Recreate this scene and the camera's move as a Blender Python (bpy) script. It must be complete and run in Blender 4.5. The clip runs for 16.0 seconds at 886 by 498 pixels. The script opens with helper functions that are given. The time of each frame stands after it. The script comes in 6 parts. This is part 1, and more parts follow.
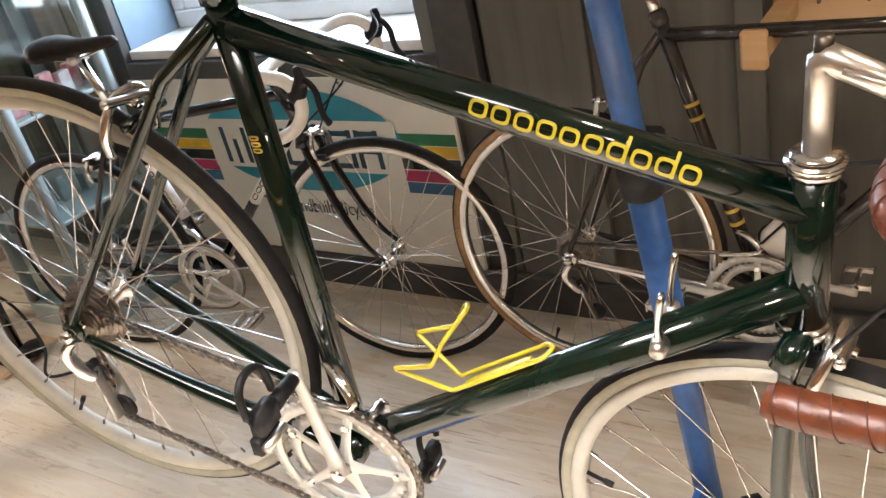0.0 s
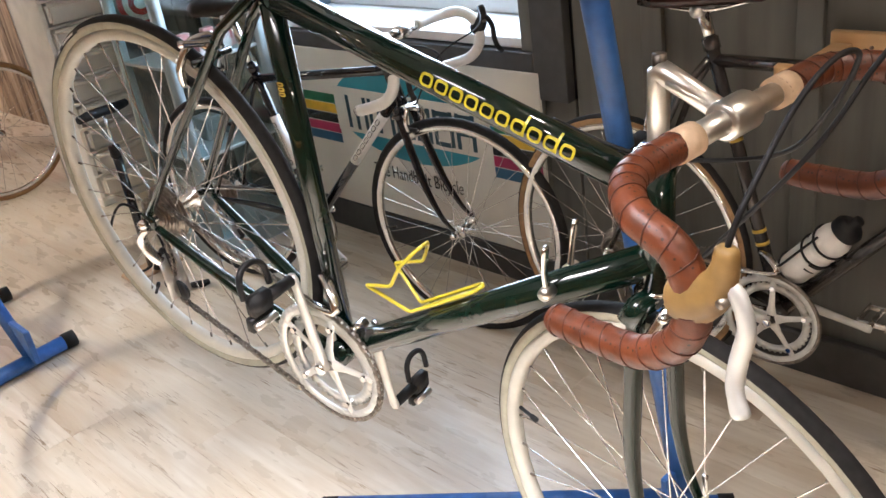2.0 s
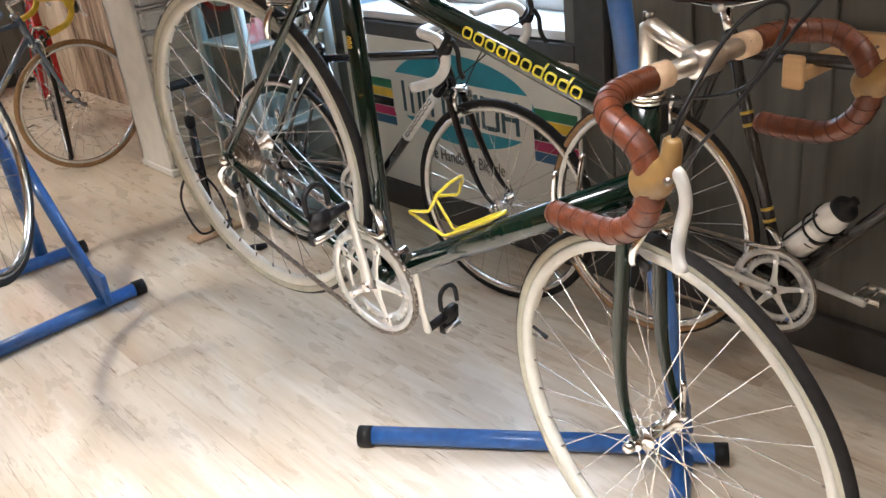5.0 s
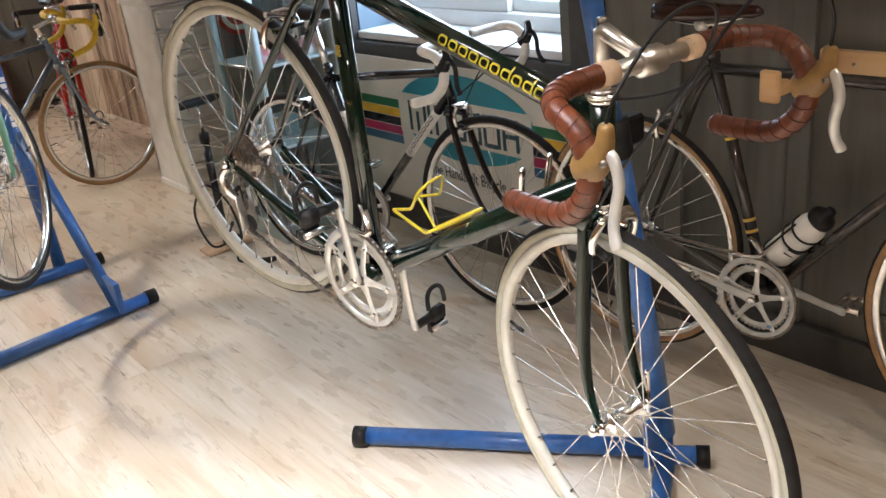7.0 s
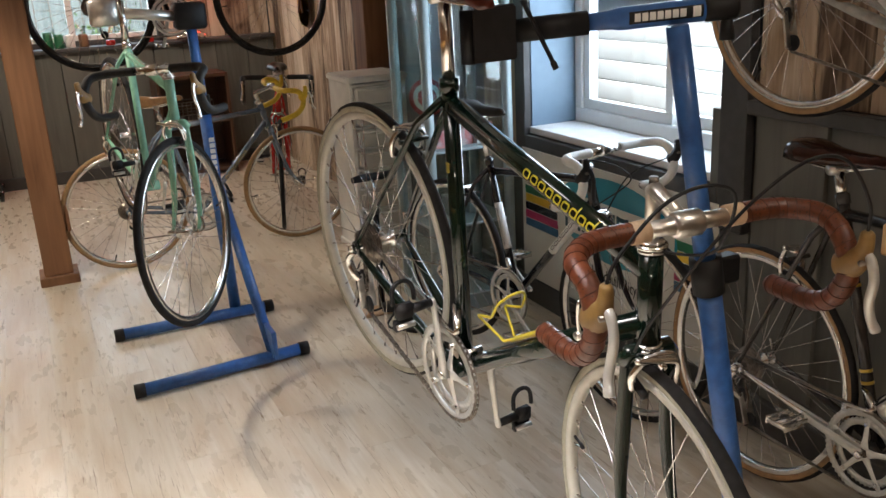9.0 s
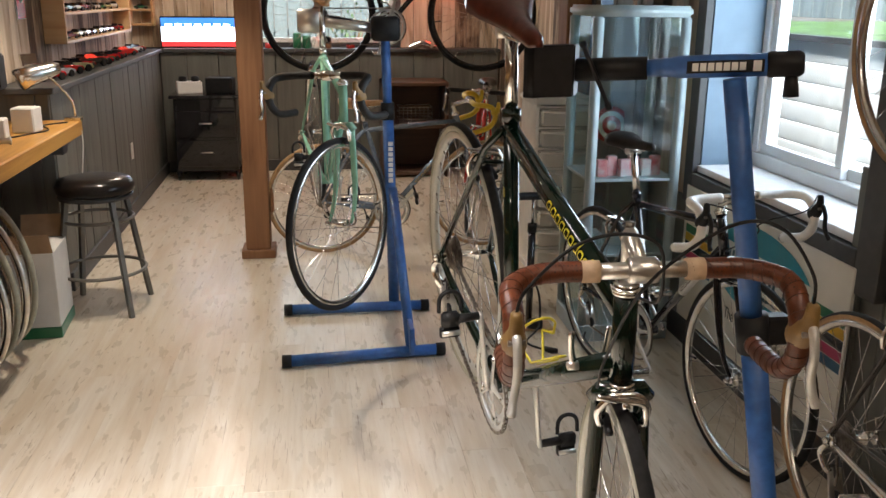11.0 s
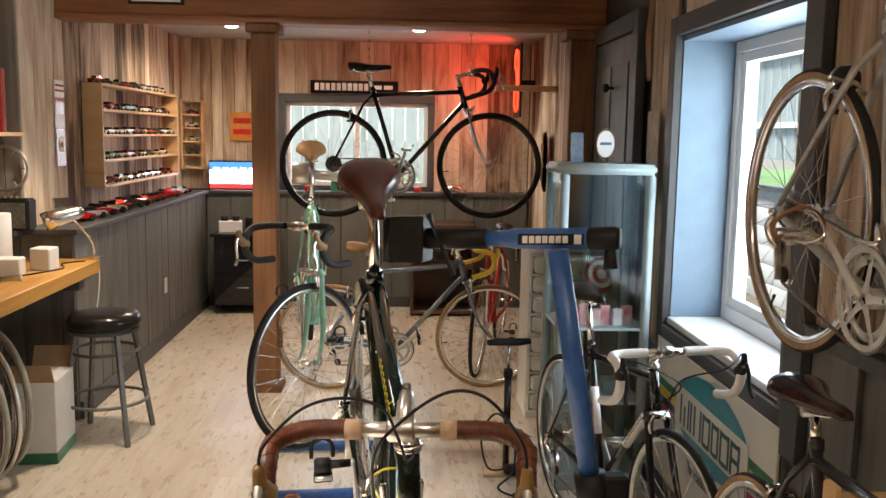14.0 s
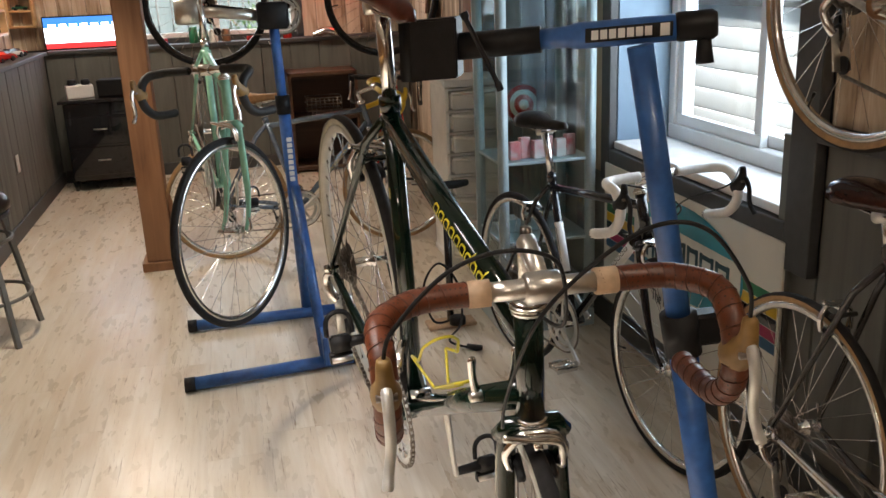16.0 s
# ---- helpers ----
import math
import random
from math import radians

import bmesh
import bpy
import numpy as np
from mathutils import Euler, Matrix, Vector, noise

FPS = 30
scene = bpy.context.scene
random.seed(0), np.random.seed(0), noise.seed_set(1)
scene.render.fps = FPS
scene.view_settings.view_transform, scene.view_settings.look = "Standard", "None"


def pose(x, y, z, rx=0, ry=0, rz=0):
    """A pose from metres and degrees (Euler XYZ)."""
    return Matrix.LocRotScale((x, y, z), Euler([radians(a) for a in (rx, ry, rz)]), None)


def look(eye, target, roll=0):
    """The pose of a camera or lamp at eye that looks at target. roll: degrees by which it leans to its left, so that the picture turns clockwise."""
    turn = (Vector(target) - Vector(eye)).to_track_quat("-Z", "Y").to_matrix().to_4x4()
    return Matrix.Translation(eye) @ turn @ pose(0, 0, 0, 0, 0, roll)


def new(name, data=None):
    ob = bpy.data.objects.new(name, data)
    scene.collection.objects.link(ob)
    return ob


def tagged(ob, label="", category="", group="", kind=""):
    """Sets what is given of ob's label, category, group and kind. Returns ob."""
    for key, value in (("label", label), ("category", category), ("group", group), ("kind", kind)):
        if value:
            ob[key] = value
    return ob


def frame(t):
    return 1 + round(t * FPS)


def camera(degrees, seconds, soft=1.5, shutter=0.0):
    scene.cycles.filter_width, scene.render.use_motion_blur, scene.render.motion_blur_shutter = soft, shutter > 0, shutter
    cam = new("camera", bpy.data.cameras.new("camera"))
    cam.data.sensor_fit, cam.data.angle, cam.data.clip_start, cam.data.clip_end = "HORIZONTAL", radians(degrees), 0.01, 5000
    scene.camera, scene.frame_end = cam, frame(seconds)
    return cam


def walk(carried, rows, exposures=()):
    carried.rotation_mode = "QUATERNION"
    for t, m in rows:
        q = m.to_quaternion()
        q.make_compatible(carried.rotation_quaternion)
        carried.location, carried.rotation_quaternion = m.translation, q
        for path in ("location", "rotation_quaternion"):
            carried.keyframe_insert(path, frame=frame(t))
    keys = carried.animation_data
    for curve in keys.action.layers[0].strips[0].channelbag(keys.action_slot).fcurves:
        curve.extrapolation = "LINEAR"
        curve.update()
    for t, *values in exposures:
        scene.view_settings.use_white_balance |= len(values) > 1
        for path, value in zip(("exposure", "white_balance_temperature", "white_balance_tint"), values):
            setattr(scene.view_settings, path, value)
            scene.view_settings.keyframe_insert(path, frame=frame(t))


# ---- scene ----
cam = camera(53.4, 16.0)
PATH = [
    (0, (-0.742, -1.081, 1.422), (0.664, -0.021, 0.475), -13.5),
    (0.5, (-0.719, -1.173, 1.415), (0.545, 0.057, 0.472), -11.2),
    (1, (-0.75, -1.229, 1.422), (0.482, 0.059, 0.515), -9.8),
    (1.5, (-0.794, -1.337, 1.43), (0.436, -0.035, 0.542), -9.3),
    (2, (-0.789, -1.42, 1.427), (0.411, -0.087, 0.541), -8.7),
    (2.5, (-0.743, -1.494, 1.41), (0.29, -0.048, 0.492), -8.5),
    (3, (-0.728, -1.519, 1.403), (0.247, -0.036, 0.482), -8.4),
    (3.5, (-0.768, -1.518, 1.382), (0.207, -0.024, 0.478), -7.9),
    (4, (-0.862, -1.551, 1.393), (0.198, -0.101, 0.513), -7.4),
    (4.5, (-0.943, -1.595, 1.395), (0.171, -0.184, 0.52), -7.0),
    (5, (-0.962, -1.631, 1.412), (0.171, -0.219, 0.563), -6.6),
    (7.5, (-0.993, -1.803, 1.385), (0.11, -0.32, 0.621), -5.9),
    (8, (-1.013, -1.86, 1.443), (0.067, -0.343, 0.714), -4.7),
    (8.5, (-0.985, -1.923, 1.477), (-0.003, -0.306, 0.829), -3.9),
    (9, (-0.854, -1.967, 1.488), (-0.068, -0.229, 0.888), -3.0),
    (9.5, (-0.766, -2.007, 1.449), (-0.073, -0.238, 0.823), -2.5),
    (10, (-0.691, -2.069, 1.475), (-0.161, -0.232, 0.886), -1.1),
    (10.2, (-0.658, -2.09, 1.486), (-0.193, -0.234, 0.905), -0.6),
    (12.3, (-0.329, -2.358, 1.573), (-0.235, -0.411, 1.128), 0.1),
    (12.5, (-0.307, -2.376, 1.589), (-0.234, -0.42, 1.178), -0.2),
    (13, (-0.211, -2.392, 1.606), (-0.128, -0.419, 1.29), -1.0),
    (13.5, (-0.109, -2.385, 1.612), (-0.002, -0.404, 1.355), -0.0),
    (14, (-0.071, -2.377, 1.601), (0.03, -0.396, 1.341), 1.0),
    (14.5, (-0.118, -2.321, 1.568), (-0.02, -0.354, 1.215), 1.6),
    (15, (-0.25, -2.224, 1.545), (-0.044, -0.296, 1.055), -0.7),
    (15.5, (-0.351, -2.129, 1.516), (0.018, -0.247, 0.946), -2.4),
    (16, (-0.388, -1.956, 1.486), (0.036, -0.092, 0.899), -2.4),
]
EXPOSURES = [(0, 2.6, 6500, 16), (1.5, 2.65, 6150, 16), (3.5, 2.34, 5950, 14), (5, 2.46, 5950, 14), (7.5, 2.25, 6150, 14), (8.5, 1.9, 6250, 14), (10, 1.67, 6400, 14), (12.5, 2.05, 6600, 14), (13.5, 2.06, 6900, 16), (14.5, 1.95, 6700, 14), (15.5, 1.77, 6500, 14), (16, 1.8, 6500, 14)]
walk(cam, [(t, look(eye, target, roll)) for t, eye, target, roll in PATH], EXPOSURES)

# ---- daylight, lamps ----
world = bpy.data.worlds.new("sky")
scene.world = world
world.use_nodes = True
wn = world.node_tree
sky = wn.nodes.new("ShaderNodeTexSky")
sky.sky_type, sky.sun_disc, sky.sun_elevation, sky.sun_rotation = "NISHITA", False, radians(57), radians(209)
wn.links.new(sky.outputs[0], wn.nodes["Background"].inputs[0])
wn.nodes["Background"].inputs[1].default_value = 0.15
sun = new("sun", bpy.data.lights.new("sun", "SUN"))
sun.data.energy, sun.data.angle, sun.data.color = 5.0, radians(10), (1, 0.97, 0.92)
sun.matrix_world = look((-2.2, -4, 7), (0, 0, 0))

# ceiling lamps: x, y, power, cone, blend, size of the light, warm or cool
WARM, COOL = (1.0, 0.875, 0.69), (1.0, 0.955, 0.90)
# two in view, two placed from shadow and floor pool, two added unseen fill
LAMPS = [(-1.37, 4.62, 18, 174, 0.55, 0.16, WARM), (0.07, 4.6, 15, 174, 0.55, 0.16, WARM), (-1.28, 2.02, 34, 98, 0.45, 0.10, WARM), (-1.05, -0.9, 215, 92, 1.0, 0.45, COOL), (0.3, -1.8, 7, 174, 0.55, 0.1, WARM), (-1.4, -3.2, 12, 174, 0.55, 0.1, WARM)]
CEIL = 2.42


# ---- materials ----
def mat(name, base, rough=0.5, metal=0.0, var=0.12, scale=18.0, bump=0.0, coat=0.0, dark=None, stretch=None, emit=0.0, island=False):
    """Paint, metal, rubber or plastic with grain at two scales."""
    m = bpy.data.materials.new(name)
    m.use_nodes = True
    t = m.node_tree
    b = t.nodes["Principled BSDF"]
    b.inputs["Roughness"].default_value, b.inputs["Metallic"].default_value = rough, metal
    b.inputs["Coat Weight"].default_value = coat
    if max(base) < 0.035:
        b.inputs["Specular IOR Level"].default_value = 0.12 if coat else 0.28
    b.inputs["Coat Roughness"].default_value = 0.03
    if coat > 0.5:
        b.inputs["Specular IOR Level"].default_value = 0.12
    tc = t.nodes.new("ShaderNodeTexCoord")
    mp = t.nodes.new("ShaderNodeMapping")
    mp.inputs["Scale"].default_value = stretch or (1, 1, 1)
    t.links.new(tc.outputs["Object"], mp.inputs[0])
    info = t.nodes.new("ShaderNodeObjectInfo")
    t.links.new(info.outputs["Random"], mp.inputs["Location"])
    n1 = t.nodes.new("ShaderNodeTexNoise")
    n1.inputs["Scale"].default_value, n1.inputs["Detail"].default_value = scale, 6
    n2 = t.nodes.new("ShaderNodeTexNoise")
    n2.inputs["Scale"].default_value, n2.inputs["Detail"].default_value = scale * 0.17, 3
    t.links.new(mp.outputs[0], n1.inputs["Vector"])
    t.links.new(mp.outputs[0], n2.inputs["Vector"])
    add = t.nodes.new("ShaderNodeMath")
    add.operation = "ADD"
    t.links.new(n1.outputs["Fac"], add.inputs[0])
    t.links.new(n2.outputs["Fac"], add.inputs[1])
    ramp = t.nodes.new("ShaderNodeValToRGB")
    lo = dark or tuple(c * (1 - 2 * var) for c in base)
    hi = tuple(min(1, c * (1 + var)) for c in base)
    ramp.color_ramp.elements[0].position, ramp.color_ramp.elements[1].position = 0.36, 0.62
    ramp.color_ramp.elements[0].color, ramp.color_ramp.elements[1].color = (*lo, 1), (*hi, 1)
    half = t.nodes.new("ShaderNodeMath")
    half.operation = "MULTIPLY"
    half.inputs[1].default_value = 0.5
    t.links.new(add.outputs[0], half.inputs[0])
    t.links.new(half.outputs[0], ramp.inputs[0])
    t.links.new(ramp.outputs[0], b.inputs["Base Color"])
    rr = t.nodes.new("ShaderNodeMapRange")
    rr.inputs["To Min"].default_value, rr.inputs["To Max"].default_value = max(0.03, rough * 0.8), min(1, rough * 1.25)
    t.links.new(n2.outputs["Fac"], rr.inputs[0])
    t.links.new(rr.outputs[0], b.inputs["Roughness"])
    if bump:
        bp = t.nodes.new("ShaderNodeBump")
        bp.inputs["Strength"].default_value, bp.inputs["Distance"].default_value = bump, 0.004
        t.links.new(n1.outputs["Fac"], bp.inputs["Height"])
        t.links.new(bp.outputs[0], b.inputs["Normal"])
    if emit:
        b.inputs["Emission Color"].default_value = (*base, 1)
        b.inputs["Emission Strength"].default_value = emit
    return m


def wood(name, colors, axis=1, rough=0.5, grain=26.0, bump=0.25, knots=0.5, tone=0.35, coat=0.0):
    """Boards: grain stretched along one axis, each board with a tone of its own. colors: dark streak, middle, light."""
    m = bpy.data.materials.new(name)
    m.use_nodes = True
    t = m.node_tree
    b = t.nodes["Principled BSDF"]
    b.inputs["Coat Weight"].default_value, b.inputs["Coat Roughness"].default_value = coat, 0.25
    tc = t.nodes.new("ShaderNodeTexCoord")
    info = t.nodes.new("ShaderNodeObjectInfo")
    jump = t.nodes.new("ShaderNodeVectorMath")
    jump.operation = "MULTIPLY_ADD"
    jump.inputs[1].default_value = (37, 53, 71)
    t.links.new(info.outputs["Random"], jump.inputs[0])
    t.links.new(tc.outputs["Object"], jump.inputs[2])
    mp = t.nodes.new("ShaderNodeMapping")
    sc = [1.0, 1.0, 1.0]
    sc[axis] = 0.06
    mp.inputs["Scale"].default_value = sc
    t.links.new(jump.outputs[0], mp.inputs[0])
    fine = t.nodes.new("ShaderNodeTexNoise")
    fine.inputs["Scale"].default_value, fine.inputs["Detail"].default_value, fine.inputs["Distortion"].default_value = grain * 2.2, 8, 0.6
    t.links.new(mp.outputs[0], fine.inputs["Vector"])
    mp2 = t.nodes.new("ShaderNodeMapping")
    sc2 = [1.0, 1.0, 1.0]
    sc2[axis] = 0.22
    mp2.inputs["Scale"].default_value = sc2
    t.links.new(jump.outputs[0], mp2.inputs[0])
    broad = t.nodes.new("ShaderNodeTexNoise")
    broad.inputs["Scale"].default_value, broad.inputs["Detail"].default_value, broad.inputs["Distortion"].default_value = grain * 0.3, 5, 1.2
    t.links.new(mp2.outputs[0], broad.inputs["Vector"])
    mix = t.nodes.new("ShaderNodeMix")
    mix.inputs[0].default_value = knots
    t.links.new(fine.outputs["Fac"], mix.inputs[2])
    t.links.new(broad.outputs["Fac"], mix.inputs[3])
    shift = t.nodes.new("ShaderNodeMapRange")
    shift.inputs["To Min"].default_value, shift.inputs["To Max"].default_value = -tone * 0.5, tone * 0.5
    t.links.new(info.outputs["Random"], shift.inputs[0])
    add = t.nodes.new("ShaderNodeMath")
    t.links.new(mix.outputs[0], add.inputs[0])
    t.links.new(shift.outputs[0], add.inputs[1])
    ramp = t.nodes.new("ShaderNodeValToRGB")
    e = ramp.color_ramp.elements
    e[0].position, e[1].position = 0.3, 0.72
    e[0].color, e[1].color = (*colors[0], 1), (*colors[2], 1)
    mid = e.new(0.46)
    mid.color = (*colors[1], 1)
    t.links.new(add.outputs[0], ramp.inputs[0])
    t.links.new(ramp.outputs[0], b.inputs["Base Color"])
    rr = t.nodes.new("ShaderNodeMapRange")
    rr.inputs["To Min"].default_value, rr.inputs["To Max"].default_value = rough * 1.25, rough * 0.8
    t.links.new(mix.outputs[0], rr.inputs[0])
    t.links.new(rr.outputs[0], b.inputs["Roughness"])
    bp = t.nodes.new("ShaderNodeBump")
    bp.inputs["Strength"].default_value, bp.inputs["Distance"].default_value = bump, 0.003
    t.links.new(fine.outputs["Fac"], bp.inputs["Height"])
    t.links.new(bp.outputs[0], b.inputs["Normal"])
    return m


def whitewash(name):
    """Limed laminate planks: pale washed base, thin short dark grain marks in clusters, faint brown stains."""
    m = bpy.data.materials.new(name)
    m.use_nodes = True
    t = m.node_tree
    b = t.nodes["Principled BSDF"]
    tc, info = t.nodes.new("ShaderNodeTexCoord"), t.nodes.new("ShaderNodeObjectInfo")
    jump = t.nodes.new("ShaderNodeVectorMath")
    jump.operation = "MULTIPLY_ADD"
    jump.inputs[1].default_value = (37, 53, 71)
    t.links.new(info.outputs["Random"], jump.inputs[0])
    t.links.new(tc.outputs["Object"], jump.inputs[2])

    def noise(scale, along, detail, bend):
        mp, n = t.nodes.new("ShaderNodeMapping"), t.nodes.new("ShaderNodeTexNoise")
        mp.inputs["Scale"].default_value = (1, along, 1)
        n.inputs["Scale"].default_value, n.inputs["Detail"].default_value, n.inputs["Distortion"].default_value = scale, detail, bend
        t.links.new(jump.outputs[0], mp.inputs[0])
        t.links.new(mp.outputs[0], n.inputs["Vector"])
        return n.outputs["Fac"]

    def ramp(src, *stops):
        r = t.nodes.new("ShaderNodeValToRGB")
        e = r.color_ramp.elements
        while len(e) < len(stops):
            e.new(0.5)
        for k, (p, c) in enumerate(stops):
            e[k].position, e[k].color = p, (*c, 1)
        t.links.new(src, r.inputs[0])
        return r.outputs[0]

    def blend(fac, a, c, mode="MIX"):
        x = t.nodes.new("ShaderNodeMix")
        x.data_type, x.blend_type = "RGBA", mode
        t.links.new(fac, x.inputs[0])
        t.links.new(a, x.inputs[6])
        if isinstance(c, tuple):
            x.inputs[7].default_value = (*c, 1)
        else:
            t.links.new(c, x.inputs[7])
        return x.outputs[2]

    def times(a, c):
        x = t.nodes.new("ShaderNodeMath")
        x.operation = "MULTIPLY"
        t.links.new(a, x.inputs[0])
        if isinstance(c, float):
            x.inputs[1].default_value = c
        else:
            t.links.new(c, x.inputs[1])
        return x.outputs[0]

    marks_src = noise(135, 0.045, 5, 1.5)
    base = ramp(noise(11, 0.16, 6, 0.8), (0.28, (0.57, 0.475, 0.36)), (0.45, (0.64, 0.565, 0.455)), (0.66, (0.72, 0.67, 0.58)))
    soft = ramp(noise(60, 0.05, 5, 0.4), (0.35, (0.4, 0.4, 0.4)), (0.62, (0, 0, 0)))
    where = ramp(noise(9, 0.30, 3, 0.5), (0.47, (0, 0, 0)), (0.62, (1, 1, 1)))
    marks = ramp(marks_src, (0.32, (1, 1, 1)), (0.405, (0, 0, 0)))
    col = blend(times(soft, 0.55), base, (0.40, 0.31, 0.21))
    col = blend(times(times(marks, where), 0.8), col, (0.24, 0.155, 0.085))
    col = blend(times(marks, 0.10), col, (0.30, 0.21, 0.13))
    tone = ramp(info.outputs["Random"], (0.0, (0.90, 0.89, 0.87)), (1.0, (1, 1, 1)))
    one = t.nodes.new("ShaderNodeValue")
    one.outputs[0].default_value = 1.0
    t.links.new(blend(one.outputs[0], col, tone, "MULTIPLY"), b.inputs["Base Color"])
    rr = t.nodes.new("ShaderNodeMapRange")
    rr.inputs["To Min"].default_value, rr.inputs["To Max"].default_value = 0.23, 0.34
    t.links.new(noise(24, 0.3, 4, 0.2), rr.inputs[0])
    t.links.new(rr.outputs[0], b.inputs["Roughness"])
    bp = t.nodes.new("ShaderNodeBump")
    bp.inputs["Strength"].default_value, bp.inputs["Distance"].default_value = 0.02, 0.001
    t.links.new(marks_src, bp.inputs["Height"])
    t.links.new(bp.outputs[0], b.inputs["Normal"])
    return m


def glass(name, tint=(0.95, 0.98, 0.97)):
    m = bpy.data.materials.new(name)
    m.use_nodes = True
    t = m.node_tree
    t.nodes.remove(t.nodes["Principled BSDF"])
    clear, shine = t.nodes.new("ShaderNodeBsdfTransparent"), t.nodes.new("ShaderNodeBsdfGlossy")
    mix = t.nodes.new("ShaderNodeMixShader")
    clear.inputs[0].default_value = (*tint, 1)
    shine.inputs["Roughness"].default_value = 0.02
    mix.inputs[0].default_value = 0.06
    t.links.new(clear.outputs[0], mix.inputs[1])
    t.links.new(shine.outputs[0], mix.inputs[2])
    t.links.new(mix.outputs[0], t.nodes["Material Output"].inputs[0])
    return m


def glow(name, color, strength):
    m = bpy.data.materials.new(name)
    m.use_nodes = True
    b = m.node_tree.nodes["Principled BSDF"]
    b.inputs["Base Color"].default_value = (*color, 1)
    b.inputs["Emission Color"].default_value, b.inputs["Emission Strength"].default_value = (*color, 1), strength
    return m


M_FLOOR = whitewash("whitewashed_plank")
M_GREY = wood("grey_painted_board", ((0.075, 0.075, 0.066), (0.115, 0.115, 0.102), (0.15, 0.15, 0.133)), 2, 0.55, 14, 0.2, 0.6, 0.12)
M_TRIM = mat("dark_grey_trim_paint", (0.06, 0.06, 0.06), 0.5, 0, 0.1, 30, 0.1)
M_BARN = wood("weathered_barn_board", ((0.085, 0.052, 0.032), (0.37, 0.265, 0.175), (0.68, 0.57, 0.44)), 2, 0.75, 22, 0.6, 0.66, 0.36)
M_GREYBARN = wood("dark_weathered_board", ((0.045, 0.036, 0.028), (0.14, 0.12, 0.095), (0.27, 0.24, 0.20)), 2, 0.8, 14, 0.5, 0.55, 0.4)
M_OLD = wood("old_brown_timber", ((0.07, 0.03, 0.014), (0.21, 0.105, 0.047), (0.29, 0.155, 0.075)), 2, 0.6, 12, 0.4, 0.5, 0.1)
M_POST = wood("red_brown_post_timber", ((0.055, 0.022, 0.010), (0.18, 0.08, 0.033), (0.27, 0.13, 0.058)), 2, 0.65, 16, 0.6, 0.55, 0.1)
M_BEAM = wood("old_brown_beam", ((0.12, 0.042, 0.018), (0.27, 0.105, 0.042), (0.36, 0.16, 0.07)), 0, 0.6, 12, 0.4, 0.5, 0.1)
M_PINE = wood("pine_wood", ((0.38, 0.20, 0.08), (0.55, 0.34, 0.16), (0.66, 0.45, 0.24)), 1, 0.45, 12, 0.15, 0.5, 0.15)
M_BENCH = wood("oiled_bench_top", ((0.36, 0.16, 0.03), (0.58, 0.30, 0.07), (0.68, 0.39, 0.11)), 1, 0.35, 12, 0.15, 0.5, 0.15)
M_CEIL = mat("ceiling_paint", (0.45, 0.40, 0.34), 0.8, 0, 0.08, 12, 0.1)
M_WHITE = mat("white_window_vinyl", (0.78, 0.78, 0.76), 0.35, 0, 0.03, 9)
M_SILL = mat("white_sill_paint", (0.72, 0.70, 0.68), 0.4, 0, 0.08, 14, 0.05)
M_JAMB = mat("slate_blue_paint", (0.17, 0.25, 0.33), 0.5, 0, 0.07, 10, 0.05)
M_BLUE = mat("blue_powder_coat", (0.035, 0.13, 0.40), 0.38, 0, 0.16, 40, 0.08, 0.2)
M_BLACK = mat("black_plastic", (0.011, 0.011, 0.012), 0.5, 0, 0.2, 50)
M_RUBBER = mat("black_tyre_rubber", (0.015, 0.014, 0.014), 0.75, 0, 0.25, 60, 0.15)
M_CREAM = mat("cream_tyre_sidewall", (0.35, 0.34, 0.265), 0.6, 0, 0.1, 60, 0.1)
M_GUM = mat("gum_tyre_sidewall", (0.34, 0.20, 0.09), 0.6, 0, 0.15, 60, 0.1)
M_ALLOY = mat("polished_alloy", (0.78, 0.77, 0.74), 0.2, 1, 0.08, 40)
M_SATIN = mat("satin_alloy", (0.68, 0.66, 0.62), 0.34, 1, 0.1, 40)
M_CHROME = mat("chrome", (0.82, 0.82, 0.82), 0.08, 1, 0.05, 30)
M_RING = mat("anodised_crank_alloy", (0.60, 0.60, 0.57), 0.34, 0.5, 0.06, 40)
M_SPOKE = mat("steel_spoke", (0.7, 0.7, 0.7), 0.22, 1, 0.05, 30)
M_STEEL = mat("dark_chain_steel", (0.23, 0.2, 0.17), 0.4, 1, 0.3, 90)
M_GREEN = mat("dark_green_metallic_paint", (0.0015, 0.011, 0.0065), 0.25, 0.0, 0.2, 160, 0, 1.0)
M_YELLOW = mat("yellow_enamel", (0.58, 0.49, 0.025), 0.3, 0, 0.06, 40, 0, 0.4)
M_TAPE = mat("brown_leather_tape", (0.115, 0.028, 0.008), 0.42, 0, 0.22, 70, 0.35)
t = M_TAPE.node_tree
dots, dot_ramp, dot_mix, tc = t.nodes.new("ShaderNodeTexVoronoi"), t.nodes.new("ShaderNodeValToRGB"), t.nodes.new("ShaderNodeMix"), t.nodes.new("ShaderNodeTexCoord")
dots.inputs["Scale"].default_value, dots.inputs["Randomness"].default_value = 165, 0.25
dot_ramp.color_ramp.elements[0].position, dot_ramp.color_ramp.elements[1].position = 0.16, 0.24
dot_mix.data_type = "RGBA"
dot_mix.inputs[6].default_value = (0.022, 0.008, 0.004, 1)
t.links.new(tc.outputs["Object"], dots.inputs["Vector"])
t.links.new(dots.outputs["Distance"], dot_ramp.inputs[0])
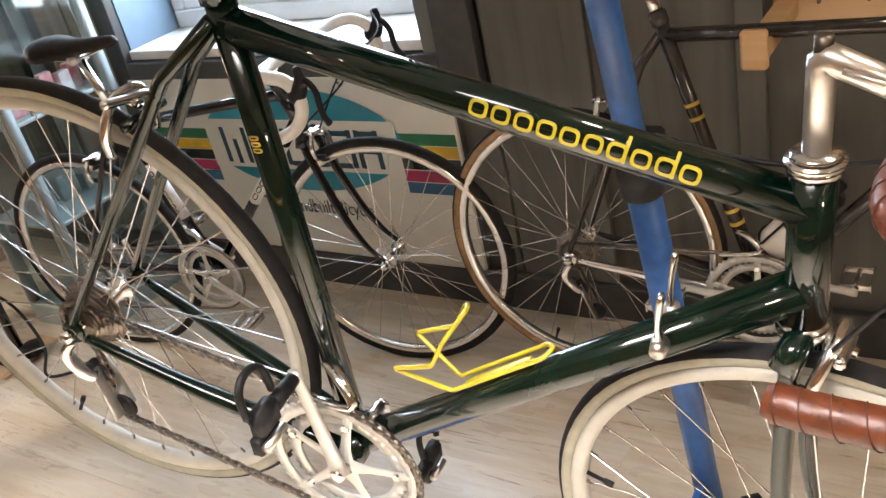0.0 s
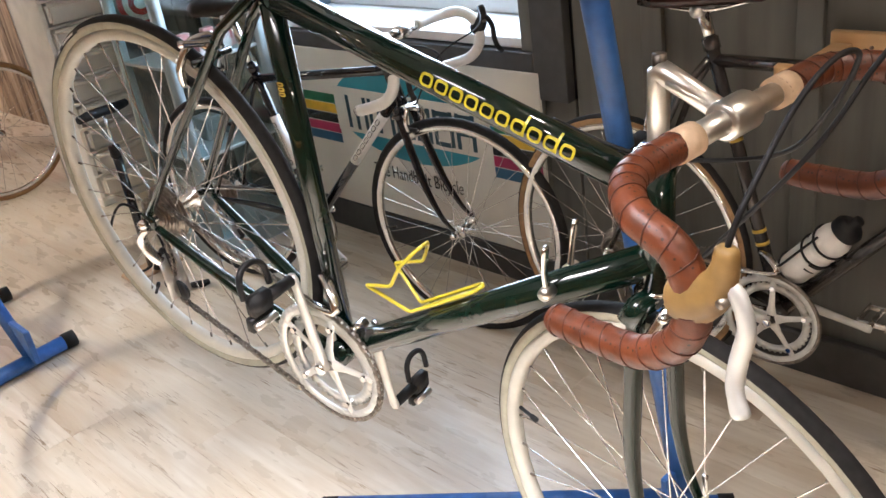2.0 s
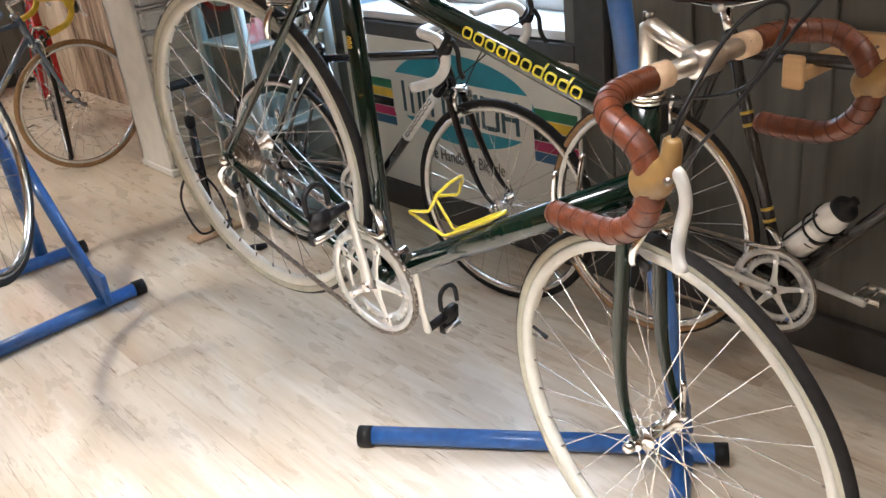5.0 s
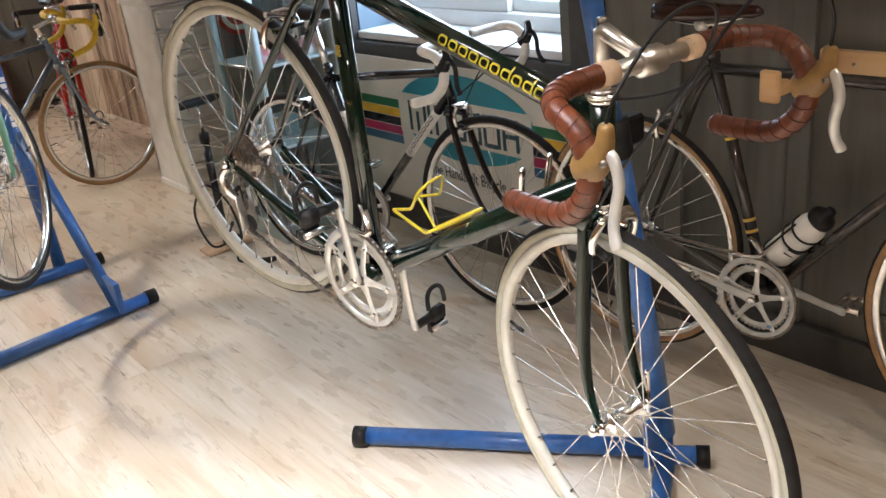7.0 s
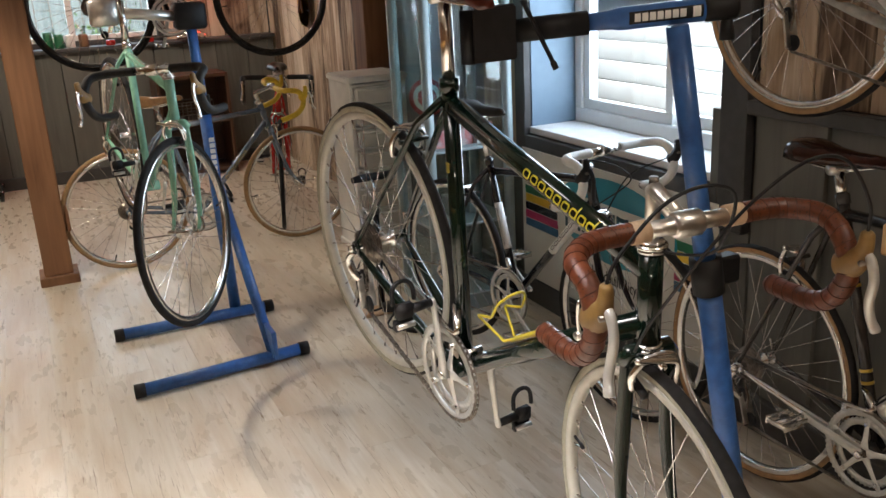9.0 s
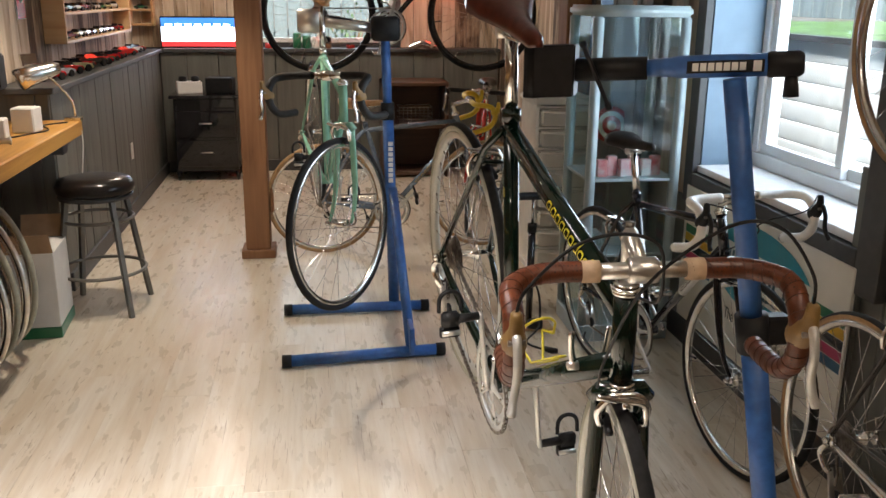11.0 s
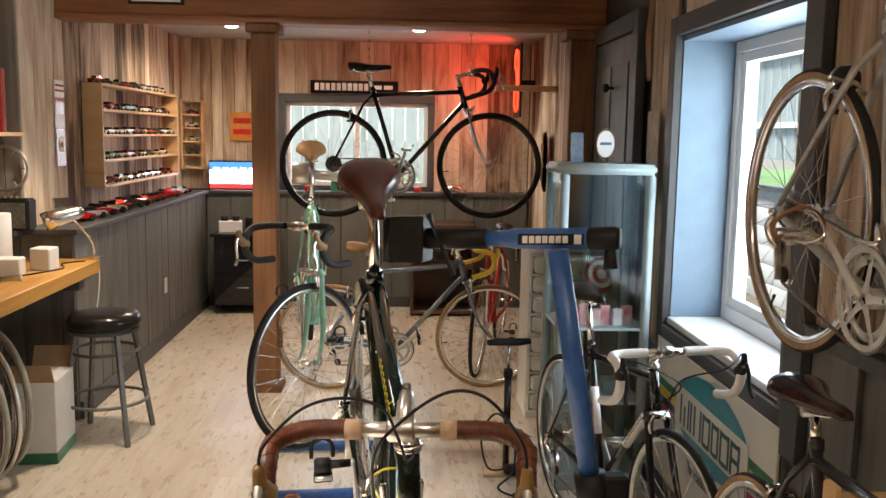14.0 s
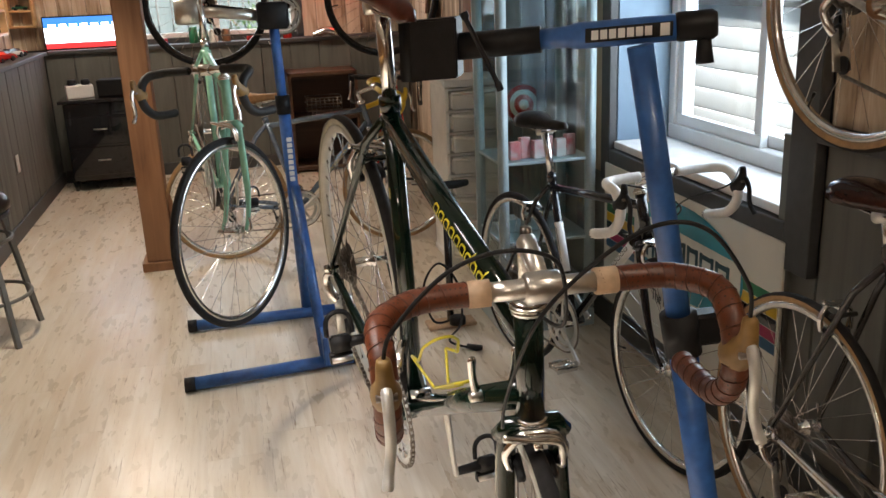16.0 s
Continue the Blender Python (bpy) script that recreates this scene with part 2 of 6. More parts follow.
t.links.new(dot_ramp.outputs[0], dot_mix.inputs[0])
base_in = t.nodes["Principled BSDF"].inputs["Base Color"]
t.links.new(base_in.links[0].from_socket, dot_mix.inputs[7])
t.links.new(dot_mix.outputs[2], base_in)
M_TAPEEDGE = mat("dark_tape_edge", (0.07, 0.018, 0.007), 0.6, 0, 0.2, 70, 0.1)
M_TAN = mat("tan_gum_rubber", (0.24, 0.14, 0.04), 0.5, 0, 0.14, 50, 0.1)
M_CLOTH = mat("cream_cloth_tape", (0.56, 0.40, 0.26), 0.7, 0, 0.1, 80, 0.2)
M_BROWNSADDLE = mat("red_brown_leather", (0.075, 0.016, 0.010), 0.3, 0, 0.2, 40, 0.08, 0.6)
M_DARKSADDLE = mat("dark_brown_leather", (0.028, 0.009, 0.006), 0.25, 0, 0.25, 40, 0.1, 0.5)
M_BLKLEATHER = mat("black_leather", (0.016, 0.013, 0.012), 0.32, 0, 0.2, 60, 0.15, 0.3)
M_HONEY = mat("honey_leather", (0.42, 0.22, 0.09), 0.45, 0, 0.15, 40, 0.1)
M_WHITETAPE = mat("white_bar_tape", (0.74, 0.73, 0.70), 0.45, 0, 0.05, 60, 0.1)
M_BLKTAPE = mat("black_bar_tape", (0.02, 0.02, 0.02), 0.55, 0, 0.2, 60, 0.2)
M_YELTAPE = mat("yellow_bar_tape", (0.70, 0.47, 0.03), 0.5, 0, 0.1, 60, 0.2)
M_BLKPAINT = mat("gloss_black_paint", (0.011, 0.011, 0.014), 0.14, 0, 0.1, 40, 0, 1.0)
M_GREYPAINT = mat("dark_brown_grey_paint", (0.045, 0.04, 0.038), 0.25, 0.2, 0.2, 40, 0, 0.8)
M_SILVERPAINT = mat("silver_paint", (0.42, 0.42, 0.40), 0.3, 0.6, 0.12, 60, 0, 0.6)
M_CELESTE = mat("celeste_green_paint", (0.22, 0.45, 0.33), 0.22, 0, 0.08, 40, 0, 0.8)
M_BLUEGREY = mat("blue_grey_metallic_paint", (0.19, 0.24, 0.31), 0.25, 0.4, 0.12, 60, 0, 0.8)
M_RED = mat("red_paint", (0.45, 0.03, 0.025), 0.25, 0, 0.1, 40, 0, 0.6)
M_GOLD = mat("gold_decal", (0.55, 0.38, 0.06), 0.35, 0.3, 0.08, 40)
M_RIM = mat("dull_cream_rim", (0.50, 0.49, 0.43), 0.4, 0, 0.08, 30)
M_WHITEP = mat("white_paint", (0.78, 0.77, 0.74), 0.35, 0, 0.04, 20)
M_CAB = mat("pale_blue_grey_enamel", (0.30, 0.37, 0.38), 0.38, 0, 0.08, 14, 0, 0.2)
M_DRAWER = mat("translucent_white_plastic", (0.80, 0.78, 0.73), 0.35, 0, 0.06, 12)
M_GLASS = glass("window_glass")
M_CABGLASS = glass("cabinet_glass", (0.90, 0.95, 0.95))


# ---- mesh helpers ----
def part(name, bm, material, parent=None, label="", smooth=True, m=None):
    me = bpy.data.meshes.new(name)
    bm.to_mesh(me)
    bm.free()
    return hung(name, me, material, parent, label, smooth, m)


def hung(name, me, material, parent=None, label="", smooth=False, m=None):
    """An object of its own on a mesh that alike pieces may share."""
    if not me.materials:
        me.materials.append(material)
        if smooth:
            me.shade_smooth()
    ob = new(name, me)
    if parent:
        ob.parent = parent
    if m is not None:
        ob.matrix_basis = m
    if label:
        ob["label"] = label
    return ob


def thing(name, m, label, category, group="", kind=""):
    ob = new(name)
    ob.empty_display_size = 0.05
    ob.matrix_basis = m
    return tagged(ob, label, category, group, kind)


def smooth_path(pts, steps=6, closed=False):
    """Catmull-Rom through the points."""
    p = [Vector(q) for q in pts]
    out, n = [], len(p)
    for i in range(n if closed else n - 1):
        if closed:
            a, b, c, d = p[(i - 1) % n], p[i], p[(i + 1) % n], p[(i + 2) % n]
        else:
            a, b, c, d = p[max(i - 1, 0)], p[i], p[i + 1], p[min(i + 2, n - 1)]
        for k in range(steps):
            u = k / steps
            out.append(0.5 * (2 * b + (c - a) * u + (2 * a - 5 * b + 4 * c - d) * u * u + (3 * b - a - 3 * c + d) * u ** 3))
    if not closed:
        out.append(p[-1])
    return out


def tube(bm, pts, r, seg=12, closed=False, caps=True, flat=1.0, up=None):
    """Sweep a round (or flattened) section along points; r may be one radius, or one per point."""
    pts = [Vector(q) for q in pts]
    n = len(pts)
    rs = r if isinstance(r, (list, tuple)) else [r] * n
    rings, side = [], None
    for i, q in enumerate(pts):
        a = pts[(i - 1) % n] if closed or i else q
        b = pts[(i + 1) % n] if closed or i < n - 1 else q
        d = (b - a).normalized()
        if side is None:
            ref = Vector(up) if up else (Vector((0, 1, 0)) if abs(d.y) < 0.9 else Vector((0, 0, 1)))
            side = (ref - d * ref.dot(d)).normalized()
        else:
            side = (side - d * side.dot(d)).normalized()
        other = d.cross(side)
        rings.append([bm.verts.new(q + rs[i] * (math.cos(2 * math.pi * k / seg) * side + flat * math.sin(2 * math.pi * k / seg) * other)) for k in range(seg)])
    for i in range(n if closed else n - 1):
        a, b = rings[i], rings[(i + 1) % n]
        for k in range(seg):
            bm.faces.new((a[k], a[(k + 1) % seg], b[(k + 1) % seg], b[k]))
    if caps and not closed:
        bm.faces.new(rings[0][::-1])
        bm.faces.new(rings[-1])
    return bm


def bent(pts, r=0.008):
    """A wire bent at each corner."""
    p = [Vector(q) for q in pts]
    out = [p[0]]
    for a, c, e in zip(p, p[1:], p[2:]):
        for w in (1.0, 0.45):
            out.append(c + (a - c).normalized() * min(r * w, (a - c).length * 0.45))
        for w in (0.45, 1.0):
            out.append(c + (e - c).normalized() * min(r * w, (e - c).length * 0.45))
    return out + [p[-1]]


def lathe(bm, prof, seg=32, axis="Y", at=(0, 0, 0), closed=False, caps=True):
    """Turn a profile of (radius, along) round an axis through at."""
    rings = []
    for r, h in prof:
        ring = []
        for k in range(seg):
            c, s = math.cos(2 * math.pi * k / seg) * r, math.sin(2 * math.pi * k / seg) * r
            v = {"Y": (c, h, s), "Z": (c, s, h), "X": (h, c, s)}[axis]
            ring.append(bm.verts.new(Vector(v) + Vector(at)))
        rings.append(ring)
    m = len(rings)
    for i in range(m if closed else m - 1):
        a, b = rings[i], rings[(i + 1) % m]
        for k in range(seg):
            bm.faces.new((a[k], b[k], b[(k + 1) % seg], a[(k + 1) % seg]))
    if caps and not closed:
        for ring, (r, _) in ((rings[0], prof[0]), (rings[-1], prof[-1])):
            if r > 0:
                bm.faces.new(ring)
    bmesh.ops.recalc_face_normals(bm, faces=bm.faces)
    return bm


def box(bm, x0, x1, y0, y1, z0, z1, bevel=0.0, seg=1):
    made = bmesh.ops.create_cube(bm, size=1, matrix=Matrix.Translation(((x0 + x1) / 2, (y0 + y1) / 2, (z0 + z1) / 2)) @ Matrix.Diagonal((x1 - x0, y1 - y0, z1 - z0, 1)))
    if bevel:
        edges = list({e for v in made["verts"] for e in v.link_edges})
        bmesh.ops.bevel(bm, geom=edges, offset=bevel, segments=seg, affect="EDGES")
    return bm


def bx(*a, **k):
    return box(bmesh.new(), *a, **k)


def tb(*a, **k):
    return tube(bmesh.new(), *a, **k)


def lt(*a, **k):
    return lathe(bmesh.new(), *a, **k)


def turn_y(deg):
    return Matrix.Rotation(radians(deg), 4, "Y")


KEPT = {}


def kept(key, make):
    """One mesh for all alike pieces."""
    if key not in KEPT:
        bm = make()
        KEPT[key] = bpy.data.meshes.new(key)
        bm.to_mesh(KEPT[key])
        bm.free()
    return KEPT[key]


def words(name, text, size, material, parent, m, depth=0.001, wide=1.0):
    """Flat lettering in the built-in font, centred, in the local x-y plane of m."""
    cu = bpy.data.curves.new(name, "FONT")
    cu.body, cu.size, cu.extrude, cu.align_x, cu.align_y = text, size, depth, "CENTER", "CENTER"
    tmp = bpy.data.objects.new(name, cu)
    scene.collection.objects.link(tmp)
    me = bpy.data.meshes.new_from_object(tmp.evaluated_get(bpy.context.evaluated_depsgraph_get()))
    bpy.data.objects.remove(tmp)
    return hung(name, me, material, parent, "", False, m @ Matrix.Diagonal((wide, 1, 1, 1)))


# ---- bicycles ----
def wheel(name, bike, at, tyre=M_RUBBER, wall=M_RUBBER, rim=M_ALLOY, steer=None, high=False, count=32, label="", valve=200):
    """Rim with tyre, hub and single spokes under a bicycle (or as a thing of its own when bike is None)."""
    seg = 72 if high else 48
    m = Matrix.Translation(at) if steer is None else steer @ Matrix.Translation(at)
    key = rim.name + str(high)
    w = hung(name, kept("rim_" + key, lambda: lathe(bmesh.new(), [(0.3165, -0.010), (0.3165, 0.010), (0.312, 0.0115), (0.303, 0.0105), (0.2985, 0.006), (0.2985, -0.006), (0.303, -0.0105), (0.312, -0.0115)], seg, closed=True)), rim, bike, label, True, m)
    tread = [(0.326 + 0.0125 * math.cos(a), 0.0125 * math.sin(a)) for a in [radians(-72 + 12 * k) for k in range(13)]]
    side = [(0.326 + 0.0122 * math.cos(a), 0.0122 * math.sin(a)) for a in [radians(60 + 20 * k) for k in range(13)]]
    hung("tyre", kept("tread_" + tyre.name + str(high), lambda: lathe(bmesh.new(), tread, seg, caps=False)), tyre, w, "", True)
    hung("sidewall", kept("wall_" + wall.name + str(high), lambda: lathe(bmesh.new(), side, seg, caps=False)), wall, w, "", True)
    hung("hub", kept("hub", lambda: lathe(bmesh.new(), [(0.006, -0.052), (0.006, -0.034), (0.021, -0.034), (0.021, -0.030), (0.011, -0.026), (0.011, 0.026), (0.021, 0.030), (0.021, 0.034), (0.006, 0.034), (0.006, 0.052)], 20)), M_ALLOY, w, "", True)
    seg_s = 6 if high else 4
    for i in range(count):
        sgn, lead = (1 if i % 2 else -1), (1 if (i // 2) % 2 else -1)
        key = f"spoke_{sgn}_{lead}_{seg_s}"

        def make(sgn=sgn, lead=lead):
            a = lead * radians(62)
            return tube(bmesh.new(), [(0.019 * math.sin(a), sgn * 0.032, 0.019 * math.cos(a)), (0, sgn * 0.001, 0.301)], 0.00105, seg_s, caps=False)

        hung("spoke", kept(key, make), M_SPOKE, w, "", True, turn_y(360 * i / count))
        if high:
            hung("nipple", kept("nipple", lambda: tube(bmesh.new(), [(0, 0, 0.289), (0, 0, 0.299)], 0.0021, 6)), M_STEEL, w, "", True, turn_y(360 * i / count))
    hung("valve", kept("valve", lambda: tube(bmesh.new(), [(0, 0, 0.3), (0, 0, 0.275), (0, 0, 0.274), (0, 0, 0.262)], [0.003, 0.003, 0.0042, 0.0042], 8)), M_BLACK, w, "", True, turn_y(valve))
    return w


def ring_with_teeth(r, teeth, thick=0.0022, wide=0.0145):
    """A chainring: toothed outer edge, open middle."""
    bm = bmesh.new()
    n = teeth * 4
    loops = []
    for rad, tooth in ((r, True), (r - wide, False)):
        for y in (-thick, thick):
            loops.append([bm.verts.new(((rad + (0.0035 if tooth and k % 4 in (1, 2) else 0)) * math.cos(2 * math.pi * k / n), y, (rad + (0.0035 if tooth and k % 4 in (1, 2) else 0)) * math.sin(2 * math.pi * k / n))) for k in range(n)])
    o0, o1, i0, i1 = loops
    for k in range(n):
        j = (k + 1) % n
        for a, b in ((o0, o1), (i1, i0), (i0, o0), (o1, i1)):
            bm.faces.new((a[k], a[j], b[j], b[k]))
    bmesh.ops.recalc_face_normals(bm, faces=bm.faces)
    return bm


def sweep_links(bm, pts, pitch=0.0127):
    """Chain links along a path in the x-z plane."""
    pts = [Vector(q) for q in pts]
    walked, nxt, flip = 0.0, 0.0, 0
    for a, b in zip(pts, pts[1:]):
        d = b - a
        while nxt <= walked + d.length:
            q = a + d.normalized() * (nxt - walked)
            turn = d.to_track_quat("X", "Z").to_matrix().to_4x4()
            w = 0.0034 if flip % 2 else 0.0024
            for s in (-1, 1):
                bmesh.ops.create_cube(bm, size=1, matrix=Matrix.Translation(q) @ turn @ Matrix.Translation((0, s * w, 0)) @ Matrix.Diagonal((0.0145, 0.0012, 0.0075, 1)))
            bmesh.ops.create_cube(bm, size=1, matrix=Matrix.Translation(q + d.normalized() * pitch / 2) @ turn @ Matrix.Diagonal((0.006, 0.0058, 0.006, 1)))
            nxt += pitch
            flip += 1
        walked += d.length
    return bm


def clipless(parent, at, side, name="pedal"):
    """Black clipless pedal hanging from its axle: axle, body and the loop at its front, which points up."""
    m = Matrix.Translation(at) @ turn_y(-102)
    p = part(name, tb([(0, 0, 0), (0, side * 0.055, 0)], [0.009, 0.011], 12), M_BLACK, parent, m=m)
    part("pedal_body", bx(-0.016, 0.018, side * 0.065 - 0.020, side * 0.065 + 0.020, -0.011, 0.009, bevel=0.004, seg=2), M_BLACK, p)
    part("pedal_loop", tb(smooth_path([(0.02, side * 0.04, 0), (0.05, side * 0.042, 0.004), (0.064, side * 0.055, 0.006), (0.064, side * 0.075, 0.006), (0.05, side * 0.088, 0.004), (0.02, side * 0.09, 0)], 4), 0.005, 8), M_BLACK, p)
    part("pedal_plate", bx(-0.045, -0.02, side * 0.065 - 0.022, side * 0.065 + 0.022, -0.003, 0.013, bevel=0.003), M_BLACK, p)
    part("pedal_spring", tb([(-0.03, side * 0.065 - 0.02, -0.008), (-0.03, side * 0.065 + 0.02, -0.008)], 0.006, 10), M_SATIN, p)


def caged(parent, at, side, name="pedal", material=M_ALLOY):
    """Quill pedal: axle, two toothed cage plates and end plates."""
    x, y, z = at
    p = part(name, tb([(x, y, z), (x, y + side * 0.09, z)], [0.008, 0.006], 10), material, parent)
    for dx in (-0.03, 0.03):
        part("cage_plate", bx(x + dx - 0.0015, x + dx + 0.0015, y + side * 0.055 - 0.04, y + side * 0.055 + 0.04, z - 0.011, z + 0.011, bevel=0.001), material, p)
    for dy in (0.018, 0.092):
        part("end_plate", bx(x - 0.03, x + 0.03, y + side * dy - 0.0015, y + side * dy + 0.0015, z - 0.007, z + 0.007, bevel=0.001), material, p)


def saddle(name, m, material, label, rails=M_CHROME, size=1.0):
    """Leather racing saddle: shaped top, two rails. Local x points to the nose, origin at the clamp."""
    s = thing(name, m, label, "saddle")
    bm = bmesh.new()
    rings = []
    prof = [(-0.125, 0.052, 0.012, -0.02), (-0.115, 0.066, 0.016, -0.028), (-0.08, 0.072, 0.018, -0.032), (-0.04, 0.056, 0.013, -0.034), (0.0, 0.036, 0.006, -0.034), (0.05, 0.024, 0.003, -0.03), (0.1, 0.019, 0.004, -0.026), (0.135, 0.015, 0.003, -0.024), (0.148, 0.007, -0.006, -0.018)]
    for x, w, h, low in prof:
        ring = []
        for k in range(17):
            a = math.pi * k / 16
            ring.append(bm.verts.new((x * size, w * math.cos(a) * size, (0.045 + low + (h - low) * math.sin(a) ** 0.6) * size)))
        rings.append(ring)
    for a, b in zip(rings, rings[1:]):
        for k in range(16):
            bm.faces.new((a[k], a[k + 1], b[k + 1], b[k]))
    for r in (rings[0], rings[-1]):
        bm.faces.new(r)
    bmesh.ops.recalc_face_normals(bm, faces=bm.faces)
    bmesh.ops.solidify(bm, geom=list(bm.faces), thickness=0.004)
    part("saddle_top", bm, material, s)
    for y in (-0.022, 0.022):
        part("rail", tb(smooth_path([(-0.10, y * 1.6, 0.036), (-0.07, y, 0.006), (0.03, y, 0.003), (0.12, y * 0.3, 0.024)], 6), 0.0035, 8), rails, s)
    part("clamp", lt([(0.014, -0.03), (0.014, 0.03)], 14), M_SATIN, s)
    return s


def bicycle(name, m, label, paint, seat=0.56, tube_r=(0.0145, 0.0155, 0.0145), head=0.14, chain_gap=0.412, base=0.99, rake=0.045, fork=None, tape=M_BLKTAPE, hoods=M_BLACK, bare=M_ALLOY,
            tyre=M_RUBBER, wall=M_RUBBER, rim=M_ALLOY, high=False, crank=40.0, pedals=clipless, chrome_stay=False, steer=0.0, rise=0.045, reach=0.10, lever=M_ALLOY, stem=M_ALLOY, post=0.11,
            post_mat=M_ALLOY, decals=None, group="", front_wheel=True, droop=0.0, ring=M_RING, lugs=None, front_tyre=None, front_wall=None, front_rim=None, bars=0.205, bar_tilt=8, axle_crown=0.375,
            seat_angle=73.2, head_angle=73.0, drop=0.07, quill=False):
    """A racing bicycle, origin at the bottom bracket, x ahead, y to its left. seat: length of the seat tube."""
    fork = fork or paint
    b = thing(name, m, label, "bicycle", group)
    rt, rd, rs = tube_r
    a_s, a_h = radians(seat_angle), radians(head_angle)
    up_s = Vector((-math.cos(a_s), 0, math.sin(a_s)))
    up_h = Vector((-math.cos(a_h), 0, math.sin(a_h)))
    ahead = Vector((math.sin(a_h), 0, math.cos(a_h)))
    R = Vector((-math.sqrt(chain_gap ** 2 - drop ** 2), 0, drop))
    F = Vector((R.x + base, 0, drop))
    axis0 = F - rake * ahead
    crown = axis0 + axle_crown * up_h
    low = crown + 0.018 * up_h
    high_pt = low + head * up_h
    top_s = seat * up_s
    tt_s, tt_h = (seat - 0.035) * up_s, high_pt - 0.035 * up_h
    dt_h = low + 0.035 * up_h
    sg = 20 if high else 12
    # frame
    frame_ob = part("seat_tube", tb([Vector((0, 0, 0)), top_s], rs, sg), paint, b)
    part("top_tube", tb([tt_s, tt_h], rt, sg), paint, b)
    part("down_tube", tb([Vector((0.0, 0, 0.0)), dt_h], rd, sg), paint, b)
    part("head_tube", tb([low, high_pt], max(0.0175, rt), sg), paint, b)
    part("bottom_bracket", lt([(0.021, -0.034), (0.021, 0.034)], 20), paint, b)
    for sgn in (-1, 1):
        stay = M_CHROME if chrome_stay and sgn < 0 else paint
        q = R + Vector((0, sgn * 0.064, 0))
        part("chain_stay", tb(smooth_path([(-0.02, sgn * 0.022, 0), (-0.2, sgn * 0.046, 0.07 * 0.45), q + Vector((0.02, 0, -0.004))], 5), [0.0125] * 6 + [0.0105, 0.0095, 0.0085, 0.0075, 0.007], 10), stay, b)
        part("seat_stay", tb([top_s - up_s * 0.03 + Vector((-0.008, sgn * rs * 0.8, 0)), top_s * 0.8 + R * 0.2 + Vector((-0.01, sgn * 0.030, 0)), q + Vector((0.002, 0, 0.016))], [0.0085, 0.0085, 0.0065], 10), paint, b)
        part("dropout", lt([(0.017, sgn * 0.062), (0.017, sgn * 0.068)], 12, at=R), M_CHROME if chrome_stay else paint, b)
    part("stay_bridge", tb([top_s * 0.56 + R * 0.44 + Vector((-0.012, -0.035, 0.05)), top_s * 0.56 + R * 0.44 + Vector((-0.012, 0.035, 0.05))], 0.006, 8), paint, b)
    part("seat_clamp", tb([top_s - up_s * 0.012, top_s + up_s * 0.014], rs + 0.0035, sg), lugs or paint, b)
    part("seat_post", tb([top_s, top_s + up_s * post], 0.0134, 16), post_mat, b)
    # fork, stem and bars turn together
    st = Matrix.Translation(low) @ Matrix.Rotation(radians(steer), 4, up_h) @ Matrix.Translation(-low)
    turned = Matrix.Rotation(radians(steer), 4, up_h)
    for sgn in (-1, 1):
        foot = F + Vector((0, sgn * 0.05, 0))
        ac = axle_crown
        pts = [crown + Vector((0, sgn * 0.034, 0)), crown - 0.36 * ac * up_h + Vector((0, sgn * 0.040, 0)), crown - 0.62 * ac * up_h + rake * 0.10 * ahead + Vector((0, sgn * 0.045, 0)), crown - 0.84 * ac * up_h + rake * 0.48 * ahead + Vector((0, sgn * 0.049, 0)), foot + Vector((-0.001, 0, 0.010))]
        rr = [0.0135 - 0.0075 * max(0, (k - 7) / 13) for k in range(21)]
        part("fork_blade", tb(smooth_path(pts, 5), rr, 12, flat=0.72), fork, b, m=st)
        part("fork_tip", lt([(0.013, sgn * 0.047), (0.013, sgn * 0.053)], 12, at=F), M_CHROME, b, m=st)
    part("fork_crown", tb([crown + Vector((0, -0.043, -0.012)), crown + Vector((0, -0.034, 0.006)), crown + Vector((0, 0.034, 0.006)), crown + Vector((0, 0.043, -0.012))], 0.0145, 12), fork, b, m=st)
    for c, flip in ((low, -1), (high_pt, 1)):
        bm = bmesh.new()
        for d0, d1, r0, r1 in ((0.0, 0.006, 0.021, 0.021), (0.007, 0.012, 0.0235, 0.0235), (0.013, 0.018, 0.020, 0.018)):
            tube(bm, [c + up_h * flip * d0, c + up_h * flip * d1], [max(rt, r0) if rt < 0.019 else rt + r0 - 0.018, max(rt, r1) if rt < 0.019 else rt + r1 - 0.018], 18)
        part("headset_cup", bm, M_ALLOY, b, m=st)
    s_top = high_pt + up_h * (0.018 + rise)
    clamp = s_top + ahead * reach * 1.0 + up_h * droop
    if quill:
        # sharp-cornered road stem: slim quill, flat-sided extension with a relief groove
        q = part("stem", tb(bent([high_pt + up_h * 0.004, s_top, clamp - ahead * 0.012], 0.012), [0.0112, 0.0118, 0.0125, 0.0125, 0.012, 0.0108], 16), stem, b, m=st)
        side = up_h.cross(ahead)
        for sgn in (-1, 1):
            part("stem_relief", tb([s_top + ahead * 0.018 + up_h * (droop * 0.2 - 0.001) + side * sgn * 0.0104, s_top.lerp(clamp, 0.72) + side * sgn * 0.0094], [0.0035, 0.0028], 8), stem, q)
    else:
        part("stem", tb(smooth_path([high_pt + up_h * 0.012, high_pt + up_h * (0.012 + rise * 0.7), s_top, s_top + ahead * 0.02 + up_h * droop * 0.2, clamp], 5), 0.0122, 14), stem, b, m=st)
    part("stem_bolt", tb([s_top - up_h * 0.01, s_top + up_h * 0.016], 0.0075, 8), M_STEEL, b, m=st)
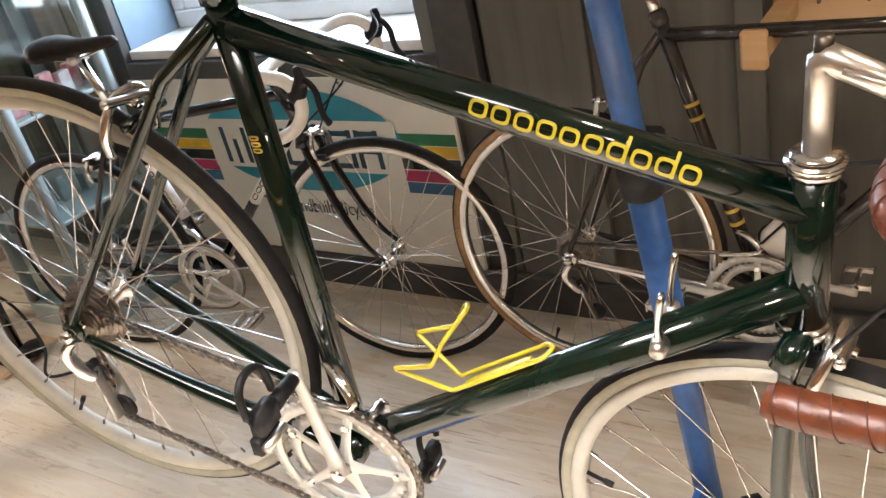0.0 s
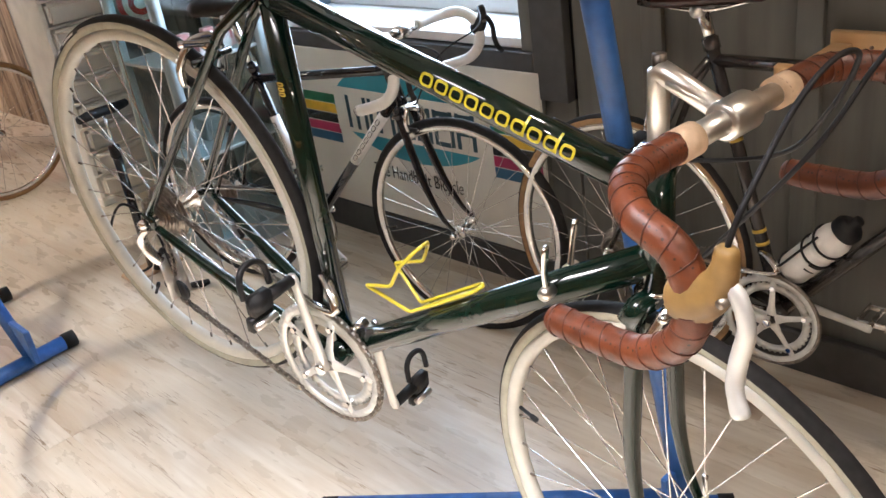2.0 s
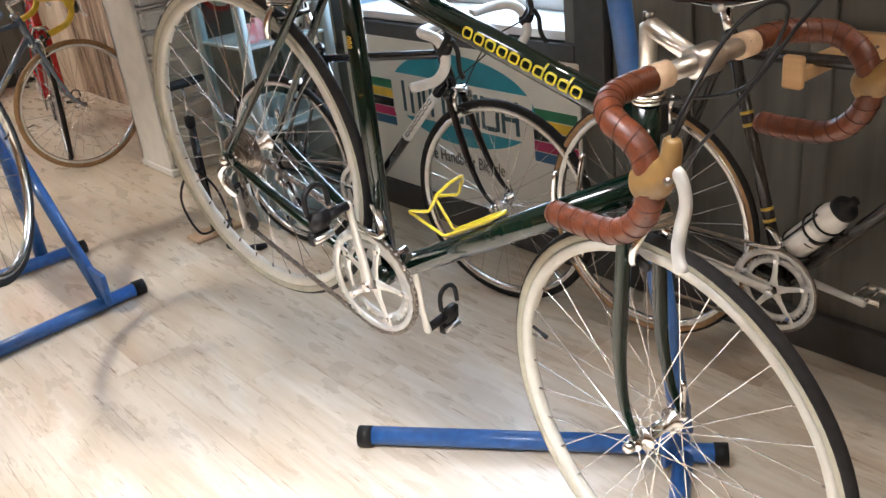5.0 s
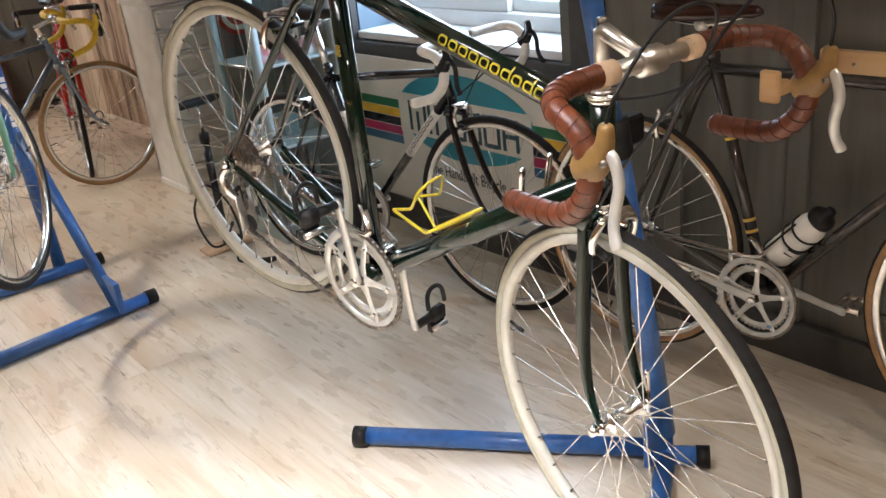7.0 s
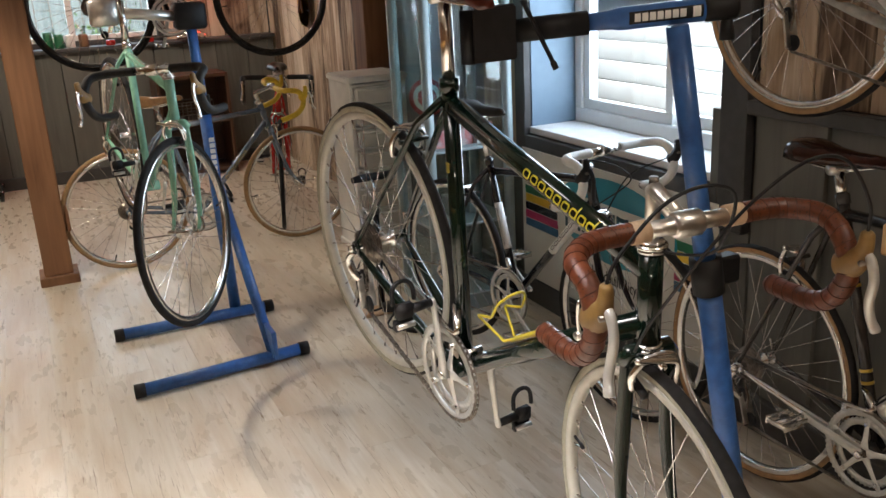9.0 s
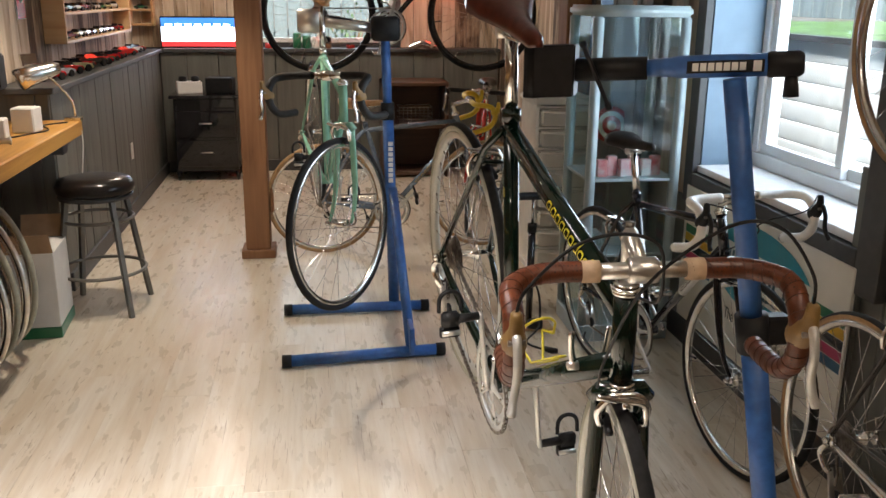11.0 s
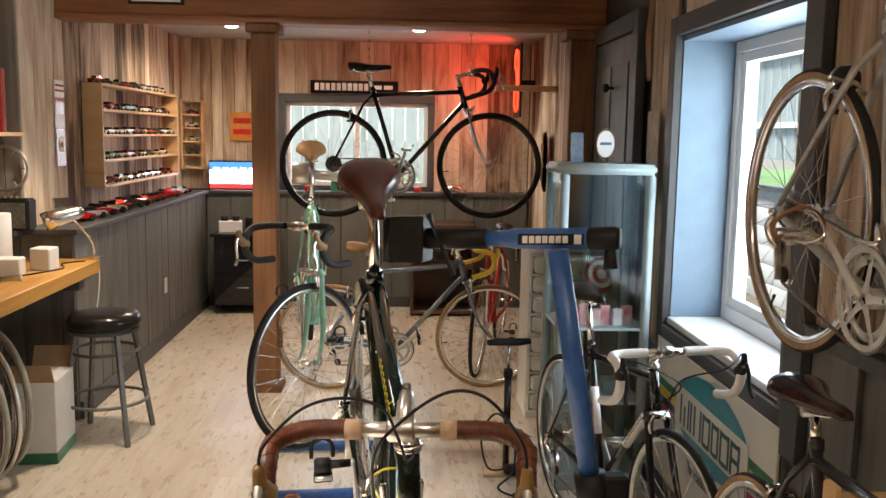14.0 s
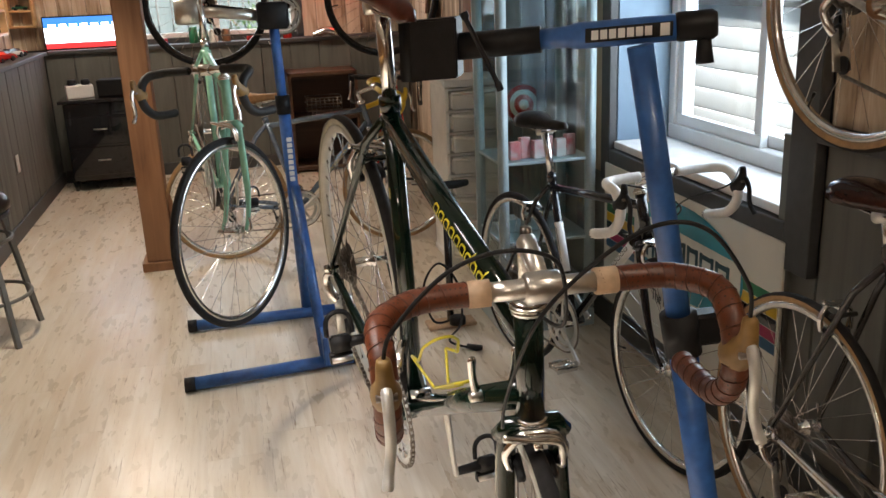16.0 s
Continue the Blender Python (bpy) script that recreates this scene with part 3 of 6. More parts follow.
    part("stem_clamp", lt([(0.0165, -0.022), (0.0195, -0.018), (0.0195, 0.018), (0.0165, 0.022)], 18, at=clamp), stem, b, m=st)
    tilt = Matrix.Translation(clamp) @ Matrix.Rotation(radians(-bar_tilt), 4, "Y")
    W = bars
    part("handlebar", tb([(0, -0.068, 0), (0, -0.03, 0), (0, -0.022, 0), (0, 0.022, 0), (0, 0.03, 0), (0, 0.068, 0)], [0.0118, 0.0122, 0.0128, 0.0128, 0.0122, 0.0118], 16), bare, b, m=st @ tilt)
    for sgn in (-1, 1):
        path = smooth_path([(0, sgn * 0.066, 0), (0, sgn * 0.13, 0), (0.012, sgn * (W - 0.028), -0.001), (0.045, sgn * W, -0.004), (0.085, sgn * W, -0.022), (0.104, sgn * W, -0.062), (0.092, sgn * W, -0.104), (0.055, sgn * W, -0.135), (0.0, sgn * W, -0.147), (-0.045, sgn * W, -0.152)], 12 if high else 6)
        n = len(path)
        rr = [0.0151 + 0.0004 * ((i * 1.0 / 5) % 1.0) if high else 0.0150 for i in range(n)]
        tp = part("bar_tape", tb(path, rr, 14 if high else 10), tape, b, m=st @ tilt)
        if high:
            edge, side = [], Vector((0, 0, 1))
            for i in range(n - 1):
                d = (path[i + 1] - path[i]).normalized()
                side = (side - d * side.dot(d)).normalized()
                for u in (0.0, 0.25, 0.5, 0.75):
                    a = 2 * math.pi * (i + u) / 5
                    edge.append(path[i].lerp(path[i + 1], u) + 0.0155 * (math.cos(a) * side + math.sin(a) * d.cross(side)))
            part("tape_edge", tb(edge, 0.0007, 5), M_TAPEEDGE, tp)
        part("bar_plug", tb([path[-1] + Vector((0.004, 0, 0)), path[-1] + Vector((-0.006, 0, 0))], [0.0155, 0.012], 12), tape if high else M_BLACK, b, m=st @ tilt)
        if high:
            part("tape_finish", tb([(0, sgn * 0.062, 0), (0, sgn * 0.088, 0)], 0.0162, 16), M_CLOTH, b, m=st @ tilt)
        hd = smooth_path([(0.084, sgn * W, -0.064), (0.104, sgn * W, -0.054), (0.120, sgn * W, -0.038), (0.127, sgn * W, -0.018), (0.127, sgn * W, 0.003)], 5)
        part("brake_hood", tb(hd, [0.0112, 0.0146, 0.0164, 0.0172, 0.0175, 0.0175, 0.0172, 0.0166, 0.0158, 0.0147, 0.0136, 0.0125, 0.0116, 0.0108, 0.0102, 0.0097, 0.0093, 0.009, 0.0086, 0.0078, 0.005], 14, flat=1.22), hoods, b, m=st @ tilt)
        lv = smooth_path([(0.122, sgn * W, -0.030), (0.139, sgn * W, -0.034), (0.150, sgn * W, -0.060), (0.147, sgn * (W + 0.001), -0.092), (0.149, sgn * (W + 0.005), -0.116), (0.160, sgn * (W + 0.009), -0.136)], 6)
        bl = part("brake_lever", tb(lv, [0.0062] * 8 + [0.006] * (len(lv) - 14) + [0.006, 0.006, 0.0064, 0.0068, 0.0066, 0.005], 10, flat=1.3), lever, b, m=st @ tilt)
        part("pivot_screw", tb([(0.133, sgn * W - 0.0115, -0.040), (0.133, sgn * W + 0.0115, -0.040)], 0.0042, 10), M_STEEL, bl)
    # brakes
    for q, back in ((crown + ahead * 0.028 - up_h * 0.005, 0), (top_s * 0.53 + R * 0.47 + Vector((-0.028, 0, 0.072)), 1)):
        mm = st if not back else None
        c = part("brake_caliper", tb(smooth_path([q + Vector((0, -0.034, -0.05)), q + Vector((0, -0.040, -0.018)), q + Vector((0, -0.022, 0.012)), q + Vector((0, 0, 0.016)), q + Vector((0, 0.024, 0.010)), q + Vector((0, 0.040, -0.018)), q + Vector((0, 0.034, -0.05))], 5), 0.0065, 8), M_ALLOY, b, m=mm)
        part("caliper_arm", tb(smooth_path([q + Vector((0.008, 0.036, -0.046)), q + Vector((0.008, 0.03, 0.0)), q + Vector((0.01, -0.01, 0.014)), q + Vector((0.01, -0.046, 0.024))], 5), 0.0055, 8), M_ALLOY, c)
        part("pivot_bolt", tb([q + Vector((-0.02, 0, 0.006)), q + Vector((0.02, 0, 0.006))], 0.006, 10), M_CHROME, c)
        for sgn in (-1, 1):
            part("brake_block", bx(q.x - 0.022, q.x + 0.022, q.y + sgn * 0.022 - 0.006, q.y + sgn * 0.022 + 0.006, q.z - 0.056, q.z - 0.044, bevel=0.002), M_BLACK, c)
    # drivetrain
    K = -0.047
    cw = part("chainring", ring_with_teeth(0.107, 52), ring, b, m=Matrix.Translation((0, K, 0)))
    part("inner_chainring", ring_with_teeth(0.084, 42, 0.0018, 0.0155), ring, cw, m=Matrix.Translation((0, 0.008, 0)))
    arm_me = kept("spider_arm", lambda: tb([(0.012, 0, 0), (0.035, 0, 0), (0.070, 0, 0), (0.096, 0, 0)], [0.013, 0.0075, 0.0062, 0.0078], 8, flat=0.36, up=(0, 0, -1)))
    bolt_me = kept("ring_bolt", lambda: lt([(0.0055, -0.006), (0.0055, 0.006)], 10, at=(0.078, 0, 0)))
    for k in range(5):
        turn = turn_y(-17 - 72 * k)
        hung("spider_arm", arm_me, ring, cw, m=turn)
        hung("ring_bolt", bolt_me, M_CHROME, cw, m=turn)
    for sgn, ang in ((-1, crank), (1, crank + 180)):
        c, s = math.cos(radians(ang)), math.sin(radians(ang))
        y = sgn * 0.060
        part("crank_arm", tb([(0, y, 0), (0.03 * c, y, 0.03 * s), (0.15 * c, y + sgn * 0.006, 0.15 * s), (0.17 * c, y + sgn * 0.008, 0.17 * s), (0.178 * c, y + sgn * 0.008, 0.178 * s)], [0.0145, 0.0115, 0.0088, 0.0105, 0.0075], 10, flat=0.6, up=(s, 0, -c)), ring, b)
        part("crank_bolt", lt([(0.010, y + sgn * 0.004), (0.010, y + sgn * 0.009), (0.007, y + sgn * 0.010)], 14), M_CHROME, b)
        pedals(b, (0.17 * c, y + sgn * 0.012, 0.17 * s), sgn)
    cs = part("cassette", lt([(0.02, -0.05), (0.02, -0.016)], 18, at=R), M_STEEL, b)
    for k in range(7):
        part("cog", lt([(0.021, -0.048 + 0.0042 * k), (0.026 + 0.0042 * k, -0.0478 + 0.0042 * k), (0.026 + 0.0042 * k, -0.0462 + 0.0042 * k), (0.021, -0.0458 + 0.0042 * k)], 28, at=R), M_STEEL, cs)
    j1, j2 = R + Vector((0.012, K, -0.085)), R + Vector((0.045, K, -0.145))
    rc = 0.034
    up_run = [R + Vector((0.005, K, rc)), Vector((0.02, K, 0.108))]
    arc = [Vector((0.108 * math.sin(radians(a)), K, 0.108 * math.cos(radians(a)))) for a in range(10, 176, 8)]
    rear = [R + Vector((rc * math.cos(radians(a)), K, rc * math.sin(radians(a)))) for a in range(270, 90, -15)]
    low_run = [Vector((0.0, K, -0.108)), j2 + Vector((0.0, 0, -0.02)), j2 + Vector((-0.018, 0, -0.004)), j1 + Vector((0.018, 0, 0.0)), R + Vector((0.01, K, -rc))]
    part("chain", sweep_links(bmesh.new(), up_run + arc + low_run + rear) if high else tb(up_run + arc + low_run + rear, 0.0042, 6), M_STEEL, b)
    dr = part("rear_derailleur", tb(smooth_path([R + Vector((0, -0.07, -0.012)), R + Vector((-0.012, -0.076, -0.04)), R + Vector((0.004, -0.07, -0.07)), j1 + Vector((0, -0.012, 0))], 5), 0.011, 10, flat=0.7), M_ALLOY, b)
    for q in (j1, j2):
        part("jockey_wheel", lt([(0.018, -0.004), (0.020, -0.002), (0.020, 0.002), (0.018, 0.004)], 18, at=q), M_BLACK, dr)
    for off in (-0.009, 0.009):
        part("derailleur_cage", tb([j1 + Vector((0, off, 0.01)), j2 + Vector((0, off, -0.012))], [0.012, 0.014], 8, flat=0.14), M_SATIN, dr)
    fd = up_s * 0.115 + Vector((0.02, -0.04, 0.0))
    part("front_derailleur", tb(smooth_path([up_s * 0.15 + Vector((0.0, -rs, 0)), fd + Vector((0, 0.006, 0.03)), fd + Vector((0.02, -0.006, 0.005)), fd + Vector((-0.06, -0.006, -0.008))], 4), 0.009, 8, flat=0.6), M_ALLOY, b)
    # skewers
    for q, mm in ((R, None), (F, st)):
        w = 0.072 if q is R else 0.058
        k = part("skewer", tb([q + Vector((0, -w, 0)), q + Vector((0, w, 0))], 0.0055, 10), M_CHROME, b, m=mm)
        part("skewer_lever", tb(smooth_path([q + Vector((0, w, 0)), q + Vector((-0.012, w + 0.008, 0.014)), q + Vector((-0.022, w + 0.004, 0.05))], 4), 0.0045, 8), M_ALLOY, k)
        part("skewer_nut", tb([q + Vector((0, -w - 0.012, 0)), q + Vector((0, -w, 0))], [0.008, 0.010], 10), M_ALLOY, k)
    wheel("rear_wheel", b, R, tyre, wall, rim, high=high)
    if front_wheel:
        wheel("front_wheel", b, F, front_tyre or tyre, front_wall or wall, front_rim or rim, steer=st, high=high, valve=262)
    return b, dict(R=R, F=F, top=top_s, up=up_s, uph=up_h, ahead=ahead, low=low, high=high_pt, tt=(tt_s, tt_h), dt=(Vector((0, 0, 0)), dt_h), clamp=clamp, st=st, tilt=tilt, W=W, crown=crown)


def bars_on_tube(b, a, c, start, length, height, r, material, count, side=-1, name="decal_mark", fill=0.84, lift=0.0):
    """Plain rounded marks, one for each character of a maker's name, on the flank of a tube from a to c."""
    d = (c - a).normalized()
    n = Vector((d.z, 0, -d.x))
    n = n if n.z > 0 else -n
    step = length / count
    for i in range(count):
        o = a + d * (start + step * i)
        bm = bmesh.new()

        def spot(u, h):
            ang = (h + lift) / r
            return bm.verts.new(o + d * u + Vector((0, side * (r + 0.0006) * math.cos(ang), 0)) + n * (r + 0.0006) * math.sin(ang))

        w, th = step * fill / 2, height * 0.2
        gap = 5 if i == 0 else -1
        ring = []
        for k in range(20):
            t = 2 * math.pi * (k + 0.5) / 20
            cx, cz = math.copysign(abs(math.cos(t)) ** 0.6, math.cos(t)), math.copysign(abs(math.sin(t)) ** 0.6, math.sin(t))
            ring.append((spot(w + w * cx, height / 2 * cz), spot(w + (w - th * 0.9) * cx, (height / 2 - th) * cz)))
        for k in range(20):
            p, q = ring[k], ring[(k + 1) % 20]
            bm.faces.new((p[0], q[0], q[1], p[1]))
        if i in lift_at(count):
            p = [[spot(2 * w - th * (1 - k), -height / 2 + height * 1.5 * q / 5) for q in range(6)] for k in (0, 1)]
            for q in range(5):
                bm.faces.new((p[0][q], p[0][q + 1], p[1][q + 1], p[1][q]))
        loose = [v for v in bm.verts if not v.link_faces]
        bmesh.ops.delete(bm, geom=loose, context="VERTS")
        part(name, bm, material, b)


def lift_at(count):
    return {10: (6, 8)}.get(count, ())


# ---- the room ----
WALL_X, LEFT_X, BACK_Y, FRONT_Y = 1.12, -1.81, 5.68, -4.2
UPPER_LEFT, UPPER_BACK, NEAR_LEFT = -2.06, 5.86, -2.30
LEDGE = 1.06
SILL_Z, WIN_Y0, WIN_Y1, HEAD_Z, GLASS_X = 0.815, 0.185, 1.40, 2.01, 1.36
BWIN = (-1.12, 0.19, 1.10, 1.87)


def structure(name, bm, material, label="", category="", smooth=False):
    return tagged(part(name, bm, material, None, "", smooth), label, category, "", "structure")


floor = structure("floor", bx(-2.9, 1.6, FRONT_Y - 0.2, 6.3, -0.2, -0.012), M_TRIM, "whitewashed wood plank floor with brown grain streaks", "floor")
structure("ceiling", bx(-2.9, 1.47, FRONT_Y - 0.2, 6.3, CEIL, CEIL + 0.1), M_CEIL, "painted warm white ceiling with round lamps", "ceiling")
wall_e = structure("wall_east", bx(1.152, 1.47, FRONT_Y - 0.2, WIN_Y0 - 0.02, -0.2, CEIL), M_TRIM, "grey board wall with a deep window", "wall")
part("wall_part", bx(1.152, 1.47, WIN_Y1 + 0.02, 6.3, -0.2, CEIL), M_TRIM, wall_e, smooth=False)
part("wall_part", bx(1.152, 1.47, WIN_Y0 - 0.02, WIN_Y1 + 0.02, -0.2, SILL_Z - 0.05), M_TRIM, wall_e, smooth=False)
part("wall_part", bx(1.152, 1.47, WIN_Y0 - 0.02, WIN_Y1 + 0.02, HEAD_Z + 0.02, CEIL), M_TRIM, wall_e, smooth=False)
wall_n = structure("wall_north", bx(-2.9, BWIN[0], UPPER_BACK + 0.03, 6.3, -0.2, CEIL), M_TRIM, "weathered barn board wall over grey wainscot", "wall")
part("wall_part", bx(BWIN[1], 1.152, UPPER_BACK + 0.03, 6.3, -0.2, CEIL), M_TRIM, wall_n, smooth=False)
part("wall_part", bx(BWIN[0], BWIN[1], UPPER_BACK + 0.03, 6.3, -0.2, BWIN[2]), M_TRIM, wall_n, smooth=False)
part("wall_part", bx(BWIN[0], BWIN[1], UPPER_BACK + 0.03, 6.3, BWIN[3], CEIL), M_TRIM, wall_n, smooth=False)
part("low_wall", bx(-2.0, 1.0, BACK_Y + 0.03, UPPER_BACK + 0.03, 0, LEDGE - 0.03), M_TRIM, wall_n, smooth=False)
wall_w = structure("wall_west", bx(-2.9, UPPER_LEFT - 0.03, 2.42, UPPER_BACK + 0.03, -0.2, CEIL), M_TRIM, "barn board wall over a grey wainscot ledge", "wall")
part("low_wall", bx(UPPER_LEFT - 0.03, LEFT_X - 0.03, 2.42, BACK_Y + 0.03, 0, LEDGE - 0.03), M_TRIM, wall_w, smooth=False)
part("near_wall", bx(-2.9, NEAR_LEFT - 0.03, FRONT_Y - 0.2, 2.42, -0.2, CEIL), M_TRIM, wall_w, smooth=False)
# unseen closing wall, its boards dark to cut bounce light and reflections
structure("wall_south", bx(-2.9, 1.6, FRONT_Y - 0.35, FRONT_Y, -0.2, CEIL), M_OLD, "plain dark board wall behind the viewer", "wall")

# ---- window over the sign ----
win = structure("window_1", bx(1.12, GLASS_X + 0.1, WIN_Y0, WIN_Y1, SILL_Z - 0.03, SILL_Z, bevel=0.003), M_SILL, "white vinyl sliding window in a deep blue recess", "window")
part("jamb_far", bx(1.135, GLASS_X + 0.1, WIN_Y1, WIN_Y1 + 0.02, SILL_Z - 0.03, HEAD_Z + 0.02), M_JAMB, win, smooth=False)
part("jamb_near", bx(1.135, GLASS_X + 0.1, WIN_Y0 - 0.02, WIN_Y0, SILL_Z - 0.03, HEAD_Z + 0.02), M_JAMB, win, smooth=False)
part("soffit", bx(1.135, GLASS_X + 0.1, WIN_Y0, WIN_Y1, HEAD_Z, HEAD_Z + 0.02), M_JAMB, win, smooth=False)
fy0, fy1, fz0, fz1 = WIN_Y0 + 0.0, WIN_Y1 - 0.0, SILL_Z + 0.0, HEAD_Z
my = (fy0 + fy1) / 2 - 0.02
for nm, a in (("window_frame", (fy0, fy1, fz0, fz0 + 0.06)), ("window_frame", (fy0, fy1, fz1 - 0.05, fz1)), ("window_frame", (fy0, fy0 + 0.05, fz0 + 0.06, fz1 - 0.05)), ("window_frame", (fy1 - 0.05, fy1, fz0 + 0.06, fz1 - 0.05))):
    part(nm, bx(GLASS_X, GLASS_X + 0.09, *a, bevel=0.004), M_WHITE, win, smooth=False)
for s0, s1, x in ((fy0 + 0.05, my + 0.03, GLASS_X + 0.045), (my - 0.03, fy1 - 0.05, GLASS_X + 0.012)):
    for a in ((s0, s1, fz0 + 0.06, fz0 + 0.105), (s0, s1, fz1 - 0.09, fz1 - 0.05), (s0, s0 + 0.045, fz0 + 0.105, fz1 - 0.09), (s1 - 0.045, s1, fz0 + 0.105, fz1 - 0.09)):
        part("sash", bx(x, x + 0.03, *a, bevel=0.003), M_WHITE, win, smooth=False)
    g = part("pane", bx(x + 0.012, x + 0.016, s0 + 0.045, s1 - 0.045, fz0 + 0.105, fz1 - 0.09), M_GLASS, win, smooth=False)
    g.visible_shadow = False
for a in ((WIN_Y0 - 0.12, WIN_Y0 - 0.004, SILL_Z - 0.17, CEIL - 0.02), (WIN_Y1 + 0.004, WIN_Y1 + 0.085, SILL_Z - 0.17, HEAD_Z + 0.10)):
    part("casing", bx(1.098, 1.134, *a, bevel=0.003), M_TRIM, win, smooth=False)
part("casing", bx(1.098, 1.134, WIN_Y0 - 0.004, WIN_Y1 + 0.004, SILL_Z - 0.17, SILL_Z - 0.034, bevel=0.003), M_TRIM, win, smooth=False)
part("casing", bx(1.098, 1.134, WIN_Y0 - 0.004, WIN_Y1 + 0.004, HEAD_Z + 0.022, HEAD_Z + 0.10, bevel=0.003), M_TRIM, win, smooth=False)

# ---- window in the far wall ----
bwin = structure("window_2", bx(BWIN[0] - 0.06, BWIN[1] + 0.06, UPPER_BACK - 0.02, UPPER_BACK + 0.02, BWIN[3], BWIN[3] + 0.07, bevel=0.004), M_TRIM, "wide low sliding window with dark grey casing", "window")
for a in ((BWIN[0] - 0.06, BWIN[0], BWIN[2] - 0.02, BWIN[3]), (BWIN[1], BWIN[1] + 0.06, BWIN[2] - 0.02, BWIN[3])):
    part("casing", bx(a[0], a[1], UPPER_BACK - 0.02, UPPER_BACK + 0.02, a[2], a[3], bevel=0.004), M_TRIM, bwin, smooth=False)
bmx = (BWIN[0] + BWIN[1]) / 2
for a in ((BWIN[0], BWIN[1], BWIN[2], BWIN[2] + 0.04), (BWIN[0], BWIN[1], BWIN[3] - 0.04, BWIN[3]), (BWIN[0], BWIN[0] + 0.04, BWIN[2] + 0.04, BWIN[3] - 0.04), (BWIN[1] - 0.04, BWIN[1], BWIN[2] + 0.04, BWIN[3] - 0.04), (bmx - 0.025, bmx + 0.025, BWIN[2] + 0.04, BWIN[3] - 0.04)):
    part("window_frame", bx(a[0], a[1], UPPER_BACK + 0.06, UPPER_BACK + 0.12, a[2], a[3], bevel=0.003), M_WHITE, bwin, smooth=False)
for x0, x1 in ((BWIN[0] + 0.04, bmx - 0.025), (bmx + 0.025, BWIN[1] - 0.04)):
    g = part("pane", bx(x0, x1, UPPER_BACK + 0.085, UPPER_BACK + 0.09, BWIN[2] + 0.04, BWIN[3] - 0.04), M_GLASS, bwin, smooth=False)
    g.visible_shadow = False

# ---- outside ----
M_LAP = mat("white_corrugated_metal", (0.86, 0.89, 0.89), 0.45, 0, 0.06, 6)
M_FENCE = wood("pale_fence_board", ((0.11, 0.135, 0.13), (0.17, 0.20, 0.19), (0.21, 0.24, 0.23)), 2, 0.7, 10, 0.3, 0.5, 0.15)
# lighter copy of M_FENCE: overexposed daylight put into the colour
M_FENCE_LIT = wood("white_painted_fence", ((0.40, 0.43, 0.43), (0.55, 0.58, 0.58), (0.62, 0.65, 0.65)), 2, 0.6, 10, 0.2, 0.5, 0.15)
M_LEAF = mat("leaf_green", (0.07, 0.13, 0.035), 0.6, 0, 0.4, 9)
M_LAWN = mat("lawn_grass", (0.07, 0.14, 0.03), 0.8, 0, 0.35, 14, 0.4)
M_SOIL = mat("garden_ground", (0.10, 0.085, 0.06), 0.9, 0, 0.3, 6, 0.5)
tagged(part("ground", bx(-60, 80, 6.31, 120, -0.4, 0.55), M_SOIL, smooth=False), "bare garden ground outside the windows", "ground", "", "structure")
tagged(part("ground", bx(2.2, 80, -60, 6.3, -0.4, 1.30), M_LAWN, smooth=False), "green lawn beyond the window well", "ground", "", "structure")
well = tagged(new("window_well"), "white corrugated metal lining of the window well", "window well", "", "structure")
part("well_floor", bx(1.47, 2.19, -0.7, 6.2, 0.3, 0.62), M_SOIL, well, smooth=False)
for k in range(6):
    part("rib", tb([(2.14, -0.7, 0.68 + 0.112 * k), (2.15, 0.2, 0.68 + 0.112 * k), (2.15, 1.6, 0.68 + 0.112 * k), (2.14, 6.2, 0.68 + 0.112 * k)], 0.058, 12, flat=0.05, up=(0, 0, 1)), M_LAP, well)
part("well_rim", bx(2.12, 2.2, -0.7, 6.2, 1.295, 1.325), M_TRIM, well, smooth=False)
for y in (-0.72, 6.2):
    part("well_end", bx(1.47, 2.2, y, y + 0.02, 0.3, 1.32), M_LAP, well, smooth=False)
fence = thing("garden_fence", pose(0, 9.2, 0.5), "pale weathered board fence in the garden", "fence")
me_board = kept("fence_board", lambda: box(bmesh.new(), -0.075, 0.075, -0.012, 0.012, 0, 2.4, bevel=0.004))
for k in range(46):
    hung("board", me_board, M_FENCE, fence, m=pose(-5.2 + 0.165 * k, 0.01 * (k % 2), 0))
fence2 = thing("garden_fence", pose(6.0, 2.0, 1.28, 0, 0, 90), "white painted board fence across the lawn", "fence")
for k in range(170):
    hung("board", me_board, M_FENCE_LIT, fence2, m=pose(-2.0 + 0.165 * k, 0.008 * (k % 2), 0))
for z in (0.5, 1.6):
    part("fence_rail", bx(-2.1, 26.2, 0.025, 0.065, z, z + 0.09), M_FENCE_LIT, fence2, smooth=False)
for z in (0.5, 1.6):
    part("fence_rail", bx(-5.3, 2.4, 0.03, 0.07, z, z + 0.09), M_FENCE, fence, smooth=False)
rng = random.Random(5)
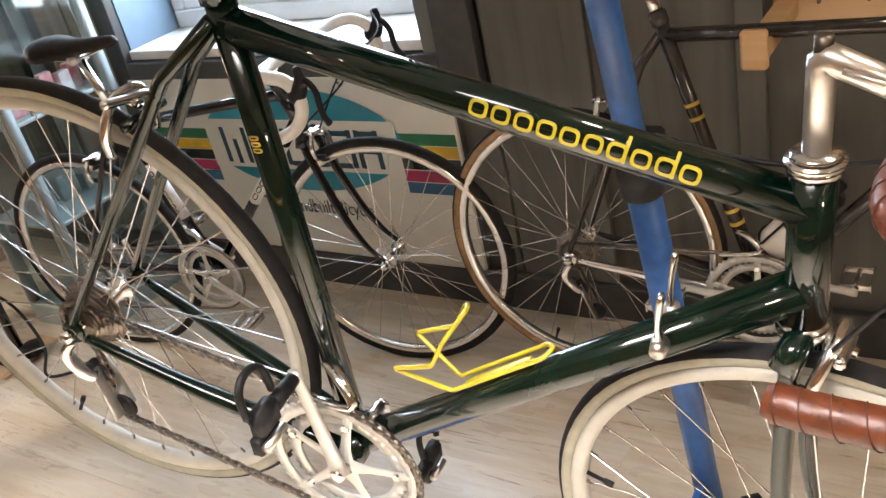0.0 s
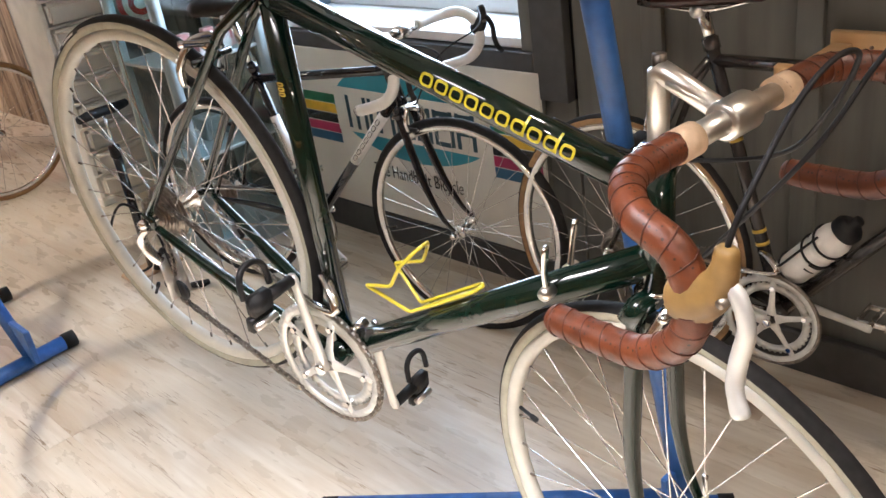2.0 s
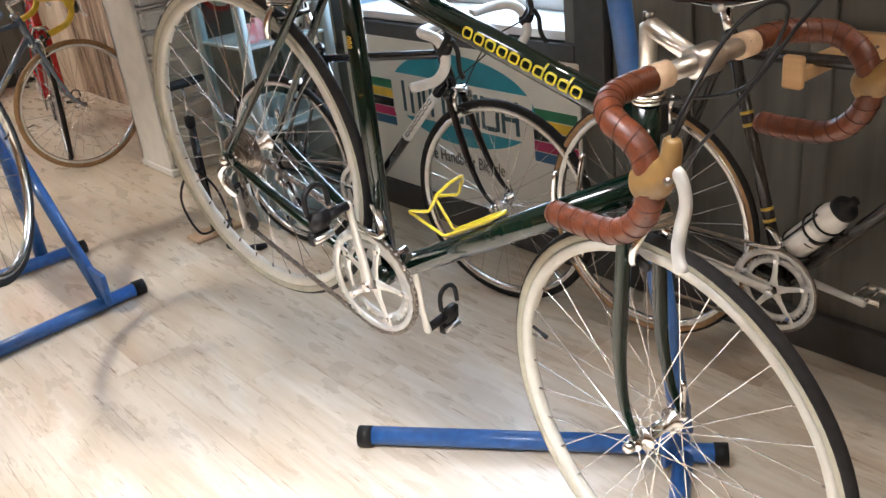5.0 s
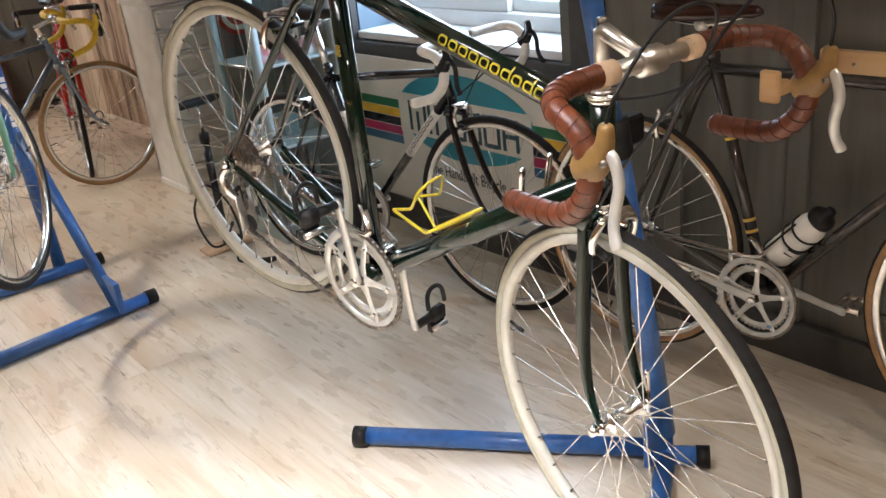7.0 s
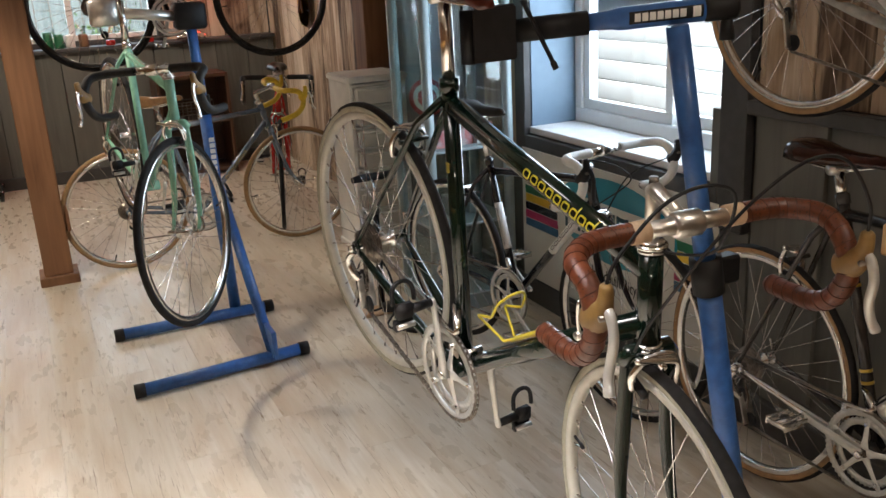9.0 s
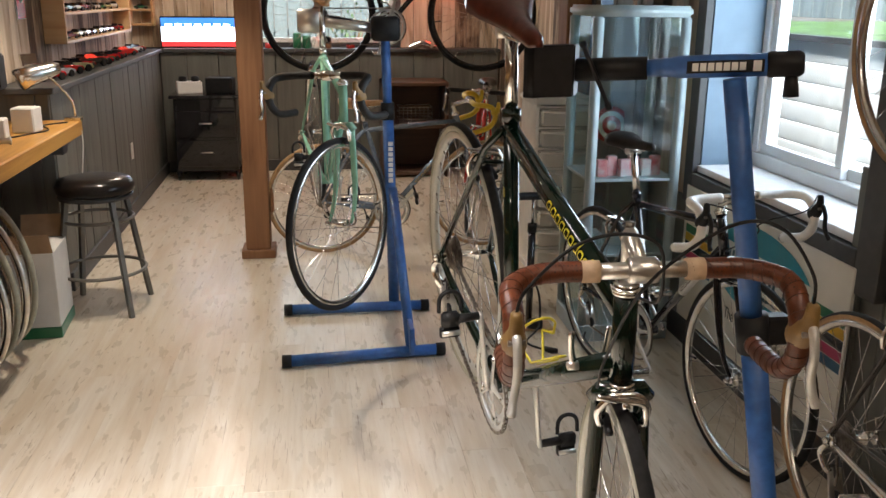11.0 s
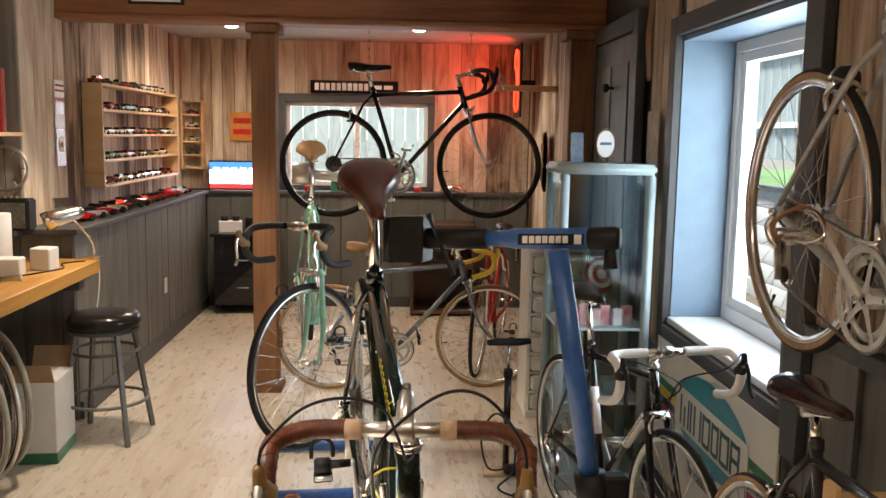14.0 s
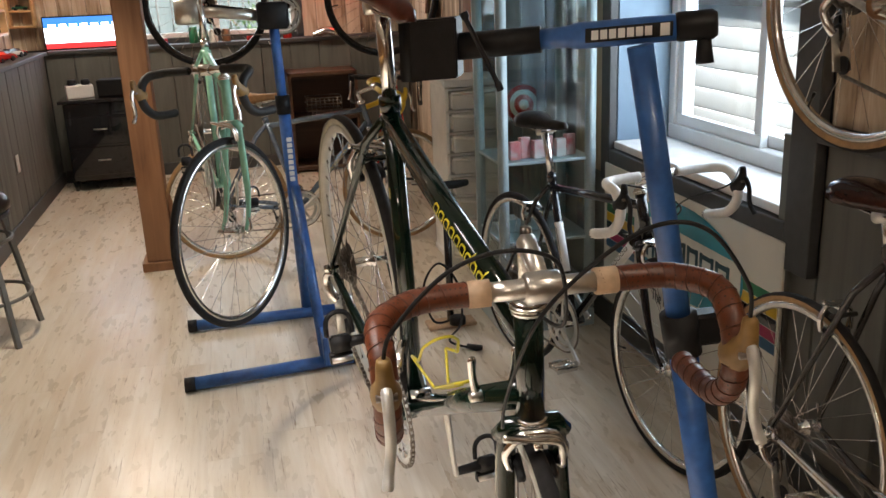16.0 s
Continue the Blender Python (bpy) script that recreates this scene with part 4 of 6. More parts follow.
for bxp, byp, s in ((-1.9, 7.6, 0.55), (-0.1, 7.9, 0.45), (0.7, 7.5, 0.6)):
    sh = thing("shrub", pose(bxp, byp, 0.55), "leafy green garden shrub outside the window", "shrub", "garden shrubs")
    bm = bmesh.new()
    for k in range(9):
        a, ll = rng.uniform(0, 6.28), rng.uniform(0.6, 1.0) * s
        tube(bm, [(0, 0, 0), (ll * 0.3 * math.cos(a), ll * 0.3 * math.sin(a), ll), (ll * 0.7 * math.cos(a), ll * 0.7 * math.sin(a), ll * 1.6)], [0.012, 0.008, 0.003], 5)
    part("stem", bm, M_OLD, sh)
    bm = bmesh.new()
    for k in range(420):
        c = Vector((rng.gauss(0, 0.35), rng.gauss(0, 0.35), abs(rng.gauss(0.7, 0.4)))) * s
        q = Euler((rng.uniform(0, 6), rng.uniform(0, 6), rng.uniform(0, 6))).to_matrix()
        bm.faces.new([bm.verts.new(c + q @ Vector(v)) for v in ((0, -0.015, 0), (0.03, 0, 0.008), (0, 0.015, 0), (-0.03, 0, 0))])
    part("leaves", bm, M_LEAF, sh)

# ---- post and beam ----
tp = thing("timber_post", pose(-0.878, 3.02, 0), "old brown square timber post on a base block", "post", "timber posts", "structure")
part("shaft", bx(-0.072, 0.072, -0.075, 0.075, 0.05, 2.17, bevel=0.006), M_POST, tp, smooth=False)
part("base_block", bx(-0.098, 0.098, -0.1, 0.1, 0, 0.05, bevel=0.004), M_POST, tp, smooth=False)
part("cap_block", bx(-0.10, 0.10, -0.1, 0.1, 2.17, 2.22, bevel=0.006), M_POST, tp, smooth=False)
part("side_block", bx(0.073, 0.098, -0.05, 0.0, 0.27, 0.42, bevel=0.006), M_POST, tp, smooth=False)
tp2 = thing("timber_post", pose(1.03, 3.02, 0), "old brown square timber post against the wall", "post", "timber posts", "structure")
part("shaft", bx(-0.09, 0.09, -0.09, 0.09, 0.0, 2.17, bevel=0.006), M_POST, tp2, smooth=False)
part("cap_block", bx(-0.125, 0.085, -0.115, 0.115, 2.17, 2.22, bevel=0.006), M_POST, tp2, smooth=False)
beam = tagged(part("timber_beam", bx(-2.9, 1.15, 2.92, 3.12, 2.221, CEIL, bevel=0.006), M_BEAM, smooth=False), "old brown timber beam across the ceiling", "beam", "", "structure")
part("edge_strip", bx(-2.05, 1.15, 2.895, 2.92, 2.225, 2.25, bevel=0.003), M_BEAM, beam, smooth=False)

# ---- ceiling lamps ----
M_BULB = glow("lamp_lens", (1.0, 0.85, 0.62), 5)
for x, y, power, cone, blend, size, tint in LAMPS:
    l = thing("ceiling_light", pose(x, y, CEIL), "round recessed ceiling lamp, lit warm", "lamp", "ceiling lamps")
    part("lamp_trim", lt([(0.055, -0.001), (0.058, -0.012), (0.085, -0.012), (0.092, -0.001)], 28, "Z"), M_WHITEP, l)
    part("lamp_bulb", lt([(0.0, -0.045), (0.035, -0.04), (0.056, -0.026), (0.062, -0.002)], 24, "Z"), M_BULB, l)
    li = new("lamp", bpy.data.lights.new("lamp", "SPOT"))
    li.data.energy, li.data.color, li.data.shadow_soft_size, li.data.spot_size, li.data.spot_blend = power, tint, size, radians(cone), blend
    li.matrix_world = look((x, y, CEIL - 0.075), (x, y + 0.0001, 0))
# skylight in the window openings
for nm, m, sx, sy, e in (("daylight", look((GLASS_X + 0.13, (WIN_Y0 + WIN_Y1) / 2, 1.42), (0, (WIN_Y0 + WIN_Y1) / 2, 1.2)), 1.1, 1.1, 10), ("daylight", look(((BWIN[0] + BWIN[1]) / 2, UPPER_BACK + 0.2, 1.5), (-0.4, 0, 1.2)), 1.2, 0.7, 3)):
    li = new(nm, bpy.data.lights.new(nm, "AREA"))
    li.data.shape, li.data.size, li.data.size_y, li.data.energy, li.data.color = "RECTANGLE", sx, sy, e, (0.78, 0.9, 1.0)
    li.matrix_world = m


# ---- work stands ----
def arm(s, a, c):
    """Clamp arm of a work stand: sleeve, blue barrel, plain name plate, end cap with its lever, black clamp head at a; c is the far end."""
    d = (c - a).normalized()
    up = Vector((0, 0, 1))
    side = d.cross(up).normalized()
    L = (c - a).length
    e1 = -side if side.y > 0 else side
    part("arm_barrel", tb([a + d * L * 0.42, a + d * L * 0.52, a + d * L * 0.55, a + d * L * 0.87], [0.016, 0.018, 0.0215, 0.0215], 18), M_BLUE, s)
    part("arm_sleeve", tb([a + d * 0.06, a + d * L * 0.43], 0.0225, 18), M_BLACK, s)
    end = part("end_cap", tb([a + d * L * 0.87, a + d * L * 0.88, a + d * L * 0.985, a + d * L], [0.0215, 0.024, 0.024, 0.019], 16), M_BLACK, s)
    part("end_knob", tb([a + d * L * 0.96 - up * 0.02, a + d * L * 0.965 - up * 0.06], [0.011, 0.015], 12), M_BLACK, end)
    h = bmesh.new()
    bmesh.ops.create_cube(h, size=1, matrix=Matrix.Translation(a + d * 0.035) @ Matrix((d, side, up)).transposed().to_4x4() @ Matrix.Diagonal((0.08, 0.06, 0.10, 1)))
    bmesh.ops.bevel(h, geom=list(h.edges), offset=0.003, segments=2, affect="EDGES")
    head_ob = part("clamp_head", h, M_BLACK, s, smooth=False)
    part("clamp_jaw", tb([a - up * 0.052 - d * 0.012, a + up * 0.047 - d * 0.012], [0.019, 0.019], 4), M_BLACK, head_ob)
    part("cam_lever", tb([a + d * 0.088 + up * 0.056 + e1 * 0.03, a + d * 0.092 + up * 0.046 + e1 * 0.03, a + d * 0.092 + up * 0.045 + e1 * 0.03, a + d * 0.142 - up * 0.062 + e1 * 0.03, a + d * 0.1425 - up * 0.063 + e1 * 0.03, a + d * 0.148 - up * 0.076 + e1 * 0.03], [0.007, 0.007, 0.0045, 0.0045, 0.0065, 0.006], 8), M_BLACK, head_ob)
    # name plate with plain marks
    e1 = -side if side.y > 0 else side
    for rr, x0, x1, mt, hh in ((0.0219, 0.58, 0.86, M_BLACK, 0.55), (0.0223, 0.60, 0.80, M_WHITEP, 0.34), (0.0223, 0.82, 0.85, M_WHITEP, 0.45)):
        cols = 7 if rr > 0.022 and x1 < 0.81 else 1
        for k in range(cols):
            u0, u1 = x0 + (x1 - x0) * k / cols, x0 + (x1 - x0) * (k + (0.8 if cols > 1 else 1)) / cols
            bm = bmesh.new()
            g = [[bm.verts.new(a + d * L * u + rr * (math.cos(t) * e1 + math.sin(t) * up)) for t in [-hh + 2 * hh * q / 6 for q in range(7)]] for u in (u0, u1)]
            for q in range(6):
                bm.faces.new((g[0][q], g[0][q + 1], g[1][q + 1], g[1][q]))
            part("plate_mark", bm, mt, s)


ARM_A, ARM_C = Vector((-0.075, -0.445, 1.37)), Vector((0.37, -0.655, 1.40))
POST_T, POST_B = Vector((0.25, -0.63, 1.37)), Vector((0.47, -0.655, 0.1))
ws = thing("work_stand", pose(0, 0, 0), "blue steel repair stand holding the green bicycle", "repair stand", "repair stands")
part("upright", tb([POST_B, POST_B.lerp(POST_T, 0.62)], 0.0255, 20), M_BLUE, ws)
part("inner_upright", tb([POST_B.lerp(POST_T, 0.6), POST_T], 0.0215, 20), M_BLUE, ws)
col = part("height_collar", tb([POST_B.lerp(POST_T, 0.575), POST_B.lerp(POST_T, 0.635)], 0.033, 20), M_BLACK, ws)
cz = POST_B.lerp(POST_T, 0.61)
part("collar_clamp", bx(cz.x + 0.02, cz.x + 0.075, cz.y - 0.02, cz.y + 0.02, cz.z - 0.03, cz.z + 0.03, bevel=0.006), M_BLACK, col, smooth=False)
arm(ws, ARM_A, ARM_C)
part("leg", tb([(0.01, -0.005, 0.029), (0.50, -0.64, 0.029)], 0.024, 18), M_BLUE, ws)
part("leg", tb([(0.46, -0.665, 0.029), (-0.12, -1.03, 0.029)], 0.024, 18), M_BLUE, ws)
part("leg", tb([(0.46, -0.63, 0.029), (0.53, -0.72, 0.029)], 0.024, 18), M_BLUE, ws)
for a, c in (((0.0, 0.0), (0.022, -0.028)), ((0.52, -0.71), (0.54, -0.735)), ((-0.145, -1.045), (-0.11, -1.022))):
    part("foot_cap", tb([(*a, 0.029), (*c, 0.029)], 0.0275, 18), M_BLACK, ws)
g = bmesh.new()
box(g, 0.40, 0.50, -0.66, -0.645, 0.03, 0.16, bevel=0.003)
part("gusset", g, M_BLUE, ws, smooth=False)

ws2 = thing("work_stand", pose(-0.04, 0, 0), "blue steel repair stand holding the pale green bicycle", "repair stand", "repair stands")
for y, x0 in ((1.325, -0.63), (1.93, -0.64)):
    part("foot", tb([(x0, y - 0.03 * (y < 1.5), 0.028), (0.03, y + 0.03 * (y < 1.5), 0.028)], 0.025, 18), M_BLUE, ws2)
    for xa, xb, dy in ((x0 - 0.02, x0 + 0.02, -1), (0.01, 0.05, 1)):
        part("foot_cap", tb([(xa, y + 0.03 * dy * (y < 1.5), 0.028), (xb, y + 0.03 * dy * (y < 1.5), 0.028)], 0.028, 18), M_BLACK, ws2)
part("upright", tb([(-0.12, 1.95, 0.03), (-0.145, 1.95, 1.0)], 0.026, 18), M_BLUE, ws2)
part("inner_upright", tb([(-0.145, 1.95, 1.0), (-0.155, 1.95, 1.36)], 0.0215, 18), M_BLUE, ws2)
part("height_collar", tb([(-0.144, 1.95, 0.95), (-0.146, 1.95, 1.03)], 0.032, 18), M_BLACK, ws2)
part("brace", tb([(-0.1, 1.345, 0.04), (-0.125, 1.93, 0.62)], 0.022, 14), M_BLUE, ws2)
part("gusset", bx(-0.11, -0.09, 1.29, 1.42, 0.03, 0.15, bevel=0.004), M_BLUE, ws2, smooth=False)
for k in range(8):
    part("plate_mark", bx(-0.146, -0.124, 1.9185, 1.9225, 0.655 + 0.025 * k, 0.674 + 0.025 * k, bevel=0.0008), M_WHITEP, ws2, smooth=False)
part("arm_tube", tb([(-0.155, 1.95, 1.36), (-0.50, 1.93, 1.40)], 0.022, 14), M_SATIN, ws2)
part("arm_head", bx(-0.22, -0.09, 1.90, 2.0, 1.31, 1.42, bevel=0.012), M_BLACK, ws2)
part("clamp_jaw", bx(-0.55, -0.44, 1.90, 1.97, 1.345, 1.45, bevel=0.01), M_SATIN, ws2)

# ---- the green bicycle in the stand ----
GREEN = pose(-0.0975, -0.387, 0.669, 2.9, 19.6, -82.3)
gb, G = bicycle("bicycle", GREEN, "dark green racing bicycle with brown bar tape, hung in a stand", M_GREEN, seat=0.612, tube_r=(0.0195, 0.0212, 0.0165), head=0.1545, base=0.981, rake=0.044, chain_gap=0.406, axle_crown=0.356, head_angle=74.2, drop=0.0735,
                tape=M_TAPE, hoods=M_TAN, bare=M_SATIN, lever=M_RING, tyre=M_RUBBER, wall=M_CREAM, rim=M_RIM, high=True, crank=110, rise=0.082, reach=0.0875, droop=-0.027, stem=M_SATIN, post=0.168, post_mat=M_ALLOY, steer=-13.5, bars=0.1935, bar_tilt=13.9, quill=True)
bars_on_tube(gb, *G["tt"], 0.266, 0.216, 0.0170, 0.0195, M_YELLOW, 10, lift=0.005)
# printed band on the pale tyre wall
for w in [o for o in gb.children if o.name.startswith("rear_wheel")]:
    for a0, a1, r0, r1, mt in ((128, 152, 0.3265, 0.3345, M_BLACK), (131, 140, 0.3290, 0.3325, M_WHITEP), (143, 146, 0.3290, 0.3325, M_WHITEP)):
        bm = bmesh.new()
        lift = 0.0127 if mt is M_BLACK else 0.0130
        g = [[bm.verts.new((rr * math.cos(radians(a)), -(lift ** 2 - min(abs(rr - 0.326), 0.011) ** 2) ** 0.5, rr * math.sin(radians(a)))) for a in [a0 + (a1 - a0) * q / 12 for q in range(13)]] for rr in (r0, (r0 + r1) / 2, r1)]
        for p, n in zip(g, g[1:]):
            for q in range(12):
                bm.faces.new((p[q], p[q + 1], n[q + 1], n[q]))
        part("tyre_print", bm, mt, w)
bars_on_tube(gb, Vector((0, 0, 0)), G["top"], 0.44, 0.022, 0.012, 0.0165, M_GOLD, 3, name="gold_mark")
saddle("saddle", GREEN @ Matrix.Translation(G["top"] + G["up"] * 0.168), M_BROWNSADDLE, "glossy red-brown leather saddle on a silver post")


def cable(b, pts, r=0.0024, m=None, name="cable"):
    part(name, tb(smooth_path(pts, 8), r, 8), M_BLACK, b, m=m)


cl, W = G["clamp"], G["W"]
S = G["st"] @ G["tilt"]
hr, hl = S @ Vector((0.127, -W, 0.001)), S @ Vector((0.127, W, 0.001))
fb = G["st"] @ (G["crown"] + G["ahead"] * 0.03 + Vector((0, -0.046, 0.03)))
cable(gb, [hr, S @ Vector((0.130, -W + 0.012, 0.035)), S @ Vector((0.128, -0.125, 0.090)), S @ Vector((0.122, -0.065, 0.105)), S @ Vector((0.112, -0.012, 0.085)), S @ Vector((0.085, 0.006, 0.025)), S @ Vector((0.035, 0.012, -0.035)), G["tt"][1] + Vector((-0.03, 0.014, 0.024)), G["tt"][1] * 0.75 + G["tt"][0] * 0.25 + Vector((0, 0.016, 0.012))])
cable(gb, [hl, S @ Vector((0.130, W - 0.008, 0.045)), S @ Vector((0.130, 0.140, 0.108)), S @ Vector((0.124, 0.085, 0.116)), S @ Vector((0.112, 0.02, 0.070)), S @ Vector((0.092, -0.03, 0.0)), fb + Vector((0.02, -0.01, 0.075)), fb])
d0, d1 = G["dt"]
dd = (d1 - d0).normalized()
nn = Vector((-dd.z, 0, dd.x))
for sgn in (-1, 1):
    p0 = d0 + dd * 0.482 + Vector((0, sgn * 0.027, 0)) + nn * 0.008
    lv = part("shift_lever", tb(smooth_path([p0, p0 + nn * 0.026 + dd * 0.016 + Vector((0, sgn * 0.006, 0)), p0 + nn * 0.056 + dd * 0.040 + Vector((0, sgn * 0.008, 0))], 5), [0.008, 0.0075, 0.007, 0.0065, 0.006, 0.006, 0.006, 0.0065, 0.007, 0.007, 0.005], 10, flat=0.55), M_ALLOY, gb)
    part("lever_boss", tb([p0 - Vector((0, sgn * 0.006, 0)), p0 + Vector((0, sgn * 0.012, 0))], [0.0095, 0.008], 16), M_SATIN, lv)
part("cable_guide", tb([d0 + dd * 0.05 + nn * 0.026 - Vector((0, 0.02, 0)), d0 + dd * 0.05 + nn * 0.026 + Vector((0, 0.02, 0))], 0.009, 12), M_ALLOY, gb)
# bottle cage, yellow wire, on the down tube
cg = thing("bottle_cage", GREEN, "yellow wire bottle cage on the green down tube", "bottle cage")
base = d0 + dd * 0.240 + nn * 0.030


cpt = lambda u, h, y: base + dd * u + nn * h + Vector((0, y, 0))
for sgn in (-1, 1):
    part("cage_wire", tb(bent([cpt(0.115, 0.0, 0), cpt(0.105, 0.0, sgn * 0.013), cpt(-0.032, 0.0, sgn * 0.013), cpt(-0.062, 0.066, sgn * 0.033), cpt(-0.008, 0.052, sgn * 0.037), cpt(0.024, 0.072, sgn * 0.033), cpt(0.046, 0.080, sgn * 0.016), cpt(0.051, 0.081, 0)]), 0.0029, 8), M_YELLOW, cg)
part("cage_plate", bx(-0.05, 0.05, -0.007, 0.007, -0.002, 0.002, bevel=0.001), M_YELLOW, cg, m=Matrix.Translation(cpt(0.03, -0.004, 0)) @ Matrix((dd, Vector((0, 1, 0)), nn)).transposed().to_4x4())

# ---- other bicycles ----
COL = pose(0.718, 0.83, 0.287, 0, 0, -80)
cb, C = bicycle("bicycle", COL, "black racing bicycle with white bars, standing under the window", M_BLKPAINT, seat=0.52, tape=M_WHITETAPE, hoods=M_BLACK, lever=M_BLACK, wall=M_RUBBER, crank=-35, pedals=caged, rise=0.012, droop=0.02, drop=0.05, post=0.17)
for a, c, s0, ln in ((*C["dt"], 0.30, 0.22), (Vector((0, 0, 0)), C["top"], 0.18, 0.18)):
    d = (c - a).normalized()
    part("white_panel", tb([a + d * s0, a + d * (s0 + ln)], 0.0161, 12), M_WHITETAPE, cb)
    bars_on_tube(cb, a, c, s0 + 0.015, ln - 0.03, 0.014, 0.0163, M_BLKPAINT, 7)
cable(cb, [C["tilt"] @ Vector((0.12, -0.2, 0)), C["tilt"] @ Vector((0.16, -0.12, -0.03)), C["tilt"] @ Vector((0.10, 0, -0.10)), C["low"] + Vector((0.03, -0.02, 0.03))])
cable(cb, [C["tilt"] @ Vector((0.12, 0.2, 0)), C["tilt"] @ Vector((0.16, 0.12, -0.04)), C["tilt"] @ Vector((0.10, 0, -0.08)), C["low"] + Vector((0.04, 0.01, 0.0))])
saddle("saddle", COL @ Matrix.Translation(C["top"] + C["up"] * 0.17), M_BLKLEATHER, "slim black racing saddle on a silver post")
GRY = pose(0.866, -0.67, 0.325, -2, 0, -89)
gr, Y = bicycle("bicycle", GRY, "dark grey steel bicycle with gold bands, standing by the grey wall", M_GREYPAINT, seat=0.615, head=0.165, wall=M_GUM, crank=170, pedals=caged, chrome_stay=True, tape=M_BLKTAPE, post=0.075)
for u in (0.06, 0.09, 0.30, 0.33):
    part("gold_band", tb([Y["up"] * (u + 0.1), Y["up"] * (u + 0.108)], 0.0153, 14), M_GOLD, gr)
saddle("saddle", GRY @ Matrix.Translation(Y["top"] + Y["up"] * 0.075), M_DARKSADDLE, "worn dark brown leather saddle with copper rivets")
d0, d1 = Y["dt"]
dd = (d1 - d0).normalized()
nn = Vector((-dd.z, 0, dd.x))
BOT = GRY @ Matrix.Translation(d0 + dd * 0.085 + nn * 0.055) @ dd.to_track_quat("Z", "Y").to_matrix().to_4x4()
bt = thing("water_bottle", BOT, "white plastic water bottle with a black cap in its cage", "bottle")
part("bottle_body", lt([(0.03, 0.0), (0.035, 0.004), (0.0365, 0.02), (0.0365, 0.085), (0.033, 0.09), (0.033, 0.097), (0.0365, 0.102), (0.0365, 0.14), (0.03, 0.158), (0.028, 0.162)], 28, "Z"), M_WHITETAPE, bt)
part("cap", lt([(0.031, 0.160), (0.032, 0.164), (0.032, 0.178), (0.025, 0.186), (0.012, 0.188), (0.012, 0.205), (0.009, 0.208)], 24, "Z"), M_BLACK, bt)
for k, (z, w) in enumerate(((0.07, 0.030), (0.055, 0.022))):
    bm = bmesh.new()
    g = [[bm.verts.new((0.0368 * math.cos(a), 0.0368 * math.sin(a), zz)) for a in [radians(195 + q * 8) for q in range(int(w * 300))]] for zz in (z, z + 0.008 - 0.004 * k)]
    for q in range(len(g[0]) - 1):
        bm.faces.new((g[0][q], g[0][q + 1], g[1][q + 1], g[1][q]))
    part("print_bar", bm, M_BLACK, bt)
bc = thing("bottle_cage", BOT, "black wire bottle cage on the dark down tube", "bottle cage")
for z in (0.02, 0.09, 0.125):
    part("cage_ring", tb([(0.039 * math.cos(a), 0.039 * math.sin(a), z + 0.012 * math.cos(a)) for a in [2 * math.pi * k / 24 for k in range(24)]], 0.0026, 6, closed=True), M_BLACK, bc)
for a in (0.6, 2.5):
    part("cage_wire", tb([(0.0415 * math.cos(a), 0.0415 * math.sin(a), 0.0), (0.0415 * math.cos(a), 0.0415 * math.sin(a), 0.13)], 0.0026, 6), M_BLACK, bc)
BIA = pose(-0.475, 1.73, 0.715, 0, 13, -83)
bi, B = bicycle("bicycle", BIA, "pale celeste green racing bicycle hung in a stand", M_CELESTE, seat=0.56, wall=M_RUBBER, crank=60, lugs=M_CHROME, steer=-43, post=0.20, rise=0.02, hoods=M_TAN)
bars_on_tube(bi, *B["dt"], 0.2, 0.2, 0.014, 0.0155, M_BLKPAINT, 7)
saddle("saddle", BIA @ Matrix.Translation(B["top"] + B["up"] * 0.20), M_HONEY, "honey brown leather saddle on a silver post")
FLO = pose(-0.08, 3.03, 0.265, 4, 0, 3)
fl, L = bicycle("bicycle", FLO, "blue-grey racing bicycle with yellow bars on the floor", M_BLUEGREY, seat=0.54, wall=M_GUM, tyre=M_GUM, tape=M_YELTAPE, hoods=M_YELTAPE, post=0.1)
bars_on_tube(fl, *L["dt"], 0.22, 0.2, 0.014, 0.0155, M_GOLD, 8)
saddle("saddle", FLO @ Matrix.Translation(L["top"] + L["up"] * 0.1), M_HONEY, "brown leather saddle on a silver post")
HNG = pose(-0.08, 3.25, 1.33, 0, 0, 2)
hb, H = bicycle("bicycle", HNG, "black and chrome racing bicycle hung from the ceiling", M_BLKPAINT, seat=0.56, fork=M_CHROME, crank=75, pedals=caged, rim=M_GREYPAINT)
saddle("saddle", HNG @ Matrix.Translation(H["top"] + H["up"] * 0.11), M_BLKLEATHER, "black racing saddle on a silver post")
for p in (H["tilt"] @ Vector((-0.01, 0, 0)), H["top"] + H["up"] * 0.09):
    q = HNG @ p
    hk = thing("ceiling_hook", pose(q.x, q.y, CEIL), "thin steel chain hook from the ceiling", "hook", "ceiling hooks")
    for k in range(max(1, int((CEIL - q.z) / 0.05))):
        part("chain_link", tb([(0.007 * math.cos(a) * (k % 2), 0.007 * math.cos(a) * (1 - k % 2), -0.03 - 0.05 * k + 0.03 * math.sin(a)) for a in [2 * math.pi * j / 12 for j in range(12)]], 0.002, 6, closed=True), M_ALLOY, hk)
WAL = pose(0.90, -0.70, 1.29, 0, 10, -90)
wb, V = bicycle("bicycle", WAL, "silver touring bicycle with gum tyres hung on the wall", M_SILVERPAINT, seat=0.54, wall=M_GUM, rim=M_ALLOY, crank=150, pedals=caged, tape=M_WHITETAPE, bars=0.18)
saddle("saddle", WAL @ Matrix.Translation(V["top"] + V["up"] * 0.11), M_BLKLEATHER, "black leather saddle on a silver post")
